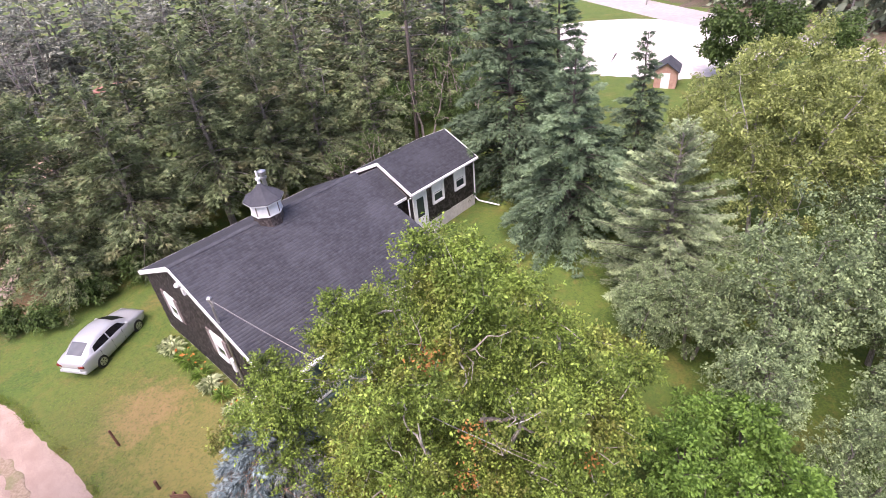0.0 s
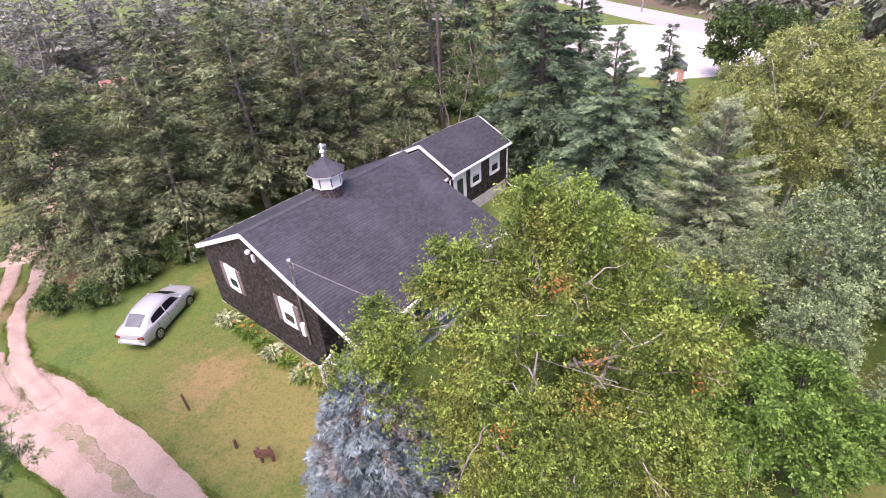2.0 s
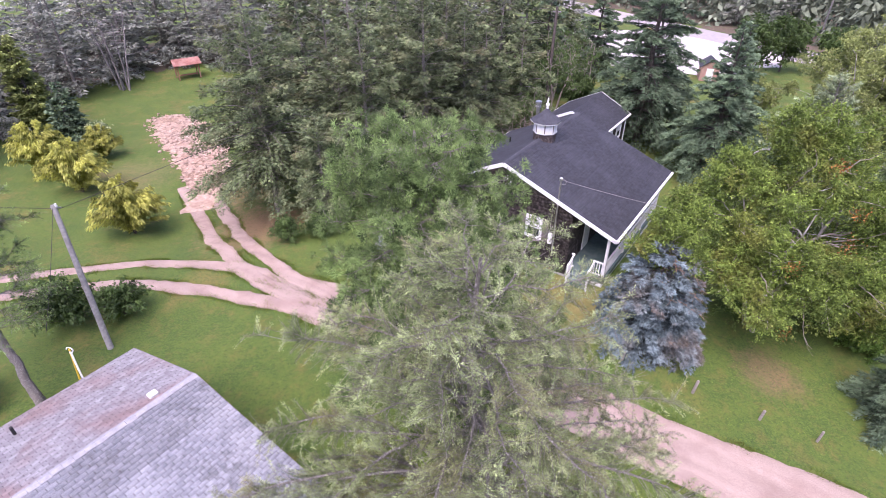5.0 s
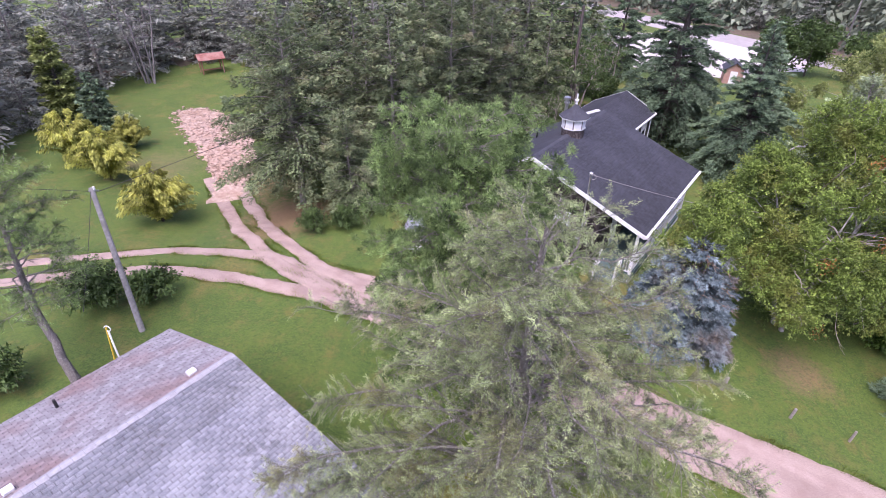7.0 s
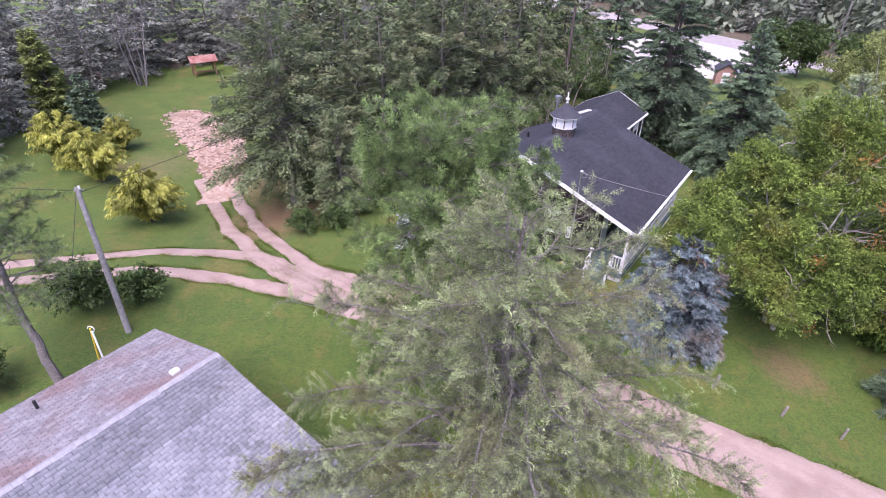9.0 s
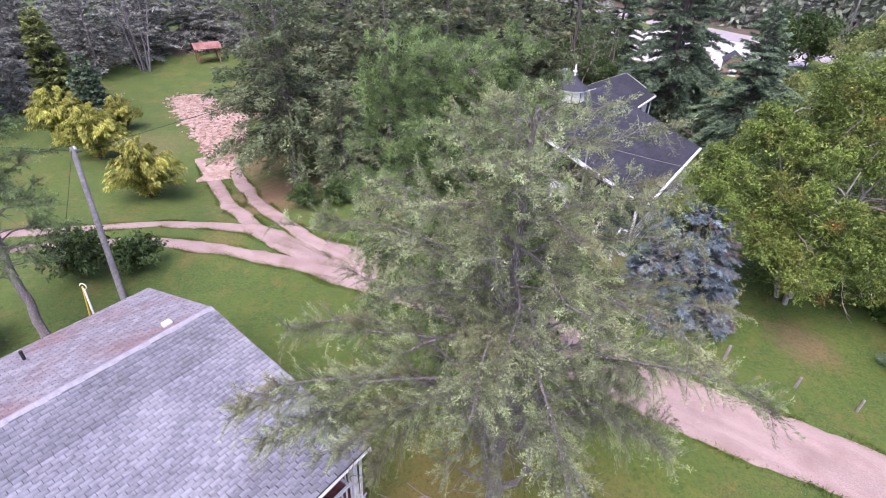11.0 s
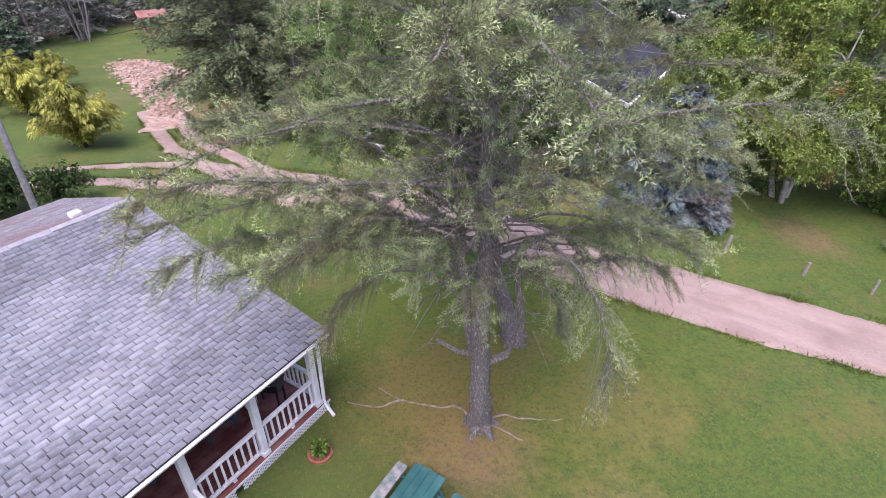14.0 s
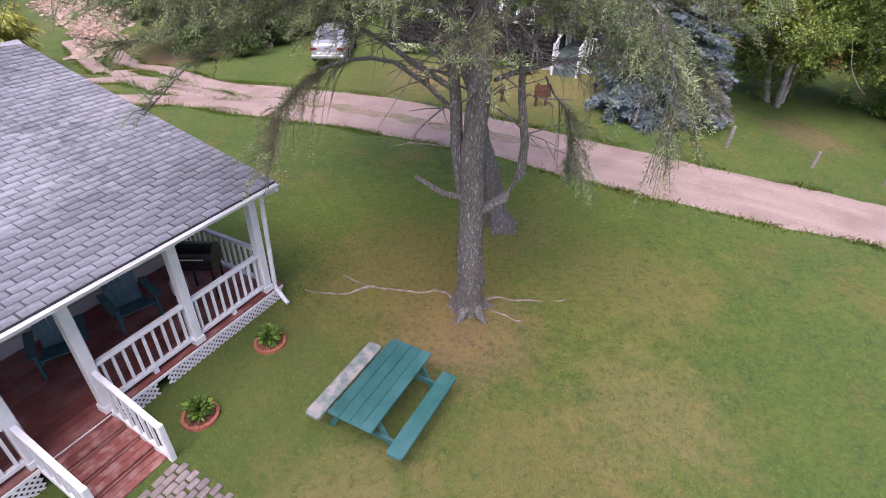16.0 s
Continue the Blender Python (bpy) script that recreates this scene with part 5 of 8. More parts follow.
def grill():
    g = thing("barbecue_grill", CM @ pose(-0.95, 1.15, DECK, 0, 0, -60), "black covered barbecue grill with a steel side shelf", "grill")
    bm = bmesh.new()
    box(bm, -0.32, 0.32, -0.26, 0.26, 0.68, 0.86, bevel=0.03)
    part("firebox", bm, BLACK, g)
    bm = bmesh.new()
    lathe(bm, [(0.27, -0.34), (0.27, 0.34)], 14, Matrix.Translation((0, 0, 0.88)) @ pose(0, 0, 0, 0, 90, 0))
    part("hood", bm, BLACK, g, "rounded black hood")
    part("handle", tubebm([(-0.22, -0.3, 0.98), (0.22, -0.3, 0.98)], 0.015), STEEL, g)
    for x in (-0.28, 0.28):
        for y in (-0.2, 0.2):
            part("leg", boxbm(x - 0.02, x + 0.02, y - 0.02, y + 0.02, 0.0, 0.68), BLACK, g)
    part("side_shelf", boxbm(-0.62, -0.34, -0.2, 0.2, 0.8, 0.83), STEEL, g, "pale side shelf")
    bm = bmesh.new()
    lathe(bm, [(0.14, 0.03), (0.16, 0.1), (0.16, 0.32), (0.1, 0.42), (0.05, 0.46)], 14, Matrix.Translation((-0.5, -0.05, 0)))
    part("gas_bottle", bm, WHITE, g, "white gas bottle")


def wicker_chair():
    c = thing("wicker_chair", CM @ pose(-5.5, 1.3, DECK, 0, 0, 150), "pale wicker armchair with a dark cushion", "chair")
    bm = bmesh.new()
    lathe(bm, [(0.26, 0.0), (0.3, 0.36), (0.31, 0.4)], 14)
    part("base", bm, WICKER, c)
    bm = bmesh.new()
    n = 15
    rows = []
    for z, r in ((0.38, 0.3), (0.6, 0.34), (0.85, 0.37), (0.95, 0.36)):
        rows.append([bm.verts.new((r * math.cos(a), r * math.sin(a), z if 0.25 < k / (n - 1) < 0.75 else min(z, 0.66))) for k in range(n) for a in (math.radians(-30 + 240 * k / (n - 1)),)])
    for a, b in zip(rows, rows[1:]):
        for i in range(n - 1):
            bm.faces.new((a[i], a[i + 1], b[i + 1], b[i]))
    bmesh.ops.solidify(bm, geom=bm.faces[:], thickness=0.05)
    part("back", bm, WICKER, c)
    bm = bmesh.new()
    lathe(bm, [(0.2, 0.4), (0.26, 0.42), (0.26, 0.47), (0.2, 0.5)], 14)
    part("cushion", bm, SHUTTER, c, "dark plum seat cushion")


grill()
wicker_chair()
tagged(part("door_mat", boxbm(-4.95, -4.35, 1.85, 2.4, DECK + 0.002, DECK + 0.02, bevel=0.005), MAT_RUBBER), "black rubber door mat on the red deck", "door mat").matrix_world = CM


def flagstones():
    p = thing("stone_path", CM @ pose(-4.2, -1.12, 0, 0, 0, 0), "path of weathered grey flagstones at the foot of the steps", "path")
    rng = random.Random(3)
    for r in range(15):
        for k in range(5):
            x, y = -0.55 + k * 0.21 + (0.1 if r % 2 else 0) + rng.uniform(-0.02, 0.02), -0.06 - r * 0.115
            w = CM @ Vector((x - 4.2, y - 1.12, 0))
            ob = part("flagstone", boxbm(x, x + 0.2 + rng.uniform(-0.03, 0), y - 0.1 - rng.uniform(0, 0.01), y, gz(w.x, w.y) - 0.02, gz(w.x, w.y) + 0.03 + rng.uniform(0, 0.012), bevel=0.012), STONE, p)


flagstones()


# ---- trees and shrubs ----
def sprays(p, d, length, width, rng, sag=0.25, fold=0.35):
    """Pointed leaf blades at p along d: two folded halves each, as quads."""
    n = len(p)
    d = d / (np.linalg.norm(d, axis=1)[:, None] + 1e-9)
    r = rng.normal(size=(n, 3))
    s = np.cross(d, r)
    s /= np.linalg.norm(s, axis=1)[:, None] + 1e-9
    u = np.cross(s, d)
    L, W = np.broadcast_to(length, n)[:, None], np.broadcast_to(width, n)[:, None]
    down = np.array([[0, 0, -1.0]])
    mid = p + d * L * 0.45
    a = mid + s * W / 2 + u * W * fold
    b = mid - s * W / 2 + u * W * fold
    tip = p + d * L + down * L * sag
    V = np.stack([p, a, tip, b], 1).reshape(-1, 3)
    return V, np.arange(4 * n).reshape(-1, 4)


def needles(p, d, length, width, rng):
    """Short tapering needles at p along d, one triangle each."""
    n = len(p)
    d = d / (np.linalg.norm(d, axis=1)[:, None] + 1e-9)
    s = np.cross(d, rng.normal(size=(n, 3)))
    s *= (width / 2 / (np.linalg.norm(s, axis=1) + 1e-9))[:, None]
    V = np.stack([p - s, p + s, p + d * length[:, None]], 1).reshape(-1, 3)
    return V, np.arange(3 * n).reshape(-1, 3)


def tufts(p, d, length, width, rng, sag=0.15):
    """Needled shoots at p along d: a middle blade and two side blades, one triangle each."""
    n = len(p)
    d = d / (np.linalg.norm(d, axis=1)[:, None] + 1e-9)
    s = np.cross(d, rng.normal(size=(n, 3)))
    s /= np.linalg.norm(s, axis=1)[:, None] + 1e-9
    L, W = length[:, None], width[:, None]
    down = np.array([[0, 0, -1.0]])
    V = []
    for turn, reach, at in ((0.0, 1.0, 0.15), (0.75, 0.7, 0.0), (-0.75, 0.7, 0.25)):
        w = d + s * turn
        w /= np.linalg.norm(w, axis=1)[:, None]
        foot = p + d * L * at
        across = np.cross(w, np.cross(d, s)) * W * 0.26
        V.append(np.stack([foot - across, foot + across, foot + w * L * reach + down * L * sag], 1))
    return np.stack(V, 1).reshape(-1, 3), np.arange(9 * n).reshape(-1, 3)


def conifer_data(seed, H, R, low=0.08, levels=34, per=8, droop=0.25, lean=0.0, density=1.0, leaf=(0.34, 0.12), ragged=0.2, shape=0.8, sag=0.15, fan=0.32, thick=0.04, fine=False):
    """A conifer: stem and boughs as tubes, needle sprays along the boughs."""
    rng = np.random.default_rng(seed)
    zs = np.linspace(0, H, 9)
    bend = np.cumsum(rng.normal(0, 0.05, (9, 2)), 0)
    stem = np.c_[bend[:, 0] + lean * zs, bend[:, 1], zs]
    tubes = [tube_arrays(stem, np.linspace(0.026 * H * 0.75, 0.012, 9), 7)]
    P, D, Ls, S, T = [], [], [], [], []
    for z in np.linspace(low * H, H * 0.985, levels):
        f = (z - low * H) / (H * (1 - low))
        c = np.array([np.interp(z, zs, stem[:, 0]), np.interp(z, zs, stem[:, 1]), z])
        reach = R * ((1 - f) ** shape) * (0.55 + 0.45 * min(1, f * 6 + 0.35)) + 0.12
        for _ in range(max(int(per * (0.45 + 0.75 * (1 - f))), 3)):
            az = rng.uniform(0, 2 * np.pi)
            L = reach * rng.uniform(1 - ragged * 1.6, 1 + ragged)
            out = np.array([np.cos(az), np.sin(az), 0])
            rise = rng.uniform(0.0, 0.25) + 0.5 * f
            t = np.linspace(0, 1, 6)[:, None]
            bough = c + out * L * t + np.array([0, 0, 1.0]) * L * (rise * t - (droop + 0.25 * (1 - f)) * t ** 2)
            if leaf[0] < 0.6:
                tubes.append(tube_arrays(bough[[0, 2, 5]], [0.012 * L + 0.008, 0.008 * L + 0.006, 0.004], 3))
            k = max(int(L * 9 * density), 4)
            s = rng.uniform(0.12, 1.0, k) ** 0.75
            base = np.stack([np.interp(s, t[:, 0], bough[:, i]) for i in range(3)], 1)
            side = np.array([-out[1], out[0], 0])
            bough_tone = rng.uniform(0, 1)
            for sg in (-1, 1, 0):
                spread = L * fan * (1 - s * 0.75) * rng.uniform(0.3, 1, k)
                off = side * sg * spread[:, None] + out * (spread * 0.6)[:, None]
                q = base + off + np.array([0, 0, -0.25]) * np.abs(spread)[:, None] + rng.normal(0, 1, (k, 3)) * [0.04, 0.04, thick]
                P.append(q)
                D.append(out + side * sg * 0.9 + np.array([0, 0, 0.05]) + rng.normal(0, 0.3, (k, 3)))
                Ls.append(leaf[0] * rng.uniform(0.7, 1.3, k))
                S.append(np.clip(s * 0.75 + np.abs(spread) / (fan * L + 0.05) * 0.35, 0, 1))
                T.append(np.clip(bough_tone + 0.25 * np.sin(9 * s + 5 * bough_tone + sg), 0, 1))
    P, D, Ls = np.concatenate(P), np.concatenate(D), np.concatenate(Ls)
    V, F = (tufts if fine else sprays)(P, D, Ls, leaf[1] * Ls / leaf[0], rng, sag)
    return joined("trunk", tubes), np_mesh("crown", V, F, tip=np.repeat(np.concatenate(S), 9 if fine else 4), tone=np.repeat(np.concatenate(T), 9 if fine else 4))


def crown_data(seed, H, R, base=0.25, clumps=80, leaves=400, leaf=0.14, flat=1.0, lean=(0.0, 0.0), stems=1, droopy=0.0, limb=0.02, squash=0.9, narrow=1.0, trunk_r=None, clump=(0.16, 0.3), twigs=3, lobes_at=(), taper=0.0, gaps=()):
    """A leafy tree: forked stem, limbs out to uneven clumps, leafy sprigs in the clumps; lobes_at adds clumps round (x, y, z, radius, count)."""
    rng = np.random.default_rng(seed)
    tubes, P, D, S, T = [], [], [], [], []
    heads = []
    r0 = trunk_r or 0.022 * H
    for k in range(stems):
        a = 2 * np.pi * k / max(stems, 1) + rng.uniform(0, 1)
        sp = 0.0 if stems == 1 else 0.16 * R
        tip = np.array([lean[0] * H + np.cos(a) * sp * 3, lean[1] * H + np.sin(a) * sp * 3, H * rng.uniform(0.7, 0.8)])
        foot = np.array([np.cos(a) * sp * 0.4, np.sin(a) * sp * 0.4, -0.2])
        t = np.linspace(0, 1, 8)[:, None]
        line = foot + (tip - foot) * t + np.cumsum(rng.normal(0, 0.02 * H, (8, 3)), 0) * [1, 1, 0.2] * t
        tubes.append(tube_arrays(line, np.linspace(r0 / stems ** 0.4, 0.02, 8), 8))
        heads.append(line)
    mid = np.array([lean[0] * H * 0.7, lean[1] * H * 0.7, H * (base + 1) / 2])
    half = np.array([R, R * narrow, H * (1 - base) / 2])
    slope = taper / half[2]
    lobes = rng.normal(size=(9, 3)) * [1, 1, 0.8] + [0, 0, 0.3]
    lobes /= np.linalg.norm(lobes, axis=1)[:, None]
    centres = []
    for k in range(clumps):
        v = rng.normal(size=3)
        v /= np.linalg.norm(v)
        rad = rng.uniform(0.2, 1.0) ** 0.5 * rng.uniform(0.8, 1.12) * (0.74 + 0.36 * np.clip((lobes @ v).max(), 0, 1) ** 6)
        c = mid + v * half * rad
        if v[2] < 0:
            c[2] = mid[2] + v[2] * half[2] * rad * squash
        c[:2] = mid[:2] + (c[:2] - mid[:2]) * (1 - slope * (c[2] - mid[2]))
        centres.append(c)
    for x, y, z, r, count in lobes_at:
        centres += [np.array([x, y, z]) + rng.normal(0, r * 0.5, 3) for _ in range(count)]
    centres = [c for c in centres if all(np.linalg.norm(c - g[:3]) > g[3] for g in gaps)]
    # every clump hangs on the nearest limb that is already there
    nodes = [p for line in heads for p in line[2:]]
    first = len(nodes)
    centres.sort(key=lambda c: min(np.linalg.norm((c - p) * [1, 1, 0.7]) for p in nodes[:first]))
    parents = []
    for c in centres:
        gaps = np.linalg.norm((np.array(nodes) - c) * [1, 1, 1.2], axis=1) + 0.6 * np.clip(np.array(nodes)[:, 2] - c[2] + 0.3, 0, None)
        parents.append(int(gaps.argmin()))
        nodes.append(c)
    load = np.ones(len(nodes))
    for k in range(len(centres) - 1, -1, -1):
        load[parents[k]] += load[first + k]
    for k, c in enumerate(centres):
        start = nodes[parents[k]]
        ln = np.linalg.norm(c - start)
        m1 = start * 0.65 + c * 0.35 + rng.normal(0, 0.07 * ln, 3) + [0, 0, 0.06 * ln]
        m2 = start * 0.3 + c * 0.7 + rng.normal(0, 0.07 * ln, 3)
        ra, rb = (0.45 * limb * math.sqrt(v) + 0.005 for v in (load[first + k] * 1.2, load[first + k]))
        tubes.append(tube_arrays(np.array([start, m1, m2, c]), [ra, ra * 0.9, rb * 0.9, rb * 0.7], 5))
        cr = R * rng.uniform(*clump)
        m, per = max(int(leaves * rng.uniform(0.6, 1.4) / 13), 4), 13
        u = rng.normal(size=(m, 3)) + [0, 0, 0.45]
        u /= np.linalg.norm(u, axis=1)[:, None]
        foot = c + u * [1, 1, 0.8 * flat] * cr * rng.uniform(0.05, 0.6, (m, 1))
        reach = cr * rng.uniform(0.4, 0.85, m)
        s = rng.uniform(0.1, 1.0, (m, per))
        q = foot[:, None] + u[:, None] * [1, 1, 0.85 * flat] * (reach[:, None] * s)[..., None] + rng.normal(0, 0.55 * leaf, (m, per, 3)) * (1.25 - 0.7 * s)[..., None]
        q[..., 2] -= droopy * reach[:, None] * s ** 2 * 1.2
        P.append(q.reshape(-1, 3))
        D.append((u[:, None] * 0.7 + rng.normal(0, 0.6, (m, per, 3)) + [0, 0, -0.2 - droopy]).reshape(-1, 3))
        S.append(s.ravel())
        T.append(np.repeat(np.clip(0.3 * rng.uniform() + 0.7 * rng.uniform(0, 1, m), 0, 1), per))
        for _ in range(twigs):
            e = c + rng.normal(0, cr * 0.6, 3)
            tubes.append(tube_arrays(np.array([m2, (m2 + e) / 2 + rng.normal(0, 0.05, 3), e]), [0.009, 0.006, 0.003], 3))
    P, D = np.concatenate(P), np.concatenate(D)
    size = leaf * rng.uniform(0.65, 1.35, len(P))
    V, F = sprays(P, D, size, size * 0.6, rng, 0.1, 0.25)
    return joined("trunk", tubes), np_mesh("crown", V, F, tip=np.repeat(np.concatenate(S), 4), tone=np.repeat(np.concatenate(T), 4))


def tree(name, data, x, y, bark, leaves, label, category="tree", turn=0.0, scale=1.0, tilt=(0.0, 0.0), group="", sink=0.05):
    t = thing(name, pose(x, y, gz(x, y) - sink, tilt[0], tilt[1], turn) @ Matrix.Scale(scale, 4), label, category, group)
    trunk, crown = data
    linked("trunk", trunk, bark, t)
    linked("crown", crown, leaves, t)["kind"] = "stuff"
    return t


# the tall spruces beyond the wing
spruce_a = conifer_data(101, 10.5, 4.1, 0.04, 22, 13, 0.22, density=3.0, leaf=(0.19, 0.09), shape=0.86, fan=0.2, ragged=0.16, fine=True)
spruce_b = conifer_data(102, 12.5, 3.6, 0.05, 24, 12, 0.26, density=2.4, leaf=(0.2, 0.095), fan=0.22, fine=True)
spruce_c = conifer_data(103, 12.0, 2.9, 0.05, 28, 9, 0.28, density=1.2, leaf=(0.33, 0.12), fan=0.24, fine=True)
tall = "tall dark green spruce with drooping boughs by the yard"
tree("spruce_tree", spruce_a, 3.9, 29.9, BARK_DARK, SPRUCE, tall, group="tall spruces")
tree("spruce_tree", spruce_b, 0.2, 36.0, BARK_DARK, SPRUCE, tall, group="tall spruces", scale=1.3)
t3 = tree("spruce_tree", spruce_c, 3.0, 44.5, BARK_DARK, SPRUCE, tall, group="tall spruces", scale=1.05)
for x, y, s, r in ((8.2, 38.8, 0.76, 70), (-6.5, 50, 1.0, 210), (-0.5, 56, 1.0, 100)):
    copy_thing(t3, pose(x, y, gz(x, y) - 0.05, 0, 0, r) @ Matrix.Scale(s / 1.05, 4))

# the pine wood along the forest side: full boughs at its edge, lighter ones behind
pine_a = conifer_data(111, 13.0, 4.3, 0.2, 24, 12, 0.1, density=2.2, leaf=(0.19, 0.085), ragged=0.4, shape=0.5, fan=0.26, thick=0.14, fine=True)
pine_b = conifer_data(112, 11.5, 3.3, 0.12, 22, 10, 0.14, density=1.3, leaf=(0.29, 0.115), ragged=0.42, shape=0.6, fan=0.25, thick=0.14, fine=True)
pine_c = conifer_data(113, 12.5, 3.0, 0.2, 21, 10, 0.1, density=1.3, leaf=(0.29, 0.115), ragged=0.46, shape=0.5, fan=0.25, thick=0.14, fine=True)
pine_label = "dense dark green pine at the edge of the wood"
tree("pine_tree", pine_a, -27.0, 24.2, BARK, PINE, "large spreading pine with bare inner boughs beside the track", group="wood pines")
edge = [tree("pine_tree", pine_b, -20.4, 25.8, BARK, PINE, pine_label, group="wood pines"),
        tree("pine_tree", pine_c, -17.2, 29.4, BARK, PINE, pine_label, group="wood pines")]
rng = random.Random(7)
for k, (x, y, s) in enumerate([(-23.2, 27.6, 0.95), (-14.4, 31.8, 0.84), (-12.4, 34.8, 0.8), (-19.6, 32.6, 1.0), (-9.8, 38, 0.78), (-29, 29.5, 0.85), (-22.6, 22.2, 0.6), (-16, 35.5, 0.95)]):
    copy_thing(edge[k % 2], pose(x, y, gz(x, y) - 0.1, rng.uniform(-2, 2), rng.uniform(-2, 2), rng.uniform(0, 360)) @ Matrix.Scale(s * rng.uniform(0.95, 1.05), 4))
mid_a = conifer_data(114, 12.8, 3.3, 0.18, 22, 8, 0.12, density=0.7, leaf=(0.4, 0.15), ragged=0.42, shape=0.55)
mid_b = conifer_data(115, 11.8, 2.9, 0.25, 20, 8, 0.1, density=0.7, leaf=(0.4, 0.15), ragged=0.45, shape=0.5)
middle = [tree("pine_tree", mid_a, -24.8, 33, BARK, PINE, "dark green pine standing inside the wood", group="wood pines"),
          tree("pine_tree", mid_b, -28.5, 38.5, BARK, PINE, "dark green pine standing inside the wood", group="wood pines")]
for k, (x, y, s) in enumerate([(-31, 34, 0.8), (-23, 38, 1.0), (-15.5, 40, 0.95), (-11.5, 43, 0.95), (-33, 46, 1.0), (-20, 44, 1.0), (-15, 48, 0.95), (-26, 46, 1.05), (-9, 47, 0.95), (-18, 54, 1.0), (-30, 53, 1.0), (-12, 57, 1.0), (-24, 60, 1.05), (-36, 60, 1.05), (-5, 60, 1.0)]):
    copy_thing(middle[k % 2], pose(x, y, gz(x, y) - 0.1, rng.uniform(-2, 2), rng.uniform(-2, 2), rng.uniform(0, 360)) @ Matrix.Scale(s * rng.uniform(0.92, 1.08), 4))
far_a = conifer_data(116, 12.5, 3.3, 0.12, 16, 8, 0.1, density=0.46, leaf=(0.52, 0.18), ragged=0.45, shape=0.5)
far_b = conifer_data(117, 13.0, 3.0, 0.12, 16, 8, 0.1, density=0.46, leaf=(0.52, 0.18), ragged=0.45, shape=0.5)
distant = [tree("pine_tree", far_a, -64, 44, BARK, FARPINE, "grey-green pine far back in the wood, paled by painted haze", group="far pines"),
           tree("pine_tree", far_b, -60, 50, BARK, FARPINE, "grey-green pine far back in the wood, paled by painted haze", group="far pines")]
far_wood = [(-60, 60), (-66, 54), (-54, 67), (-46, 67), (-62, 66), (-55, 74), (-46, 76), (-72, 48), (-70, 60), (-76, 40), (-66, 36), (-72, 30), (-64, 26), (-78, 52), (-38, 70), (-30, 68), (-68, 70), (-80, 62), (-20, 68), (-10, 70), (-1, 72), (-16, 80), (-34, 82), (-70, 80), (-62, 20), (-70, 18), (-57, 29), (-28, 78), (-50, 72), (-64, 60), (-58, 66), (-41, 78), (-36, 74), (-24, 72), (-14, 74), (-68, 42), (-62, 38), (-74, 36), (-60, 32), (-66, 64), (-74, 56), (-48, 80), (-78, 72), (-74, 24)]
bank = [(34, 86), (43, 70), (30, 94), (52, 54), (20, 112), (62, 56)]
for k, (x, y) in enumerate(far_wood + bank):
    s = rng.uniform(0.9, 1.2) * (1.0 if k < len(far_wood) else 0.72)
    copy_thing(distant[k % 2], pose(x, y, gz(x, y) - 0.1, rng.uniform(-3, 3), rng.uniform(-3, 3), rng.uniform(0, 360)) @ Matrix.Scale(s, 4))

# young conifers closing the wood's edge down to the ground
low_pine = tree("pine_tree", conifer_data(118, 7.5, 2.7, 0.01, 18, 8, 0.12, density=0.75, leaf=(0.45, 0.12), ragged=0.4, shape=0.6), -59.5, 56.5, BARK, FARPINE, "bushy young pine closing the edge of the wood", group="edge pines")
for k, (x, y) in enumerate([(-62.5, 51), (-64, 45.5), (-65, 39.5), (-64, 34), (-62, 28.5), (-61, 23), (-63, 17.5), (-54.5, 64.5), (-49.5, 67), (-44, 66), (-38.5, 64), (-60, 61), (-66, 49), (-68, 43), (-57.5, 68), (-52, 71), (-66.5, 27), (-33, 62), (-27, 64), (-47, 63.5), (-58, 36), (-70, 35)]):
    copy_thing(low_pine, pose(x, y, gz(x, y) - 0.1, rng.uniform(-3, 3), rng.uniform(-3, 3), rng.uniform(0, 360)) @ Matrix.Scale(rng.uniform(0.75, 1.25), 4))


def far_woods():
    """The mixed wood beyond the highway, out to the skyline."""
    rng = np.random.default_rng(119)
    road = smooth_line([(-60, 230), (-14, 150), (8, 110), (20, 89), (30, 72), (52, 34), (80, -10)], 1.0)
    d = np.gradient(road, axis=0)
    d /= np.linalg.norm(d, axis=1)[:, None]
    side = np.stack([-d[:, 1], d[:, 0]], 1)
    P, D, L, T = [], [], [], []
    for _ in range(1500):
        i = rng.integers(len(road))
        x, y = road[i] + side[i] * (9 + 90 * rng.uniform() ** 1.5) + rng.normal(0, 1.5, 2)
        h, r = rng.uniform(8, 13), rng.uniform(1.9, 3.2)
        k = 46
        f = rng.uniform(0, 1, k)
        az = rng.uniform(0, 2 * np.pi, k)
        rad = r * (1 - f) ** 0.6 * rng.uniform(0.35, 1.0, k)
        o = np.c_[np.cos(az), np.sin(az), np.zeros(k)]
        P.append(o * rad[:, None] + np.c_[np.full(k, x), np.full(k, y), gz(x, y) + h * f])
        D.append(o + [0, 0, -0.25] + rng.normal(0, 0.35, (k, 3)))
        L.append(rng.uniform(0.8, 1.7, k))
        T.append(np.clip(np.full(k, rng.uniform()) + rng.normal(0, 0.15, k), 0, 1))
    P, D, L = np.concatenate(P), np.concatenate(D), np.concatenate(L)
    V, F = sprays(P, D, L, L * 0.6, rng, 0.3)
    tagged(linked("far_woods", np_mesh("far_woods", V, F, tone=np.repeat(np.concatenate(T), 4)), FARWOOD), "dense dark green wood beyond the highway, paled by painted haze", "woods", kind="stuff")


far_woods()

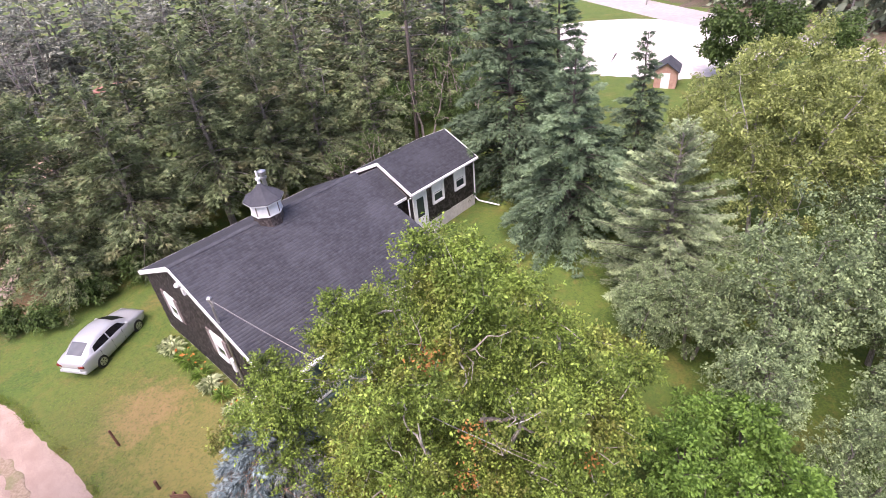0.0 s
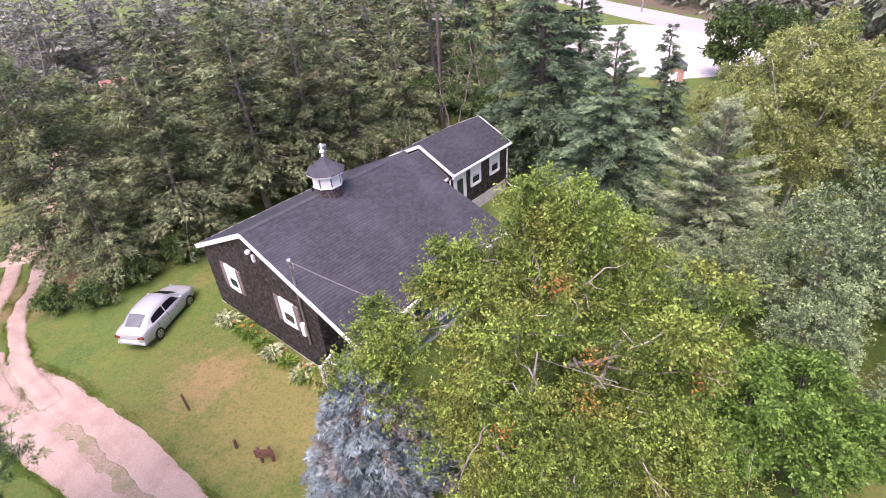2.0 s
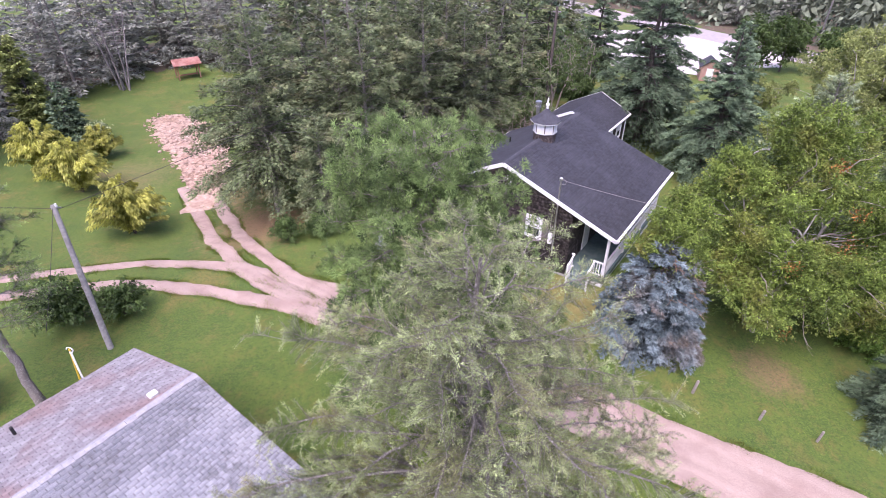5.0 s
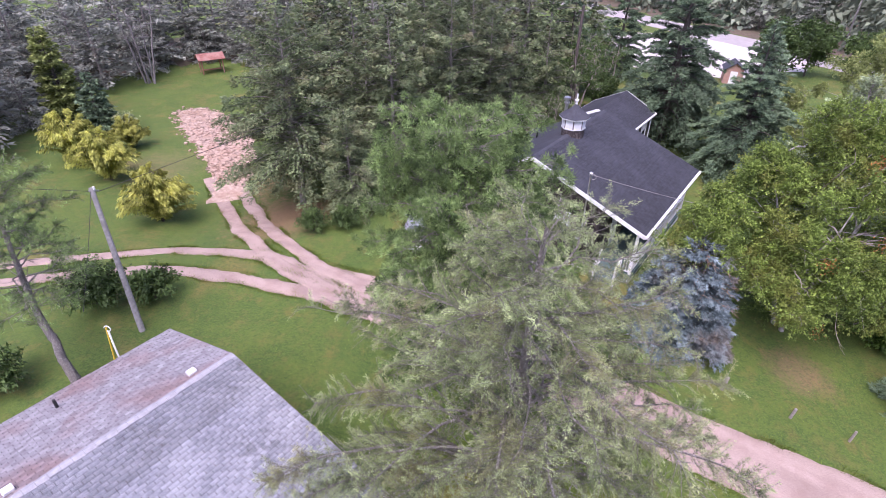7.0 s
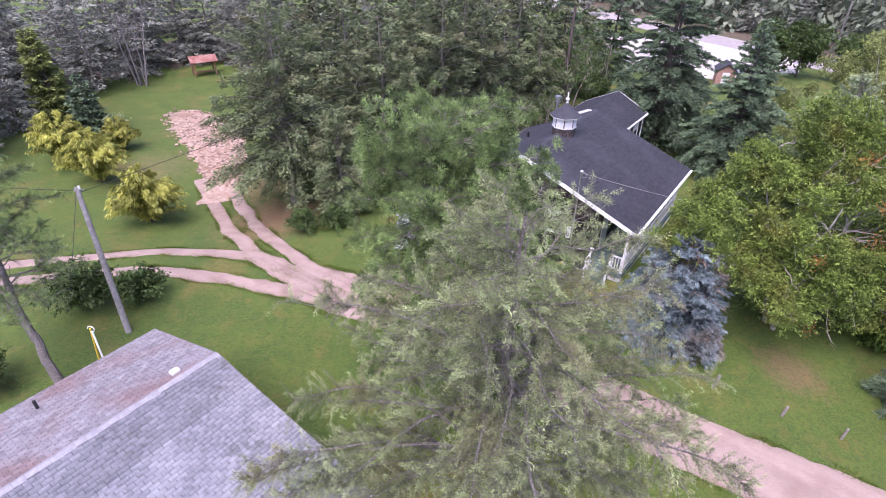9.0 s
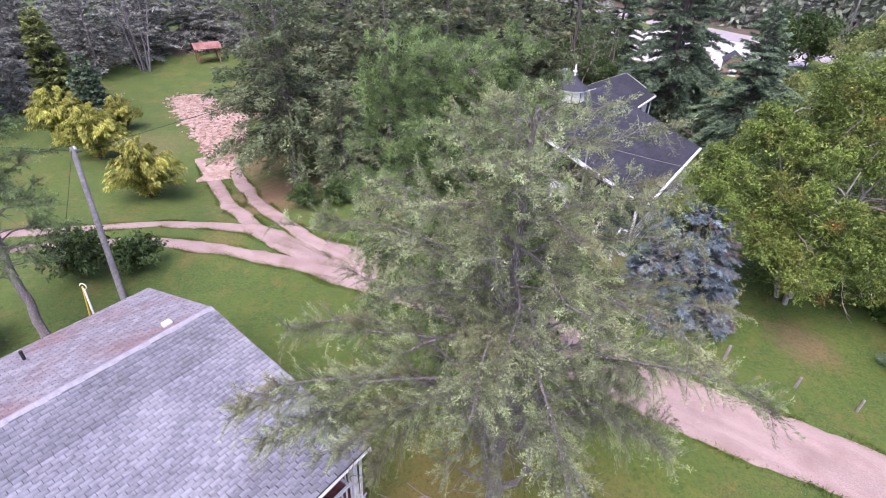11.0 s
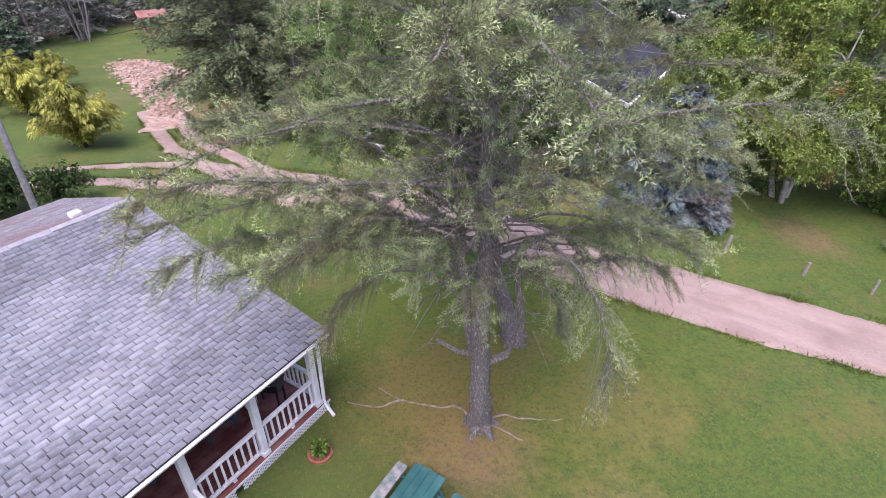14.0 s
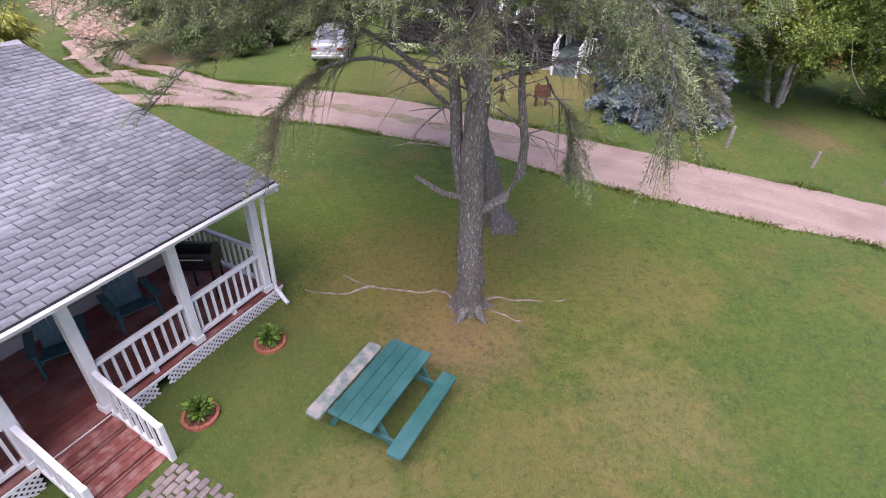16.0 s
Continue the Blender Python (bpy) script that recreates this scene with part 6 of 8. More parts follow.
# the big birch in front of the house, the maple beside it
BIRCH_LOBES = ((-4.9, -0.9, 6.3, 0.9, 10), (-5.2, -0.7, 5.2, 1.1, 16), (-5.5, -0.5, 4.1, 1.0, 10), (-3.3, 0.4, 8.1, 1.0, 14), (-0.5, 1.1, 9.4, 1.1, 20), (0.9, 0.4, 9.2, 1.2, 18),
               (2.8, -0.3, 7.4, 1.2, 18), (3.4, -0.2, 5.6, 1.2, 14), (-1.5, -2.6, 3.2, 1.0, 12), (3.0, -1.8, 2.6, 1.2, 16), (4.6, -1.2, 2.6, 1.2, 14), (-0.8, 0.9, 1.7, 1.2, 14), (1.2, 1.3, 1.7, 1.2, 16), (3.2, 1.0, 1.7, 1.2, 16), (-3.0, -1.8, 4.4, 1.1, 12))
BIRCH_GAPS = np.array([(1.3, -0.9, 6.2, 1.1), (0.6, -2.0, 6.9, 1.0), (2.3, 0.6, 5.3, 0.8), (0.9, -2.6, 2.0, 1.1), (-1.9, -0.6, 8.8, 0.7)])
tree("birch_tree", crown_data(121, 10.2, 4.7, 0.08, 200, 760, 0.082, squash=1.0, taper=0.3, lean=(-0.03, 0.03), stems=3, limb=0.016, trunk_r=0.2, clump=(0.1, 0.18), twigs=1, lobes_at=BIRCH_LOBES, gaps=BIRCH_GAPS), 0.9, 12.9, BARK_PALE, BIRCH, "broad yellow-green birch with bare pale limbs showing", "birch tree")
birch = bpy.data.objects["birch_tree"]
rng_b = np.random.default_rng(129)
for start, end, r in (((0.4, 0.6, 4.6), (2.5, 0.4, 5.4), 0.085), ((0.5, 0.3, 5.0), (1.4, -1.3, 5.6), 0.05), ((-0.8, 0.8, 6.6), (0.6, -0.9, 9.0), 0.06), ((-0.9, 0.9, 6.2), (-0.7, -0.6, 8.8), 0.05),
                      ((1.6, 0.4, 4.8), (3.3, -1.6, 6.6), 0.04), ((0.2, -1.6, 3.8), (0.6, -3.0, 1.6), 0.025), ((-1.8, -1.6, 4.6), (-2.4, -3.6, 5.4), 0.03), ((1.8, -1.6, 4.4), (2.6, -3.4, 4.2), 0.03)):
    start, end = np.array(start), np.array(end)
    t = np.linspace(0, 1, 7)[:, None]
    o = (end - start) / np.linalg.norm(end - start)
    line = start + (end - start) * t + np.cumsum(rng_b.normal(0, 0.07, (7, 3)), 0)
    tubes = [tube_arrays(line, np.linspace(r, 0.3 * r, 7), 6)]
    for i in (3, 4, 5, 6):
        e = line[i] + o * 0.35 + rng_b.normal(0, 0.35, 3)
        tubes.append(tube_arrays(np.array([line[i], (line[i] + e) / 2 + rng_b.normal(0, 0.06, 3), e]), [0.3 * r, 0.2 * r, 0.005], 4))
    linked("bare_limb", joined("bare_limb", tubes), DEADWOOD, birch, "bare bleached limb")
RUST = leafy("rust_orange_leaves", (0.2, 0.08, 0.025), (0.42, 0.2, 0.06), 0.6, 0.25, 0.2, toned=0)
for at in ((-0.3, -1.7, 9.3), (0.7, -2.2, 7.6), (0.6, -2.6, 6.4), (-1.4, -3.0, 5.6), (-0.7, -3.2, 2.5), (3.4, -1.6, 6.4)):
    p = np.array(at) + rng_b.normal(0, 0.17, (80, 3))
    size = rng_b.uniform(0.06, 0.11, 80)
    V, F = sprays(p, rng_b.normal(0, 1, (80, 3)), size, size * 0.6, rng_b, 0.1, 0.25)
    linked("withered_leaves", np_mesh("withered_leaves", V, F), RUST, birch, "withered rust-orange leaf cluster")
tree("maple_tree", crown_data(122, 4.9, 3.3, 0.02, 120, 380, 0.125, stems=3, clump=(0.1, 0.2), lobes_at=((-3.4, -2.0, 1.2, 1.2, 18), (-2.6, -1.4, 2.6, 1.2, 16), (-1.4, -2.8, 1.2, 1.0, 10))), 8.9, 14.3, BARK_DARK, MAPLE, "bushy bright green maple beside the lawn", "maple tree")
grey = crown_data(123, 8.6, 3.0, 0.03, 110, 260, 0.115, flat=1.35, stems=2, droopy=0.1, limb=0.012, clump=(0.12, 0.24))
w1 = tree("willow_tree", grey, 12.0, 20.6, BARK, WILLOW, "slender grey-green willow with upright limbs", "willow tree", group="willows")
copy_thing(w1, pose(18.2, 26.2, gz(18.2, 26.2), 0, 0, 120))
for x, y, s in ((15.2, 17.6, 0.8), (16.5, 22.0, 0.9), (10.6, 17.6, 0.7), (19.6, 21, 0.85), (9.2, 21.4, 0.62), (13.2, 15.4, 0.6), (6.9, 21.8, 0.5)):
    copy_thing(w1, pose(x, y, gz(x, y), 0, 0, x * 37) @ Matrix.Scale(s, 4))
tree("larch_tree", conifer_data(124, 8.6, 3.1, 0.04, 30, 12, -0.1, density=4.6, leaf=(0.14, 0.05), ragged=0.35, shape=0.6, fan=0.18, fine=True), 8.4, 25.2, BARK, SOFT, "grey-green larch with soft ragged boughs", "larch tree")
fine_aspen = crown_data(128, 11.6, 4.9, 0.08, 200, 400, 0.125, flat=1.3, stems=4, limb=0.016, droopy=0.15, clump=(0.08, 0.17), trunk_r=0.2)
a0 = tree("aspen_tree", fine_aspen, 14.2, 31.2, BARK_PALE, FARLEAF, "wide olive-green aspen with pale leaning trunks", "aspen tree", group="aspens")
copy_thing(a0, pose(21.5, 33.0, gz(21.5, 33), 0, 0, 140) @ Matrix.Scale(0.95, 4))
aspen = crown_data(125, 10.5, 5.2, 0.06, 110, 110, 0.29, stems=3, limb=0.016, clump=(0.12, 0.22))
a1 = tree("aspen_tree", aspen, 20.0, 40.5, BARK_PALE, FARLEAF, "wide olive-green aspen with pale leaning trunks", "aspen tree", group="aspens", scale=0.8)
for x, y, s, r in ((26, 42, 0.75, 90), (13.2, 43.5, 0.5, 200), (29, 50, 0.75, 40), (34, 40, 0.8, 300), (24.5, 25, 0.75, 150), (10.6, 34.8, 0.45, 60), (14.2, 24.0, 0.42, 20), (27, 31, 0.8, 10), (37, 54, 0.7, 222)):
    copy_thing(a1, pose(x, y, gz(x, y), 0, 0, r) @ Matrix.Scale(s, 4))
dark = crown_data(126, 7.0, 3.2, 0.05, 60, 130, 0.3, stems=2)
d1 = tree("oak_tree", dark, 18.6, 59, BARK_DARK, DULLEAF, "round dark green tree at the edge of the gravel yard", "tree", group="yard trees")
for x, y, s in ((-9.2, 41.2, 0.75), (-4.5, 41.5, 0.6), (-7, 34.8, 0.35), (23.5, 62, 0.9), (28, 60, 0.8)):
    copy_thing(d1, pose(x, y, gz(x, y), 0, 0, x * 40) @ Matrix.Scale(s, 4))

# the blue spruce and a small one by the lane
blue = tree("blue_spruce", conifer_data(131, 5.0, 2.5, 0.02, 22, 17, 0.26, density=4.2, leaf=(0.16, 0.075), ragged=0.14, shape=0.52, fan=0.24, thick=0.03, fine=True), -4.7, 11.4, BARK_DARK, BLUE, "dense silvery blue spruce with dead brown twigs near its top", "spruce tree")
for z, az, ln in ((4.7, 4.9, 0.9), (4.4, 5.6, 1.2), (4.2, 4.3, 1.1), (3.9, 5.2, 1.6), (3.6, 5.9, 1.7), (3.5, 4.7, 1.7), (3.2, 5.4, 2.0)):
    o = np.array([np.cos(az), np.sin(az), -0.1])
    line = np.array([0, 0, z]) + o * ln * np.linspace(0, 1, 7)[:, None] + np.cumsum(rng_b.normal(0, 0.05, (7, 3)), 0)
    tubes = [tube_arrays(line, np.linspace(0.022, 0.005, 7), 5)]
    for _ in range(26):
        i = rng_b.integers(1, 7)
        e = line[i] + o * 0.2 + rng_b.normal(0, 0.22, 3)
        tubes.append(tube_arrays(np.array([line[i], (line[i] + e) / 2 + rng_b.normal(0, 0.04, 3), e]), [0.009, 0.007, 0.004], 3))
    linked("dead_bough", joined("dead_bough", tubes), BROWNTWIG, blue, "bare brown dead bough")
tree("spruce_tree", conifer_data(132, 4.6, 2.05, 0.02, 17, 14, 0.25, density=2.6, leaf=(0.2, 0.08), ragged=0.22, shape=0.7, fan=0.24, fine=True), 5.0, 8.0, BARK_DARK, SPRUCE, "small bushy grey-green spruce by the lawn", "spruce tree")


def near_larch(seed, name, x, y, H, R, stem, label, boughs=88, low=0.4, leaves=LARCH, bark=BARK, fine=1.0, dead=26, puff=False, limbs=(), slim=0.42, skirt=0.62, droop=1.0, bare_side=False, open_crown=1.0):
    """A large old conifer seen close: crooked stem, long boughs, hanging twigs set with short needles."""
    rng = np.random.default_rng(seed)
    zs, sx, sy = (np.array(v, float) for v in zip(*stem))
    zz = np.linspace(0, H, 16)
    line = np.c_[np.interp(zz, zs, sx), np.interp(zz, zs, sy), zz] + np.c_[rng.normal(0, 0.04, (16, 2)), np.zeros(16)]
    r0 = 0.0195 * H
    zz2 = np.linspace(-0.3, H, 90)
    core = np.stack([np.interp(zz2, zz, line[:, i]) for i in range(2)] + [zz2], 1)
    tv, tf = tube_arrays(core, np.interp(zz2, [-0.3, 0.0, 0.12, 0.45, 1.2, H], [r0 * 1.8, r0 * 1.4, r0 * 1.2, r0 * 1.02, r0 * 0.9, 0.03]), 22)
    rough = 1 + 0.09 * rng.normal(size=(90, 22)) * np.clip(1.4 - zz2 / 6, 0.2, 1)[:, None]
    tv = np.repeat(core, 22, 0) + (tv - np.repeat(core, 22, 0)) * rough.reshape(-1, 1)
    tubes = [(tv, tf)]
    for a in np.arange(5) * 2 * np.pi / 5 + 0.3:
        o = np.array([np.cos(a), np.sin(a), 0])
        tubes.append(tube_arrays(np.array([o * r0 * 0.6 + [0, 0, 0.22], o * r0 * 1.5 + [0, 0, 0.0], o * r0 * 2.6 + [0, 0, -0.1]]), [r0 * 0.5, r0 * 0.3, 0.03], 7))
    P, D, L, S, T = [], [], [], [], []
    up = np.array([0, 0, 1.0])

    def shoots(bough, out, side, ln, count, bare, hang):
        """Twigs along a bough, set with needles past its bare inner part."""
        t = np.linspace(0, 1, len(bough))
        for _ in range(count):
            s = rng.uniform(max(bare - 0.15, 0.08), 1.0) ** 0.8
            b = np.array([np.interp(s, t, bough[:, i]) for i in range(3)])
            tl = rng.uniform(0.35, 1.05) * (1 - 0.45 * s) * min(1, ln / 2.2 + 0.3)
            way = out * rng.uniform(0.2, 1.0) + side * rng.choice([-1, 1]) * rng.uniform(0.3, 1.0) + up * rng.uniform(-0.25 - hang, 0.55 - hang)
            way /= np.linalg.norm(way)
            u = np.linspace(0, 1, 3)[:, None]
            twig = b + way * tl * u + up * (rng.choice([-0.7, -0.4, -0.1, 0.3]) - hang) * tl * u ** 2
            tubes.append(tube_arrays(twig, [0.008, 0.005, 0.003], 3))
            if s < bare or rng.uniform() < 0.08:
                continue
            n = 78 if puff else int(tl * 215 * fine) + 6
            v = rng.uniform(0.5 if puff else 0.08, 1, n)
            q = np.stack([np.interp(v, u[:, 0], twig[:, i]) for i in range(3)], 1)
            side2 = rng.normal(0, 1, (n, 3))
            P.append(twig[-1] + side2 * 0.05 if puff else q + side2 * 0.02)
            D.append(way * 0.5 + side2 * 0.8 + up * 0.35 if puff else way * 0.5 + side2 * 0.6 + up * 0.1)
            L.append(rng.uniform(0.06, 0.115, n) if puff else rng.uniform(0.028, 0.052, n) / fine ** 0.6)
            S.append(v)
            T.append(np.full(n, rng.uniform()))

    for k in range(boughs):
        f = (k + rng.uniform(0, 1)) / boughs
        z = H * (low + (0.98 - low) * f)
        c = np.array([np.interp(z, zs, sx), np.interp(z, zs, sy), z])
        az = k * 2.399 + rng.uniform(-0.5, 0.5)
        out = np.array([np.cos(az), np.sin(az), 0])
        side = np.array([-out[1], out[0], 0])
        ln = R * (1 - f) ** slim * min(1.0, skirt + 1.8 * f) * rng.uniform(0.55, 1.12) + 0.4
        if bare_side and out[1] < -0.45 and f < 0.5:
            ln *= 0.28 + 0.7 * f
        t = np.linspace(0, 1, 8)[:, None]
        bough = c + out * ln * t + up * ln * (rng.uniform(0.05, 0.3) * t + 0.35 * f * t - rng.uniform(0.2, 0.42) * droop * (1 - 0.7 * f) * t ** 2) + side * ln * rng.normal(0, 0.2) * t ** 2
        bough[1:] += np.cumsum(rng.normal(0, 0.085, (7, 3)), 0)
        tubes.append(tube_arrays(bough, np.linspace(0.008 * ln + 0.01, 0.005, 8), 5))
        shoots(bough, out, side, ln, int((16 + ln * 16) * open_crown), (0.5 if f < 0.12 else (0.35 if f < 0.35 else 0.1)) * (0.5 if puff else 1), 0.0)
    for pts, r, bare, count, hang in limbs:
        bough = smooth_line(pts, 0.3)
        bough[1:] += np.cumsum(rng.normal(0, 0.02, (len(bough) - 1, 3)), 0)
        tubes.append(tube_arrays(bough, np.linspace(r, 0.012, len(bough)), 7))
        out = (bough[-1] - bough[0]) * [1, 1, 0]
        out /= np.linalg.norm(out) + 1e-6
        shoots(bough, out, np.array([-out[1], out[0], 0]), 2.2, count, bare, hang)
    for k in range(dead):
        z = H * rng.uniform(low * 0.8, 0.62)
        c = np.array([np.interp(z, zs, sx), np.interp(z, zs, sy), z])
        az = rng.uniform(0, 2 * np.pi)
        out = np.array([np.cos(az), np.sin(az), rng.uniform(-0.35, 0.25)])
        ln = rng.uniform(0.6, 2.2)
        pts = c + out * ln * np.linspace(0, 1, 6)[:, None] + np.cumsum(rng.normal(0, 0.06, (6, 3)), 0)
        tubes.append(tube_arrays(pts, np.linspace(0.02, 0.004, 6), 5))
        for _ in range(5):
            i = rng.integers(2, 5)
            e = pts[i] + rng.normal(0, 0.25, 3) + out * 0.3
            tubes.append(tube_arrays(np.array([pts[i], (pts[i] + e) / 2 + rng.normal(0, 0.03, 3), e]), [0.012, 0.008, 0.003], 4))
    P, D, L = np.concatenate(P), np.concatenate(D), np.concatenate(L)
    V, F = needles(P, D, L, L * 0.14 + 0.006 if puff else L * 0.19 + 0.0025, rng)
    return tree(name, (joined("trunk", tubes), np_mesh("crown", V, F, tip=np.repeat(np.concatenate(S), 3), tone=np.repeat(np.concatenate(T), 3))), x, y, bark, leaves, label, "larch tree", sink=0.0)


NEAR_LIMBS = [  # forked side stem, long boughs with green towards their ends, hanging tufts
    ([(-0.1, -0.3, 2.5), (-0.36, -0.4, 3.2), (-0.5, -0.5, 4.4), (-0.62, -0.7, 6.0), (-0.8, -0.9, 8.0), (-0.9, -1.0, 9.6)], 0.14, 0.6, 50, 0.0),
    ([(-0.5, -0.5, 4.3), (-1.3, -0.6, 5.0), (-2.2, -0.9, 5.0), (-2.8, -1.3, 4.5), (-3.0, -1.5, 3.8)], 0.04, 0.5, 80, 0.4),
    ([(-0.5, -0.5, 4.9), (-1.6, -0.6, 5.7), (-2.9, -1.3, 6.3), (-4.0, -2.0, 6.5), (-4.7, -2.4, 6.2)], 0.045, 0.3, 150, 0.2),
    ([(-0.6, -0.6, 5.6), (-2.0, -0.9, 6.6), (-3.4, -1.6, 7.3), (-4.6, -2.2, 7.5), (-5.2, -2.5, 7.2)], 0.045, 0.25, 150, 0.1),
    ([(-0.6, -0.6, 6.2), (-1.9, -0.3, 7.3), (-3.2, -0.6, 7.9), (-4.4, -1.2, 8.0)], 0.045, 0.25, 140, 0.1),
    ([(-0.5, -0.5, 4.6), (-1.6, 0.2, 5.2), (-2.6, 0.9, 5.4), (-3.6, 1.6, 5.3)], 0.045, 0.35, 80, 0.1),
    ([(-0.5, -0.5, 5.2), (-1.6, -0.3, 5.9), (-2.8, -0.4, 6.2), (-3.9, -0.5, 6.0)], 0.04, 0.25, 140, 0.2),
    ([(-0.6, -0.6, 5.8), (-1.6, -1.2, 6.5), (-2.5, -1.9, 6.6), (-3.2, -2.4, 6.2)], 0.035, 0.25, 130, 0.25),
    ([(0.1, -0.4, 4.7), (1.1, -0.2, 4.9), (2.1, 0.0, 4.9), (3.0, 0.1, 4.8), (3.5, 0.2, 4.3)], 0.04, 0.35, 110, 0.3),
    ([(0.1, -0.6, 5.6), (0.8, -1.4, 6.3), (1.3, -2.4, 6.3), (1.55, -3.0, 5.7), (1.6, -3.2, 4.9)], 0.028, 0.5, 80, 0.5),
    ([(0.9, -0.2, 4.7), (1.3, -0.1, 4.2), (1.45, -0.05, 3.6), (1.5, 0.0, 3.1)], 0.02, 0.25, 60, 0.5),
    ([(0.0, -0.7, 6.8), (1.2, -1.1, 7.9), (2.4, -1.8, 8.5), (3.4, -2.3, 8.7), (4.0, -2.6, 8.4)], 0.045, 0.25, 140, 0.05),
    ([(0.0, -0.7, 6.2), (1.3, -0.4, 7.0), (2.7, -0.5, 7.4), (4.0, -0.6, 7.2)], 0.045, 0.25, 130, 0.15),
    ([(0.0, -0.6, 5.4), (1.2, -0.9, 6.1), (2.2, -1.3, 6.3), (3.2, -1.6, 6.0)], 0.035, 0.25, 120, 0.2),
    ([(-0.2, -0.9, 8.4), (-0.5, -2.2, 9.2), (-0.7, -3.5, 9.7), (-0.8, -4.4, 9.6)], 0.04, 0.3, 100, 0.05),
    ([(0.1, -0.4, 5.0), (1.2, 0.5, 5.3), (2.4, 1.2, 5.1), (3.6, 1.8, 4.6)], 0.045, 0.3, 100, 0.1)]
near = near_larch(141, "larch_tree", -12.5, 0.15, 12.7, 5.3, [(0, 0, 0), (3.6, -0.15, -0.5), (8, -0.2, -1.0), (12.7, -0.2, -1.2)], "large old larch with scaly grey trunk, hanging twigs, dead branches", 84, 0.43, dead=62, limbs=NEAR_LIMBS, slim=0.58, skirt=0.85, droop=1.1, bare_side=True, open_crown=0.8)
LARCH2 = leafy("dark_larch_needles", (0.036, 0.068, 0.022), (0.21, 0.3, 0.105), 0.8, 0.2, 0.25, young=0.6, toned=0.9)
lean = near_larch(142, "larch_tree", -11.5, 3.35, 12.2, 3.7, [(0, 0, 0), (3.5, -0.9, 0.2), (7, -1.9, 1.0), (12.2, -3.2, 2.4)], "second old larch leaning beside it, darker green", 110, 0.46, LARCH2, BARK, 0.55, 26, True, skirt=0.8, limbs=[
    ([(-1.5, 0.9, 6.6), (-2.8, 1.8, 7.4), (-4.0, 2.6, 7.7), (-5.0, 3.4, 7.4)], 0.07, 0.15, 140, 0.0),
    ([(-1.6, 1.0, 7.6), (-2.8, 2.2, 8.6), (-3.8, 3.0, 8.9), (-4.8, 3.8, 8.6)], 0.06, 0.15, 140, 0.0),
    ([(-1.4, 0.8, 6.2), (-2.8, 0.8, 6.9), (-4.2, 1.0, 7.0), (-5.4, 1.2, 6.6)], 0.06, 0.15, 140, 0.0),
    ([(-1.4, 1.0, 7.0), (-2.2, 2.4, 7.8), (-2.6, 3.6, 8.0), (-2.8, 4.8, 7.6)], 0.06, 0.2, 120, 0.0),
    ([(-1.3, 0.7, 6.0), (-2.6, 0.2, 6.9), (-3.8, 0.0, 7.0), (-4.8, -0.2, 6.8)], 0.06, 0.25, 90, 0.0)])
stub = tubebm([(-0.12, -0.35, 2.7), (-0.6, -0.42, 2.85), (-1.05, -0.4, 3.15)], [0.07, 0.05, 0.035])
part("stub", stub, BARK, near, "broken branch stub")
part("limb", tubebm([(0.05, -0.35, 2.5), (0.42, -0.34, 2.72), (0.66, -0.3, 3.15), (0.68, -0.28, 3.7), (0.56, -0.26, 4.4), (0.5, -0.2, 5.3)], [0.09, 0.085, 0.08, 0.07, 0.06, 0.035]), BARK, near, "hook-shaped side limb")
near_larch(143, "larch_tree", -30.3, 5.4, 9.5, 3.0, [(0, 0, 0), (3, -1.3, 1.0), (6, -1.8, 1.6), (9.5, -2.0, 2.0)], "leaning larch with a bare lower trunk beside the cottage", 40, 0.35, LARCH2, BARK, 0.3, 10)


def shrub(name, x, y, r, h, leaves, label, seed, leaf=0.16, n=5200, arching=0.6, fronds=False):
    """A bushy shrub of arching stems."""
    rng = np.random.default_rng(seed)
    tubes, P, D, T = [], [], [], []
    count = 85 if fronds else 46
    for k in range(count):
        az, out = rng.uniform(0, 2 * np.pi), r * rng.uniform(0.15, 1.0)
        top = h * (1.0 - 0.55 * (out / r) ** 2) * rng.uniform(0.75, 1.12)
        t = np.linspace(0, 1, 7)[:, None]
        o = np.array([np.cos(az), np.sin(az), 0])
        line = o * out * t ** 1.2 + np.array([0, 0, top]) * (1.6 * t - arching * t ** 2.2)
        tubes.append(tube_arrays(line, np.linspace(0.022, 0.005, 7), 4))
        m = n // count
        s = rng.uniform(0.12 if fronds else 0.3, 1.0, m)
        q = np.stack([np.interp(s, t[:, 0], line[:, i]) for i in range(3)], 1)
        P.append(q + rng.normal(0, (0.05 if fronds else 0.11) * r / 1.5, (m, 3)))
        D.append((o * 1.2 + [0, 0, 0.5] - np.array([0, 0, 1.5]) * s[:, None] + rng.normal(0, 0.45, (m, 3))) if fronds else o * 0.8 + rng.normal(0, 0.8, (m, 3)) + [0, 0, -0.1])
        T.append(np.full(m, rng.uniform()))
    P, D = np.concatenate(P), np.concatenate(D)
    size = leaf * rng.uniform(0.6, 1.3, len(P))
    V, F = sprays(P, D, size, size * (0.32 if fronds else 0.5), rng, 0.2)
    t = thing(name, pose(x, y, gz(x, y) - 0.03), label, "shrub", "yellow shrubs" if leaves is GOLD else "")
    linked("stems", joined("stems", tubes), BARK_DARK, t)["kind"] = "stuff"
    linked("foliage", np_mesh("foliage", V, F, tone=np.repeat(np.concatenate(T), 4)), leaves, t)["kind"] = "stuff"
    return t


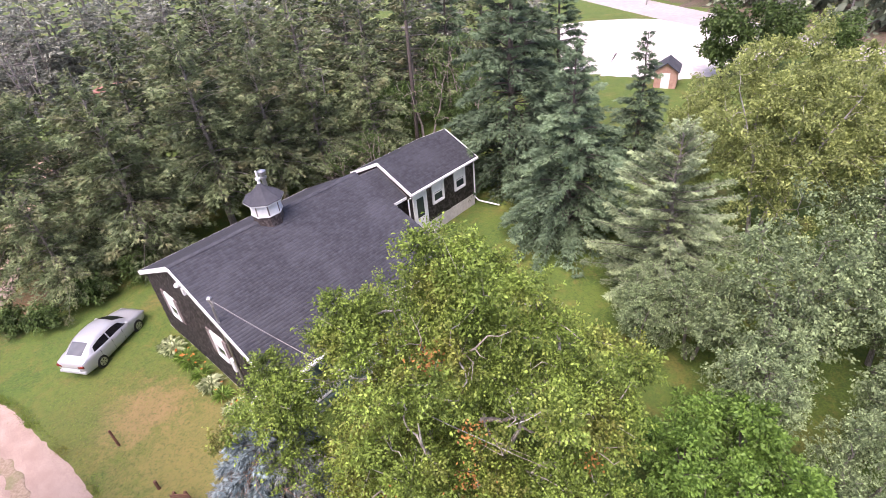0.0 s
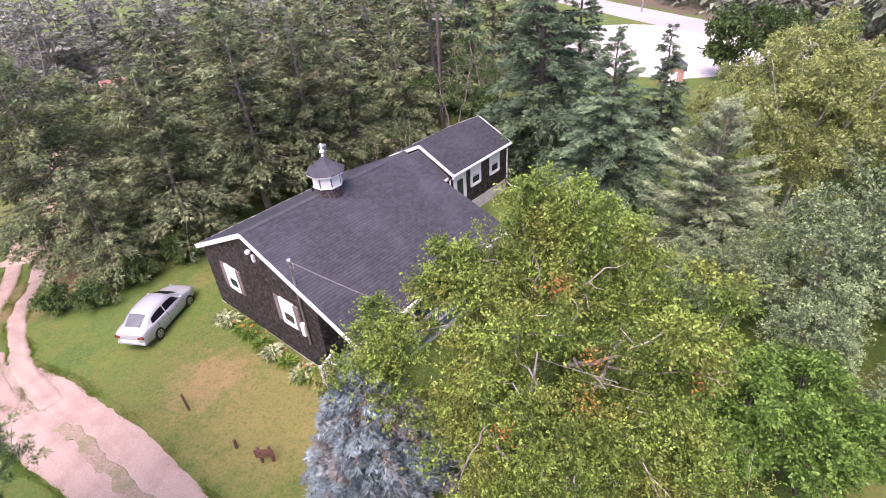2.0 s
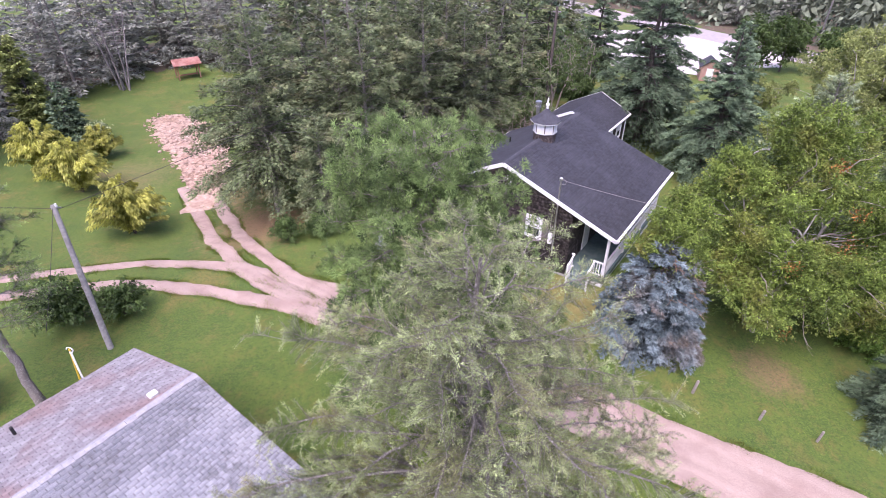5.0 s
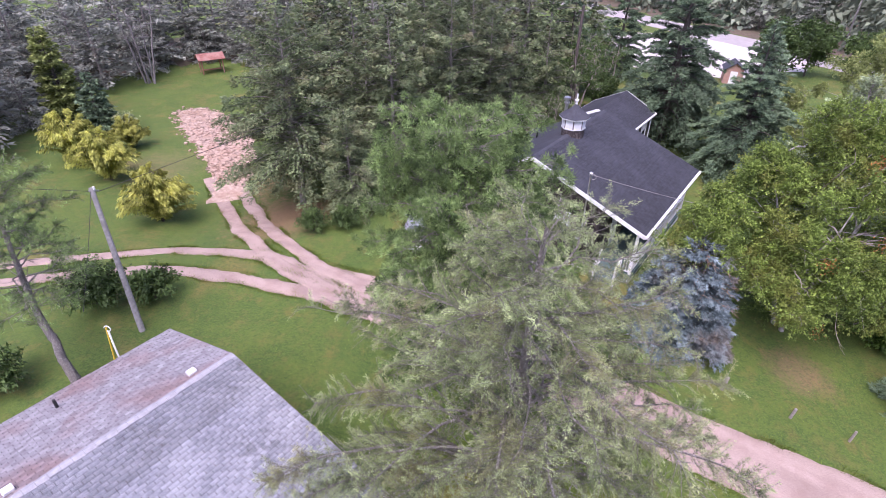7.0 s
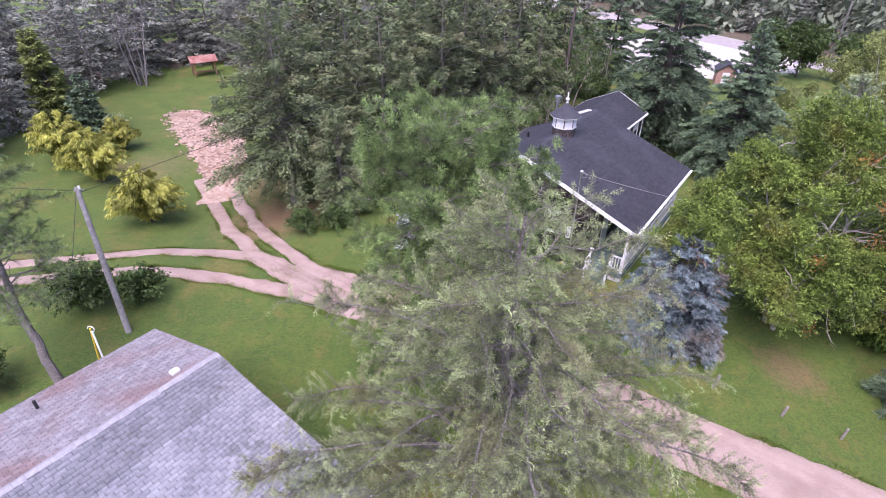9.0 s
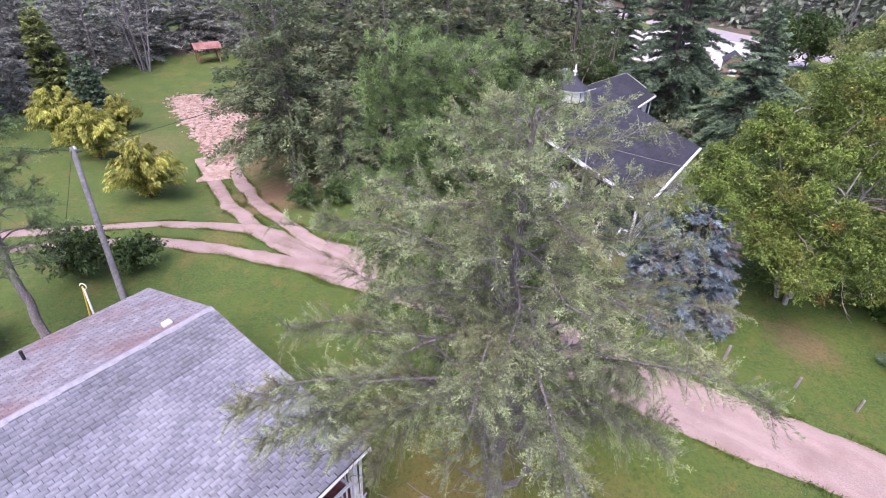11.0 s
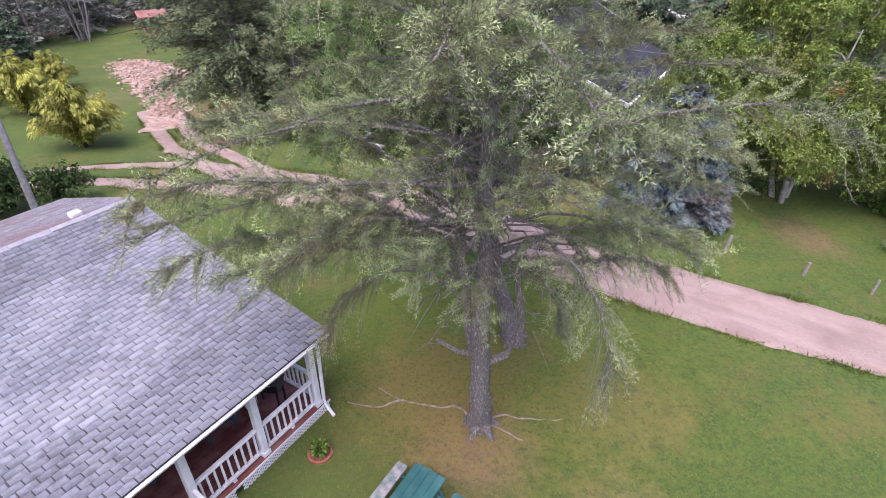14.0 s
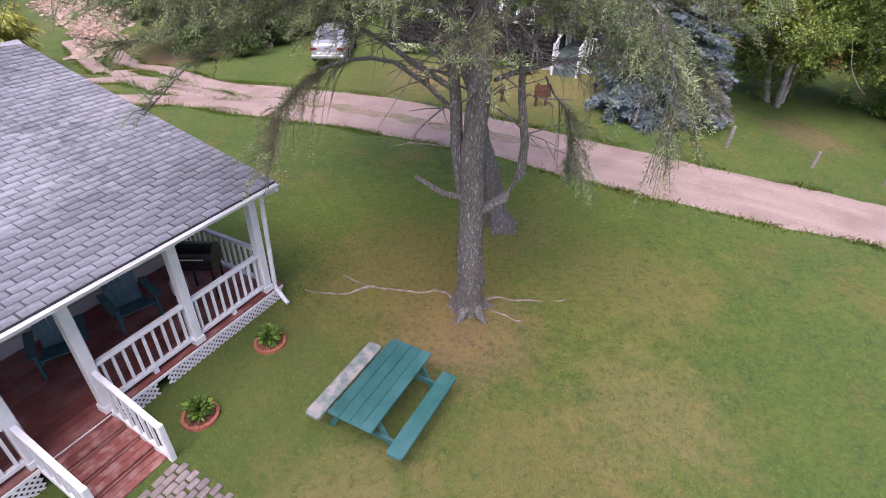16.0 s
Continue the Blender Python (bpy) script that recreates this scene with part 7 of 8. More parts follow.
gold_label = "rounded golden-yellow shrub with arching twigs on the grass"
g1 = shrub("golden_shrub", -35.9, 20.9, 2.5, 4.9, GOLD, gold_label, 151, 0.24, 17000, 0.8, True)
for x, y, s in ((-43.0, 26, 1.0), (-47.6, 28.6, 1.05), (-45.4, 32.5, 0.7)):
    copy_thing(g1, pose(x, y, gz(x, y), 0, 0, x * 9) @ Matrix.Scale(s, 4))
s1 = shrub("lilac_shrub", -33.0, 10.8, 1.9, 2.6, DULLEAF, "dark green leafy shrub beside the wheel track", 152, 0.22, 3600)
copy_thing(s1, pose(-30.6, 11.6, gz(-30.6, 11.6), 0, 0, 80) @ Matrix.Scale(0.75, 4))
copy_thing(s1, pose(-24.6, 19.2, gz(-24.6, 19.2), 0, 0, 130) @ Matrix.Scale(0.62, 4))
copy_thing(s1, pose(-33.5, 5.0, gz(-33.5, 5.0), 0, 0, 10) @ Matrix.Scale(0.8, 4))
for x, y, s in ((-22.6, 19.6, 0.6), (-21.5, 21.8, 0.7), (-20.0, 24.0, 0.7)):
    copy_thing(s1, pose(x, y, gz(x, y), 0, 0, x * 31) @ Matrix.Scale(s, 4))
shrub("flowering_shrub", -48.5, 36.5, 1.3, 2.0, HOSTA, "pale flowering shrub at the edge of the grass", 153, 0.16, 2600)
tree("spruce_tree", conifer_data(133, 5.5, 1.9, 0.03, 22, 9, 0.25, density=1.0, leaf=(0.34, 0.14)), -51, 36.6, BARK_DARK, SPRUCE, "young dark spruce at the edge of the wood", "spruce tree")
tree("cedar_tree", conifer_data(134, 8.5, 1.7, 0.03, 30, 10, -0.1, density=1.2, leaf=(0.4, 0.16), shape=0.5), -57.5, 40.5, BARK_DARK, FARLEAF, "narrow yellow-green cedar at the wood's edge", "cedar tree")

def dead_clump(x, y, label, leans, h, seed):
    """Bare grey trunks from one foot, with thin level side branches."""
    rng = np.random.default_rng(seed)
    bt = thing("dead_tree", pose(x, y, gz(x, y)), label, "dead tree", "bare grey trunks")
    for k, a in enumerate(leans):
        tubes = []
        foot = np.array([0.28 * (k - len(leans) / 2), 0.25 * (k % 2), -0.2])
        top = foot + [a * h, 0.1 * rng.normal() * h, h * rng.uniform(0.85, 1.1)]
        t = np.linspace(0, 1, 8)[:, None]
        line = foot + (top - foot) * t + np.cumsum(rng.normal(0, 0.07, (8, 3)), 0) * [1, 1, 0.2]
        tubes.append(tube_arrays(line, np.linspace(0.13, 0.03, 8), 6))
        for _ in range(16):
            i = rng.integers(2, 8)
            az = rng.uniform(0, 2 * np.pi)
            e = line[i] + np.array([np.cos(az), np.sin(az), rng.uniform(-0.1, 0.35)]) * rng.uniform(0.8, 2.4)
            tubes.append(tube_arrays(np.array([line[i], (line[i] + e) / 2 + rng.normal(0, 0.12, 3), e]), [0.035, 0.025, 0.008], 4))
        linked("trunk", joined("trunk", tubes), GREYWOOD, bt)


dead_clump(-56.5, 53.5, "clump of bare pale grey trunks at the wood's edge", (-0.22, -0.06, 0.0, 0.05, 0.1), 9.0, 171)
dead_clump(-60.5, 45.5, "thin bare grey trunks leaning among young trees", (-0.3, -0.12, -0.05), 6.0, 172)
dead_clump(-13.0, 37.5, "bare grey trunks standing among the pines", (-0.08, 0.06), 7.0, 173)
snag = crown_data(161, 7.5, 2.6, 0.2, 46, 26, 0.14, stems=3, limb=0.016)
sn = tree("bare_tree", snag, -6.5, 40.5, DEADWOOD, DULLEAF, "half-dead tree with bare grey branches behind the house", "bare tree", group="bare trees")
for x, y, s in ((-3.6, 44.5, 1.0), (-9.0, 35.2, 0.6), (-10.8, 33.0, 0.5), (-6.0, 46.5, 1.1)):
    copy_thing(sn, pose(x, y, gz(x, y), 0, 0, x * 50) @ Matrix.Scale(s, 4))


# ---- the car ----
def car():
    # front of the car along +y
    c = thing("car", pose(-17.75, 18.45, gz(-17.6, 18.4), 0, 0, -1) @ Matrix.Diagonal((0.93, 0.9, 0.97, 1)), "silver four-door saloon car parked on the grass", "car")
    # stations along the body: y, half width at sill, half width at belt, sill z, belt z
    st = [(-2.3, 0.62, 0.66, 0.36, 0.82), (-2.22, 0.76, 0.78, 0.28, 0.96), (-1.7, 0.85, 0.86, 0.24, 1.02), (-0.9, 0.87, 0.88, 0.2, 1.0), (0.3, 0.87, 0.88, 0.2, 0.97),
          (1.0, 0.86, 0.87, 0.2, 0.94), (1.6, 0.84, 0.84, 0.24, 0.84), (2.05, 0.76, 0.76, 0.26, 0.74), (2.28, 0.58, 0.6, 0.32, 0.62)]
    bm = bmesh.new()
    rings = []
    for y, a, b, z0, z1 in st:
        zm = (z0 + z1) / 2
        rings.append([bm.verts.new(p) for p in ((-a * 0.9, y, z0), (-a, y, z0 + 0.08), (-b * 1.015, y, zm + 0.06), (-b * 0.97, y, z1 - 0.06), (-b * 0.86, y, z1), (0, y, z1 + 0.035), (b * 0.86, y, z1), (b * 0.97, y, z1 - 0.06), (b * 1.015, y, zm + 0.06), (a, y, z0 + 0.08), (a * 0.9, y, z0))])
    for p, q in zip(rings, rings[1:]):
        for i in range(len(p)):
            j = (i + 1) % len(p)
            bm.faces.new((p[i], p[j], q[j], q[i]))
    bm.faces.new(rings[0][::-1])
    bm.faces.new(rings[-1])
    bmesh.ops.subdivide_edges(bm, edges=bm.edges[:], cuts=1, use_grid_fill=True, smooth=0.3)
    part("body", bm, CAR_PAINT, c, "silver painted body", True)
    # cabin shell, its window panes lying on it
    cab = [(-1.98, 0.56, 0.98), (-1.65, 0.57, 1.17), (-1.28, 0.57, 1.35), (-0.9, 0.575, 1.44), (-0.45, 0.58, 1.475), (0.05, 0.575, 1.465), (0.42, 0.56, 1.4), (0.85, 0.6, 1.18), (1.25, 0.64, 0.96)]

    def ring_at(y):
        w = np.interp(y, [r[0] for r in cab], [r[1] for r in cab])
        z = np.interp(y, [r[0] for r in cab], [r[2] for r in cab])
        edge = max(z - 0.1, 0.93)
        return [(-0.8, y, 0.92), (-w - 0.09, y, edge), (-w * 0.8, y, z), (0, y, z + 0.03), (w * 0.8, y, z), (w + 0.09, y, edge), (0.8, y, 0.92)]

    bm = bmesh.new()
    rings = [[bm.verts.new(p) for p in ring_at(y)] for y in np.linspace(-1.98, 1.25, 28)]
    for p, q in zip(rings, rings[1:]):
        for i in range(6):
            bm.faces.new((p[i], p[i + 1], q[i + 1], q[i]))
    bmesh.ops.recalc_face_normals(bm, faces=bm.faces[:])
    part("cabin", bm, CAR_PAINT, c, "silver roof and pillars", True)

    def pane(name, rows, mat, label):
        bm = bmesh.new()
        grid = [[bm.verts.new(p) for p in row] for row in rows]
        for p, q in zip(grid, grid[1:]):
            for i in range(len(p) - 1):
                bm.faces.new((p[i], p[i + 1], q[i + 1], q[i]))
        bmesh.ops.recalc_face_normals(bm, faces=bm.faces[:])
        part(name, bm, mat, c, label, True)

    def across(y, k, up):
        r = ring_at(y)
        return [(r[2][0] * k, y, r[2][2] + up), (0, y, r[3][2] + up), (r[4][0] * k, y, r[4][2] + up)]

    pane("windscreen", [across(y, 1.0, 0.014) for y in np.linspace(0.5, 1.16, 6)], CAR_GLASS, "dark windscreen")
    pane("rear_window", [across(y, 0.98, 0.014) for y in np.linspace(-1.86, -1.24, 6)], REAR_GLASS, "rear window with the sky's reflection painted pale grey")
    for s in (-1, 1):
        for y0, y1, lead in ((-1.3, -0.42, -0.12), (-0.34, 0.5, 0.36)):
            rows = []
            for u in np.linspace(0, 1, 7):
                col = []
                for v in (0.12, 0.5, 0.9):
                    y = y0 + (y1 - y0) * u + lead * (1 - v) * (u if lead > 0 else 1 - u)
                    r = ring_at(y)
                    col.append((s * (0.8 + (r[5][0] - 0.8) * v + 0.012), y, 0.92 + (r[5][2] - 0.92) * v))
                rows.append(col)
            pane("side_window", rows, CAR_GLASS, "dark side window")
        part("mirror", boxbm(s * 0.95 - 0.09, s * 0.95 + 0.09, 0.72, 0.86, 0.95, 1.08, bevel=0.03), CAR_PAINT, c, "silver door mirror")
        for y in (0.0, -0.95):
            part("door_handle", boxbm(s * 0.885 - 0.015, s * 0.885 + 0.015, y - 0.1, y + 0.08, 0.8, 0.83), CAR_PAINT, c)
        for y in (0.38, -0.35, -1.15):
            part("door_seam", boxbm(s * 0.875 - 0.012, s * 0.875 + 0.012, y - 0.006, y + 0.006, 0.3, 0.9), DARK_IN, c)
        part("headlight", boxbm(s * 0.6 - 0.16, s * 0.6 + 0.16, 2.0, 2.22, 0.58, 0.7, bevel=0.03), STEEL, c, "clear headlight")
        part("tail_light", boxbm(s * 0.62 - 0.17, s * 0.62 + 0.15, -2.31, -2.2, 0.68, 0.84, bevel=0.03), RED_LENS, c, "red tail light")
        for y in (1.38, -1.32):
            w = new("wheel")
            w.parent = c
            w.matrix_local = Matrix.Translation((s * 0.8, y, 0.32)) @ pose(0, 0, 0, 0, 90, 0)
            bm = bmesh.new()
            lathe(bm, [(0.2, -0.1), (0.31, -0.1), (0.325, -0.06), (0.325, 0.06), (0.31, 0.1), (0.2, 0.1)], 24)
            part("tyre", bm, TYRE, w)
            bm = bmesh.new()
            for z in (-0.105, 0.105):
                lathe(bm, [(0.21, z - 0.01), (0.21, z + 0.01)], 20)
                lathe(bm, [(0.05, z - 0.02), (0.05, z + 0.02)], 10)
            part("rim", bm, STEEL, w, "silver alloy rim")
            for k in range(5):
                sp = bmesh.new()
                for z in (0.118 * s,):
                    box(sp, 0.06, 0.18, 0.03, 0.07, z - 0.004, z + 0.004, pose(0, 0, 0, 0, 0, 72 * k))
                part("rim_gap", sp, DARK_IN, w)
    part("rear_window_rim", boxbm(-0.5, 0.5, -2.33, -2.3, 0.5, 0.62), WHITE, c, "pale plate on the boot")
    part("bumper", boxbm(-0.78, 0.78, -2.34, -2.2, 0.34, 0.5, bevel=0.04), CAR_PAINT, c)


car()


# ---- the picnic table ----
def picnic_table():
    x0, y0 = -14.04, -2.38
    t = thing("picnic_table", pose(x0, y0, gz(x0, y0), 0, 0, -29.3), "teal painted wooden picnic table with one peeled grey bench", "picnic table")
    for k in range(4):
        x = -0.37 + k * 0.187
        part("tabletop_plank", boxbm(x, x + 0.184, -0.87, 0.87, 0.72, 0.76, bevel=0.008), TEAL, t)
    for s, mt, lab in ((-1, TEAL_PEEL, "bench plank with peeling teal paint"), (1, TEAL, "teal bench plank")):
        bm = bmesh.new()
        n = 6
        ring = [(s * 0.72 + 0.13 * cx, y * 0.94) for cx, y in [(-1, -0.86), (-0.8, -0.92), (0.8, -0.92), (1, -0.86), (1, 0.86), (0.8, 0.92), (-0.8, 0.92), (-1, 0.86)]]
        slab(bm, [(x, y, 0.46) for x, y in ring], 0.045)
        part("bench", bm, mt, t, lab)
    for y in (-0.62, 0.62):
        part("bench_support", boxbm(-0.78, 0.78, y - 0.02, y + 0.02, 0.34, 0.42), TEAL, t)
        part("top_support", boxbm(-0.36, 0.36, y - 0.02, y + 0.02, 0.64, 0.72), TEAL, t)
        for s in (-1, 1):
            part("leg", beambm((s * 0.25, y + 0.04, 0.7), (s * 0.62, y + 0.04, -0.02), 0.04, 0.09), TEAL, t)
    for s in (-1, 1):
        part("brace", beambm((0, s * 0.1, 0.7), (0, s * 0.62, 0.38), 0.09, 0.04), TEAL, t)


picnic_table()


# ---- planted rings, roots and posts on the lawn ----
def planted_ring(x, y, seed):
    rng = np.random.default_rng(seed)
    z = gz(x, y)
    p = thing("flower_bed_ring", pose(x, y, z), "small leafy plant in a round terracotta-coloured bed edging", "flower bed", "planted rings")
    bm = bmesh.new()
    n = 20
    for i in range(n):
        a0, a1 = 2 * math.pi * i / n, 2 * math.pi * (i + 0.9) / n
        prism(bm, [(r * math.cos(a), r * math.sin(a), -0.02) for r, a in ((0.24, a0), (0.29, a0), (0.29, a1), (0.24, a1))], (0, 0, 0.08))
    part("edging", bm, TERRACOTTA, p)
    bm = bmesh.new()
    lathe(bm, [(0.25, -0.02), (0.25, 0.03), (0.1, 0.05)], 16)
    part("mulch", bm, MULCH, p)
    m = 260
    u = rng.normal(size=(m, 3))
    u /= np.linalg.norm(u, axis=1)[:, None]
    q = u * rng.uniform(0.05, 0.17, m)[:, None] * [1, 1, 0.8] + [0, 0, 0.2]
    V, F = sprays(q, u + [0, 0, 0.5], rng.uniform(0.08, 0.15, m), 0.05, rng)
    linked("plant", np_mesh("plant", V, F), LILY, p, "bright green leafy plant")


planted_ring(-16.25, -0.78, 1)
planted_ring(-16.95, -2.4, 2)

ROOTS = (((-12.7, 0.35), (-13.1, 0.75), (-13.56, 0.7), (-14.22, 0.82), (-14.76, 1.0), (-15.2, 1.3)), ((-14.5, 0.92), (-14.85, 0.75), (-15.2, 0.64), (-15.9, 0.76)),
         ((-12.4, 0.35), (-12.0, 0.5), (-11.4, 0.44), (-10.5, 0.42)), ((-12.4, 0.15), (-12.1, 0.15), (-11.8, -0.06), (-11.5, -0.26)))
for k, pts in enumerate(ROOTS):
    line = smooth_line(pts, 0.15)
    rng = np.random.default_rng(60 + k)
    h = 0.018 * np.sin(np.linspace(0, 14, len(line))) + rng.normal(0, 0.004, len(line))
    v, f = tube_arrays(np.c_[line + rng.normal(0, 0.015, line.shape), ground(line[:, 0], line[:, 1]) + h], np.linspace(0.034, 0.016, len(line)), 7)
    tagged(linked("tree_root", np_mesh("tree_root", v, f, True), ROOT), "bleached surface root in the grass", "tree root", "surface roots")


def stake(x, y, h, r, tilt, name="fence_post", mat=POSTWOOD, label="short weathered grey wooden post beside the lane"):
    p = bmesh.new()
    lathe(p, [(r * 1.05, -0.2), (r, h * 0.6), (r * 0.92, h), (r * 0.5, h + 0.015)], 9)
    ob = part(name, p, mat)
    ob.matrix_world = pose(x, y, gz(x, y), tilt[0], tilt[1], 0)
    return tagged(ob, label, "post", "lane posts")


stake(-3.4, 8.3, 0.75, 0.065, (2, 4))
stake(-1.0, 7.3, 0.55, 0.06, (1, 5))
stake(1.0, 6.6, 0.6, 0.05, (0, 4))
stake(-6.1, 9.75, 0.6, 0.06, (0, 5))
dark_post = "dark rusty-brown post standing in the dry grass"
stake(-13.3, 13.5, 0.85, 0.05, (-3, -6), mat=RUSTY, label=dark_post)
stake(-10.5, 12.1, 0.5, 0.06, (2, 4), mat=RUSTY, label=dark_post)
stake(-25.4, 20.0, 0.9, 0.06, (2, 3), mat=RUSTY, label=dark_post)


def board_sign():
    """The low brown board on two short posts by the lane."""
    x, y = -9.05, 11.7
    b = thing("sign_board", pose(x, y, gz(x, y), 3, 0, 12), "low weathered brown wooden board on two short posts", "sign")
    for u in (-0.2, 0.2):
        part("post", boxbm(u - 0.045, u + 0.045, -0.03, 0.05, -0.15, 0.88, bevel=0.008), RUSTY, b)
    for k in range(3):
        part("board", boxbm(-0.34, 0.34, -0.065, -0.033, 0.36 + 0.16 * k, 0.505 + 0.16 * k, bevel=0.006), RUSTY, b)


board_sign()


# ---- planting along the house front ----
def tuft(name, u, out, r, h, leaves, label, seed, n=240, wide=0.05):
    w = HM @ Vector((u, -out, 0))
    rng = np.random.default_rng(seed)
    az = rng.uniform(0, 2 * np.pi, n)
    rad = r * rng.uniform(0.05, 0.6, n)
    p = np.c_[np.cos(az) * rad, np.sin(az) * rad, np.full(n, 0.0) + rng.uniform(0, h * 0.3, n)]
    d = np.c_[np.cos(az), np.sin(az), rng.uniform(0.5, 1.8, n)]
    V, F = sprays(p, d, h * rng.uniform(0.7, 1.3, n), wide, rng, 0.45, 0.2)
    ob = linked(name, np_mesh(name, V, F), leaves)
    ob.matrix_world = pose(w.x, w.y, gz(w.x, w.y))
    return tagged(ob, label, "plant", "front border plants", "stuff" if n > 500 else "")


hosta, lily = "variegated pale green hosta clump by the house wall", "green daylily clump with strap leaves by the house wall"
for k, u in enumerate((-2.9, -2.45, 1.0, 3.0)):
    tuft("hosta", u, 0.75, 0.55, 0.45, HOSTA, hosta, 200 + k, 260, 0.12)
for k, u in enumerate((-1.5, -0.9, 0.1, 1.9, 3.3)):
    clump = tuft("daylily", u, 0.7, 0.45, 0.5, LILY, lily, 220 + k, 220, 0.04)
    rng_b = np.random.default_rng(240 + k)
    for _ in range((6, 8, 3, 2, 5)[k]):
        at = np.array([rng_b.uniform(-0.35, 0.35), rng_b.uniform(-0.25, 0.3), rng_b.uniform(0.45, 0.68)])
        az = np.arange(6) * np.pi / 3
        V, F = sprays(np.tile(at, (6, 1)), np.c_[np.cos(az), np.sin(az), np.full(6, 0.7)], np.full(6, 0.075), 0.035, rng_b, 0.3)
        linked("blossom", np_mesh("blossom", V, F), PETAL, clump, "orange daylily blossom")


def back_pole():
    """The tall bare pole behind the house."""
    x, y = -7.2, 40.0
    p = thing("utility_pole", pose(x, y, gz(x, y), 0, 0.6, 0), "tall brown wooden utility pole behind the house", "utility pole")
    part("pole", tubebm([(0, 0, -0.4), (0, 0, 5.0), (0, 0, 9.6)], [0.15, 0.13, 0.11], 10), BARK_DARK, p)
    part("crossbar", beambm((-0.35, 0, 9.2), (0.35, 0, 9.2), 0.08, 0.1), POLEWOOD, p)


back_pole()


# ---- utility pole, wires ----
def utility_pole():
    p = thing("utility_pole", pose(-29.8, 9.1, gz(-29.8, 9.1)), "leaning grey wooden utility pole with service wires", "utility pole")
    top = Vector((-31.6 + 29.8, 11.3 - 9.1, 6.5))
    part("pole", tubebm([(0, 0, -0.4), tuple(top * 0.5), tuple(top)], [0.15, 0.13, 0.11], 10), POLEWOOD, p)
    bm = bmesh.new()
    lathe(bm, [(0.05, 0), (0.07, 0.05), (0.04, 0.12), (0.06, 0.16)], 10, Matrix.Translation(top + Vector((0.12, 0.0, -0.12))))
    part("insulator", bm, WHITE, p)
    part("crossbar", beambm(tuple(top + Vector((-0.2, 0, -0.2))), tuple(top + Vector((0.25, 0.1, -0.18))), 0.05, 0.05), STEEL, p)
    part("service_wire", tubebm([tuple(top)] + [tuple(top + Vector((0.32 * k, -0.9 * k, -0.78 * k + 0.02 * k * k))) for k in range(1, 6)], 0.014, 5), CABLE, p)
    part("line_wire", tubebm([tuple(top + Vector((-6 * k, -1.0 * k, 0.4 * k - 0.2))) for k in range(0, 8)], 0.014, 5), CABLE, p)
    part("line_wire", tubebm([tuple(top + Vector((3.5 * k, 6.0 * k, -0.3 + 0.25 * k))) for k in range(0, 8)], 0.014, 5), CABLE, p)
    part("guy_guard", tubebm([(1.1, -3.1, 1.2), (1.35, -3.1, 3.1)], 0.035), YELLOW, p, "yellow plastic guy guard")


utility_pole()


def mast():
    """The service mast at the back eave of the cottage."""
    m = thing("service_mast", pose(-27.72, 5.3, 1.5), "bent white service mast at the cottage eave", "service mast")
    part("pipe", tubebm([(0, 0, -1.2), (0, 0, 0.1), (-0.1, 0.1, 0.9), (-0.3, 0.32, 1.55)], 0.035), WHITE, m)
    part("loop", tubebm([(-0.3 + 0.13 * math.cos(a), 0.32, 1.66 + 0.13 * math.sin(a)) for a in np.linspace(-2, 3, 10)], 0.022, 5), WHITE, m, "loop of white service cable")


mast()


# ---- far things ----
def far_shed():
    s = thing("shed", pose(12.8, 56.0, gz(12.8, 56), 0, 0, -14) @ Matrix.Scale(0.75, 4), "small salmon-coloured shed with a dark roof by the gravel yard", "shed")
    bm = bmesh.new()
    prism(bm, [(-1.3, 0, 0), (1.3, 0, 0), (1.3, 0, 2.1), (0, 0, 3.0), (-1.3, 0, 2.1)], (0, 3.2, 0))
    part("wall", bm, BRICK_RED, s)
    for x in (-1.55, 1.55):
        r = bmesh.new()
        slab(r, [(0, -0.3, 3.2), (x, -0.3, 2.1), (x, 3.5, 2.1), (0, 3.5, 3.2)], 0.1)
        part("roof", r, DARK_ROOF, s)
    part("door", boxbm(-0.5, 0.5, -0.04, 0.0, 0, 1.9), WHITE, s, "white shed door")


far_shed()


def red_shelter():
    s = thing("garden_shelter", pose(-51.5, 59.5, gz(-51.5, 59.5), 0, 0, 40), "low shelter with a faded red board roof at the wood's edge", "shelter")
    for x in (-1.3, 1.3):
        for y in (-0.8, 0.8):
            part("post", boxbm(x - 0.06, x + 0.06, y - 0.06, y + 0.06, 0, 1.9), RED_ROOF, s)
    for y in (-1.1, 1.1):
        r = bmesh.new()
        slab(r, [(-1.7, 0, 2.5), (1.7, 0, 2.5), (1.7, y, 1.85), (-1.7, y, 1.85)], 0.06)
        part("roof", r, RED_ROOF, s)
    part("seat", boxbm(-1.2, 1.2, -0.2, 0.25, 0.4, 0.46), RED_ROOF, s)


red_shelter()


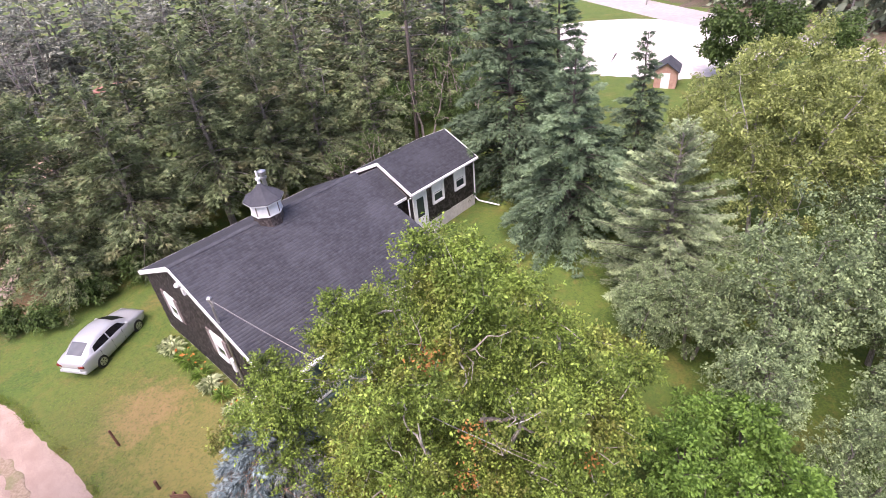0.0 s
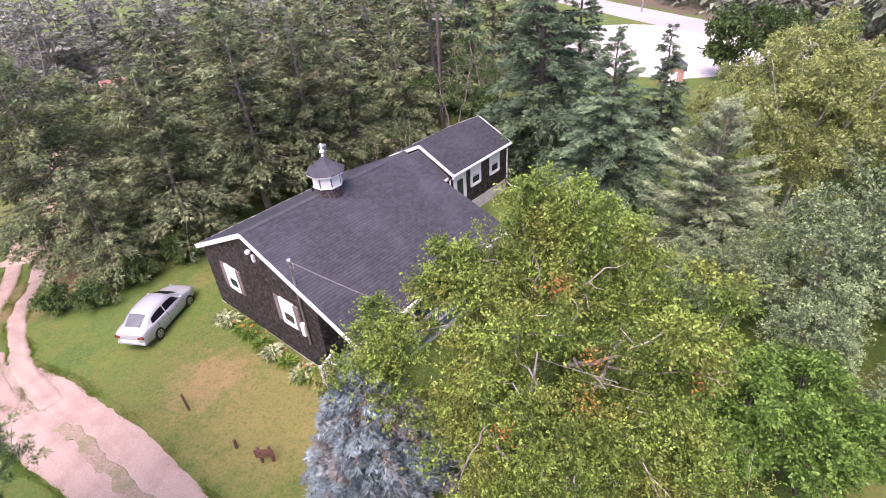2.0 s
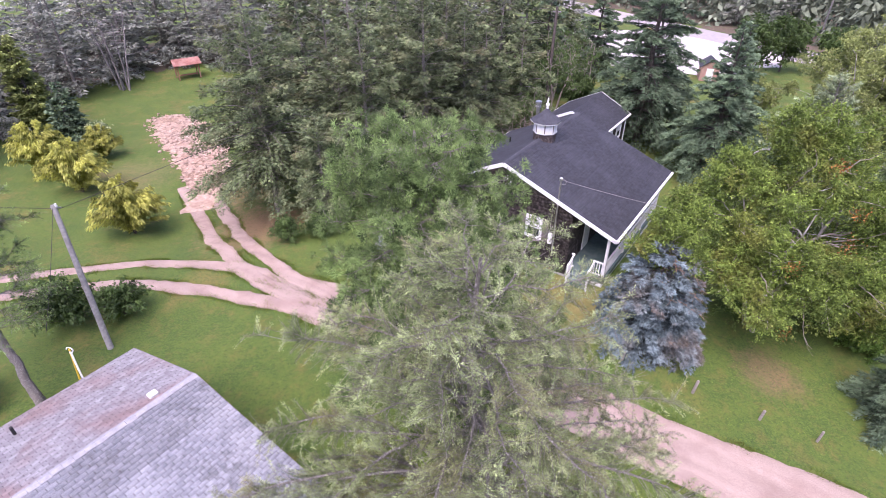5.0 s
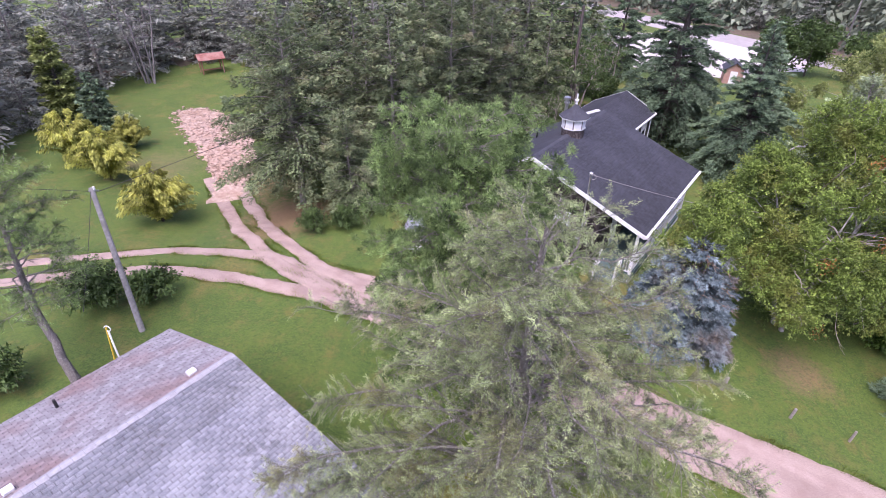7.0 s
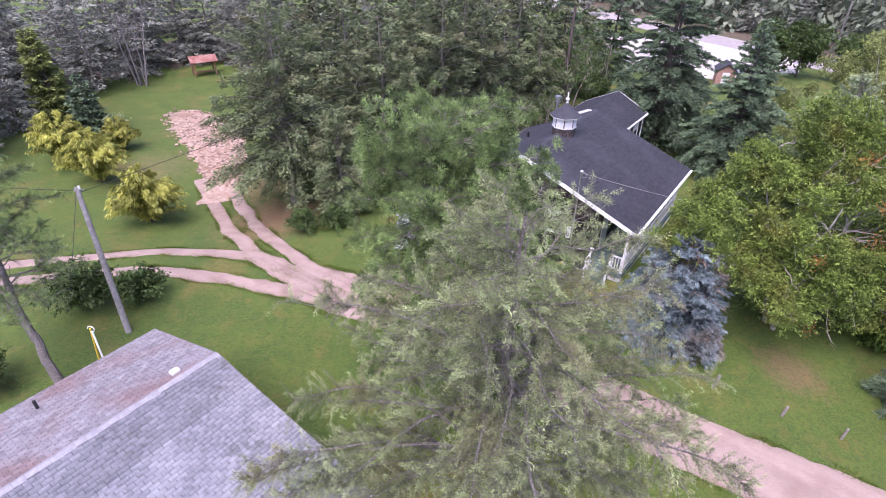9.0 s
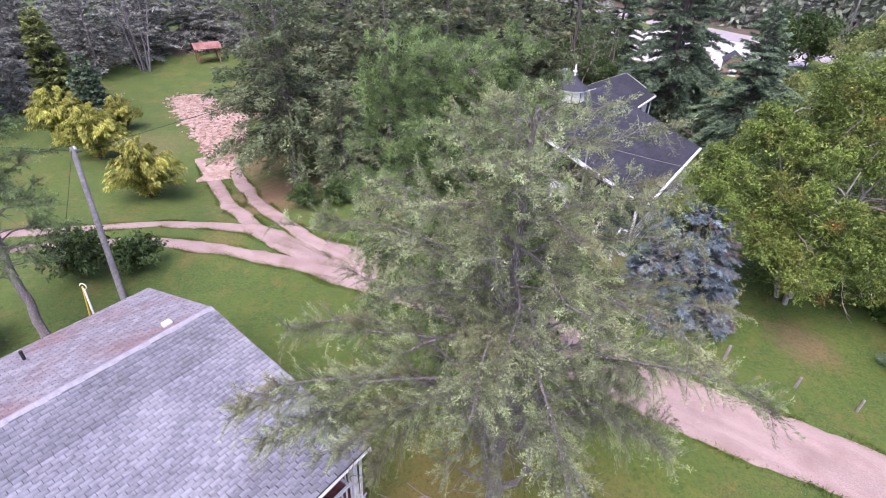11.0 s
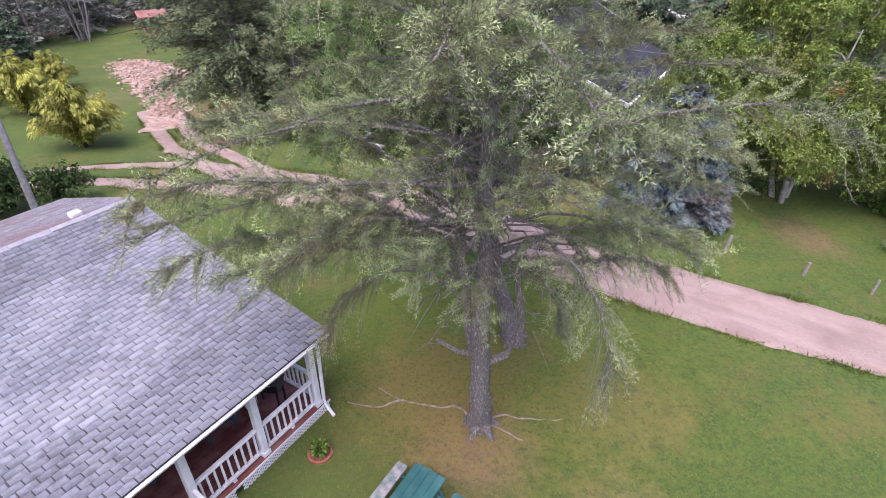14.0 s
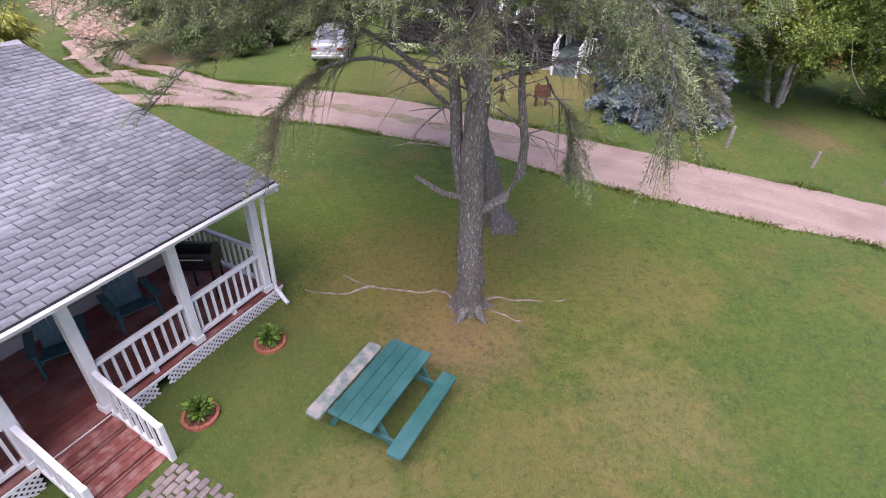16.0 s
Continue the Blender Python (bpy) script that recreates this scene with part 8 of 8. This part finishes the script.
def far_pole(x, y, h):
    p = thing("utility_pole", pose(x, y, gz(x, y)), "pale utility pole beside the highway", "utility pole", "highway poles")
    part("pole", tubebm([(0, 0, -0.3), (0, 0, h)], [0.13, 0.1], 8), POLEWOOD, p)
    part("crossarm", boxbm(-1.0, 1.0, -0.05, 0.05, h - 0.6, h - 0.48), POLEWOOD, p)
    return p


far_pole(37.5, 81, 8)
far_pole(16, 98, 9)
for dx in (-0.9, 0.0, 0.9):
    w = tubebm([(16 + dx, 98, 8.6), (26 + dx, 90, 7.6), (37.5 + dx, 81, 7.6), (48 + dx, 60, 7.2), (60 + dx, 38, 7.6)], 0.02, 5)
    tagged(part("power_line", w, CABLE), "black power line strung between highway poles", "power line", "power lines")


def brush_pile():
    rng = np.random.default_rng(77)
    tubes = []
    for _ in range(130):
        a = rng.uniform(0, 2 * np.pi)
        p = np.array([rng.normal(0, 1.6), rng.normal(0, 1.0), rng.uniform(0.1, 1.1)])
        d = np.array([np.cos(a), np.sin(a), rng.normal(0, 0.35)]) * rng.uniform(0.8, 2.0)
        tubes.append(tube_arrays(np.array([p, p + d * 0.5 + rng.normal(0, 0.12, 3), p + d]), [0.03, 0.02, 0.008], 4))
    ob = linked("brush_pile", joined("brush_pile", tubes), DEADWOOD)
    ob.matrix_world = pose(-10.0, 34.4, gz(-10, 34.4))
    tagged(ob, "pile of bleached dead branches behind the house", "brush pile", kind="stuff")


brush_pile()


def lumber():
    s = thing("lumber_stack", HM @ pose(-4.6, 15.3, gz(-8.2, 33.3), 0, 0, 8), "stack of pale boards beside the back wing", "lumber stack")
    rng = random.Random(4)
    for k in range(12):
        x, z = -0.5 + (k % 4) * 0.28, 1.4 + (k // 4) * 0.12
        part("board", boxbm(x, x + 0.22, -1.3, 1.3, z, z + 0.05, pose(0, 0, 0, 0, 0, rng.uniform(-6, 6))), POSTWOOD, s)
    part("trestle", boxbm(-0.6, 0.7, -0.8, -0.7, 0, 1.4), POSTWOOD, s)
    part("trestle", boxbm(-0.6, 0.7, 0.7, 0.8, 0, 1.4), POSTWOOD, s)


lumber()
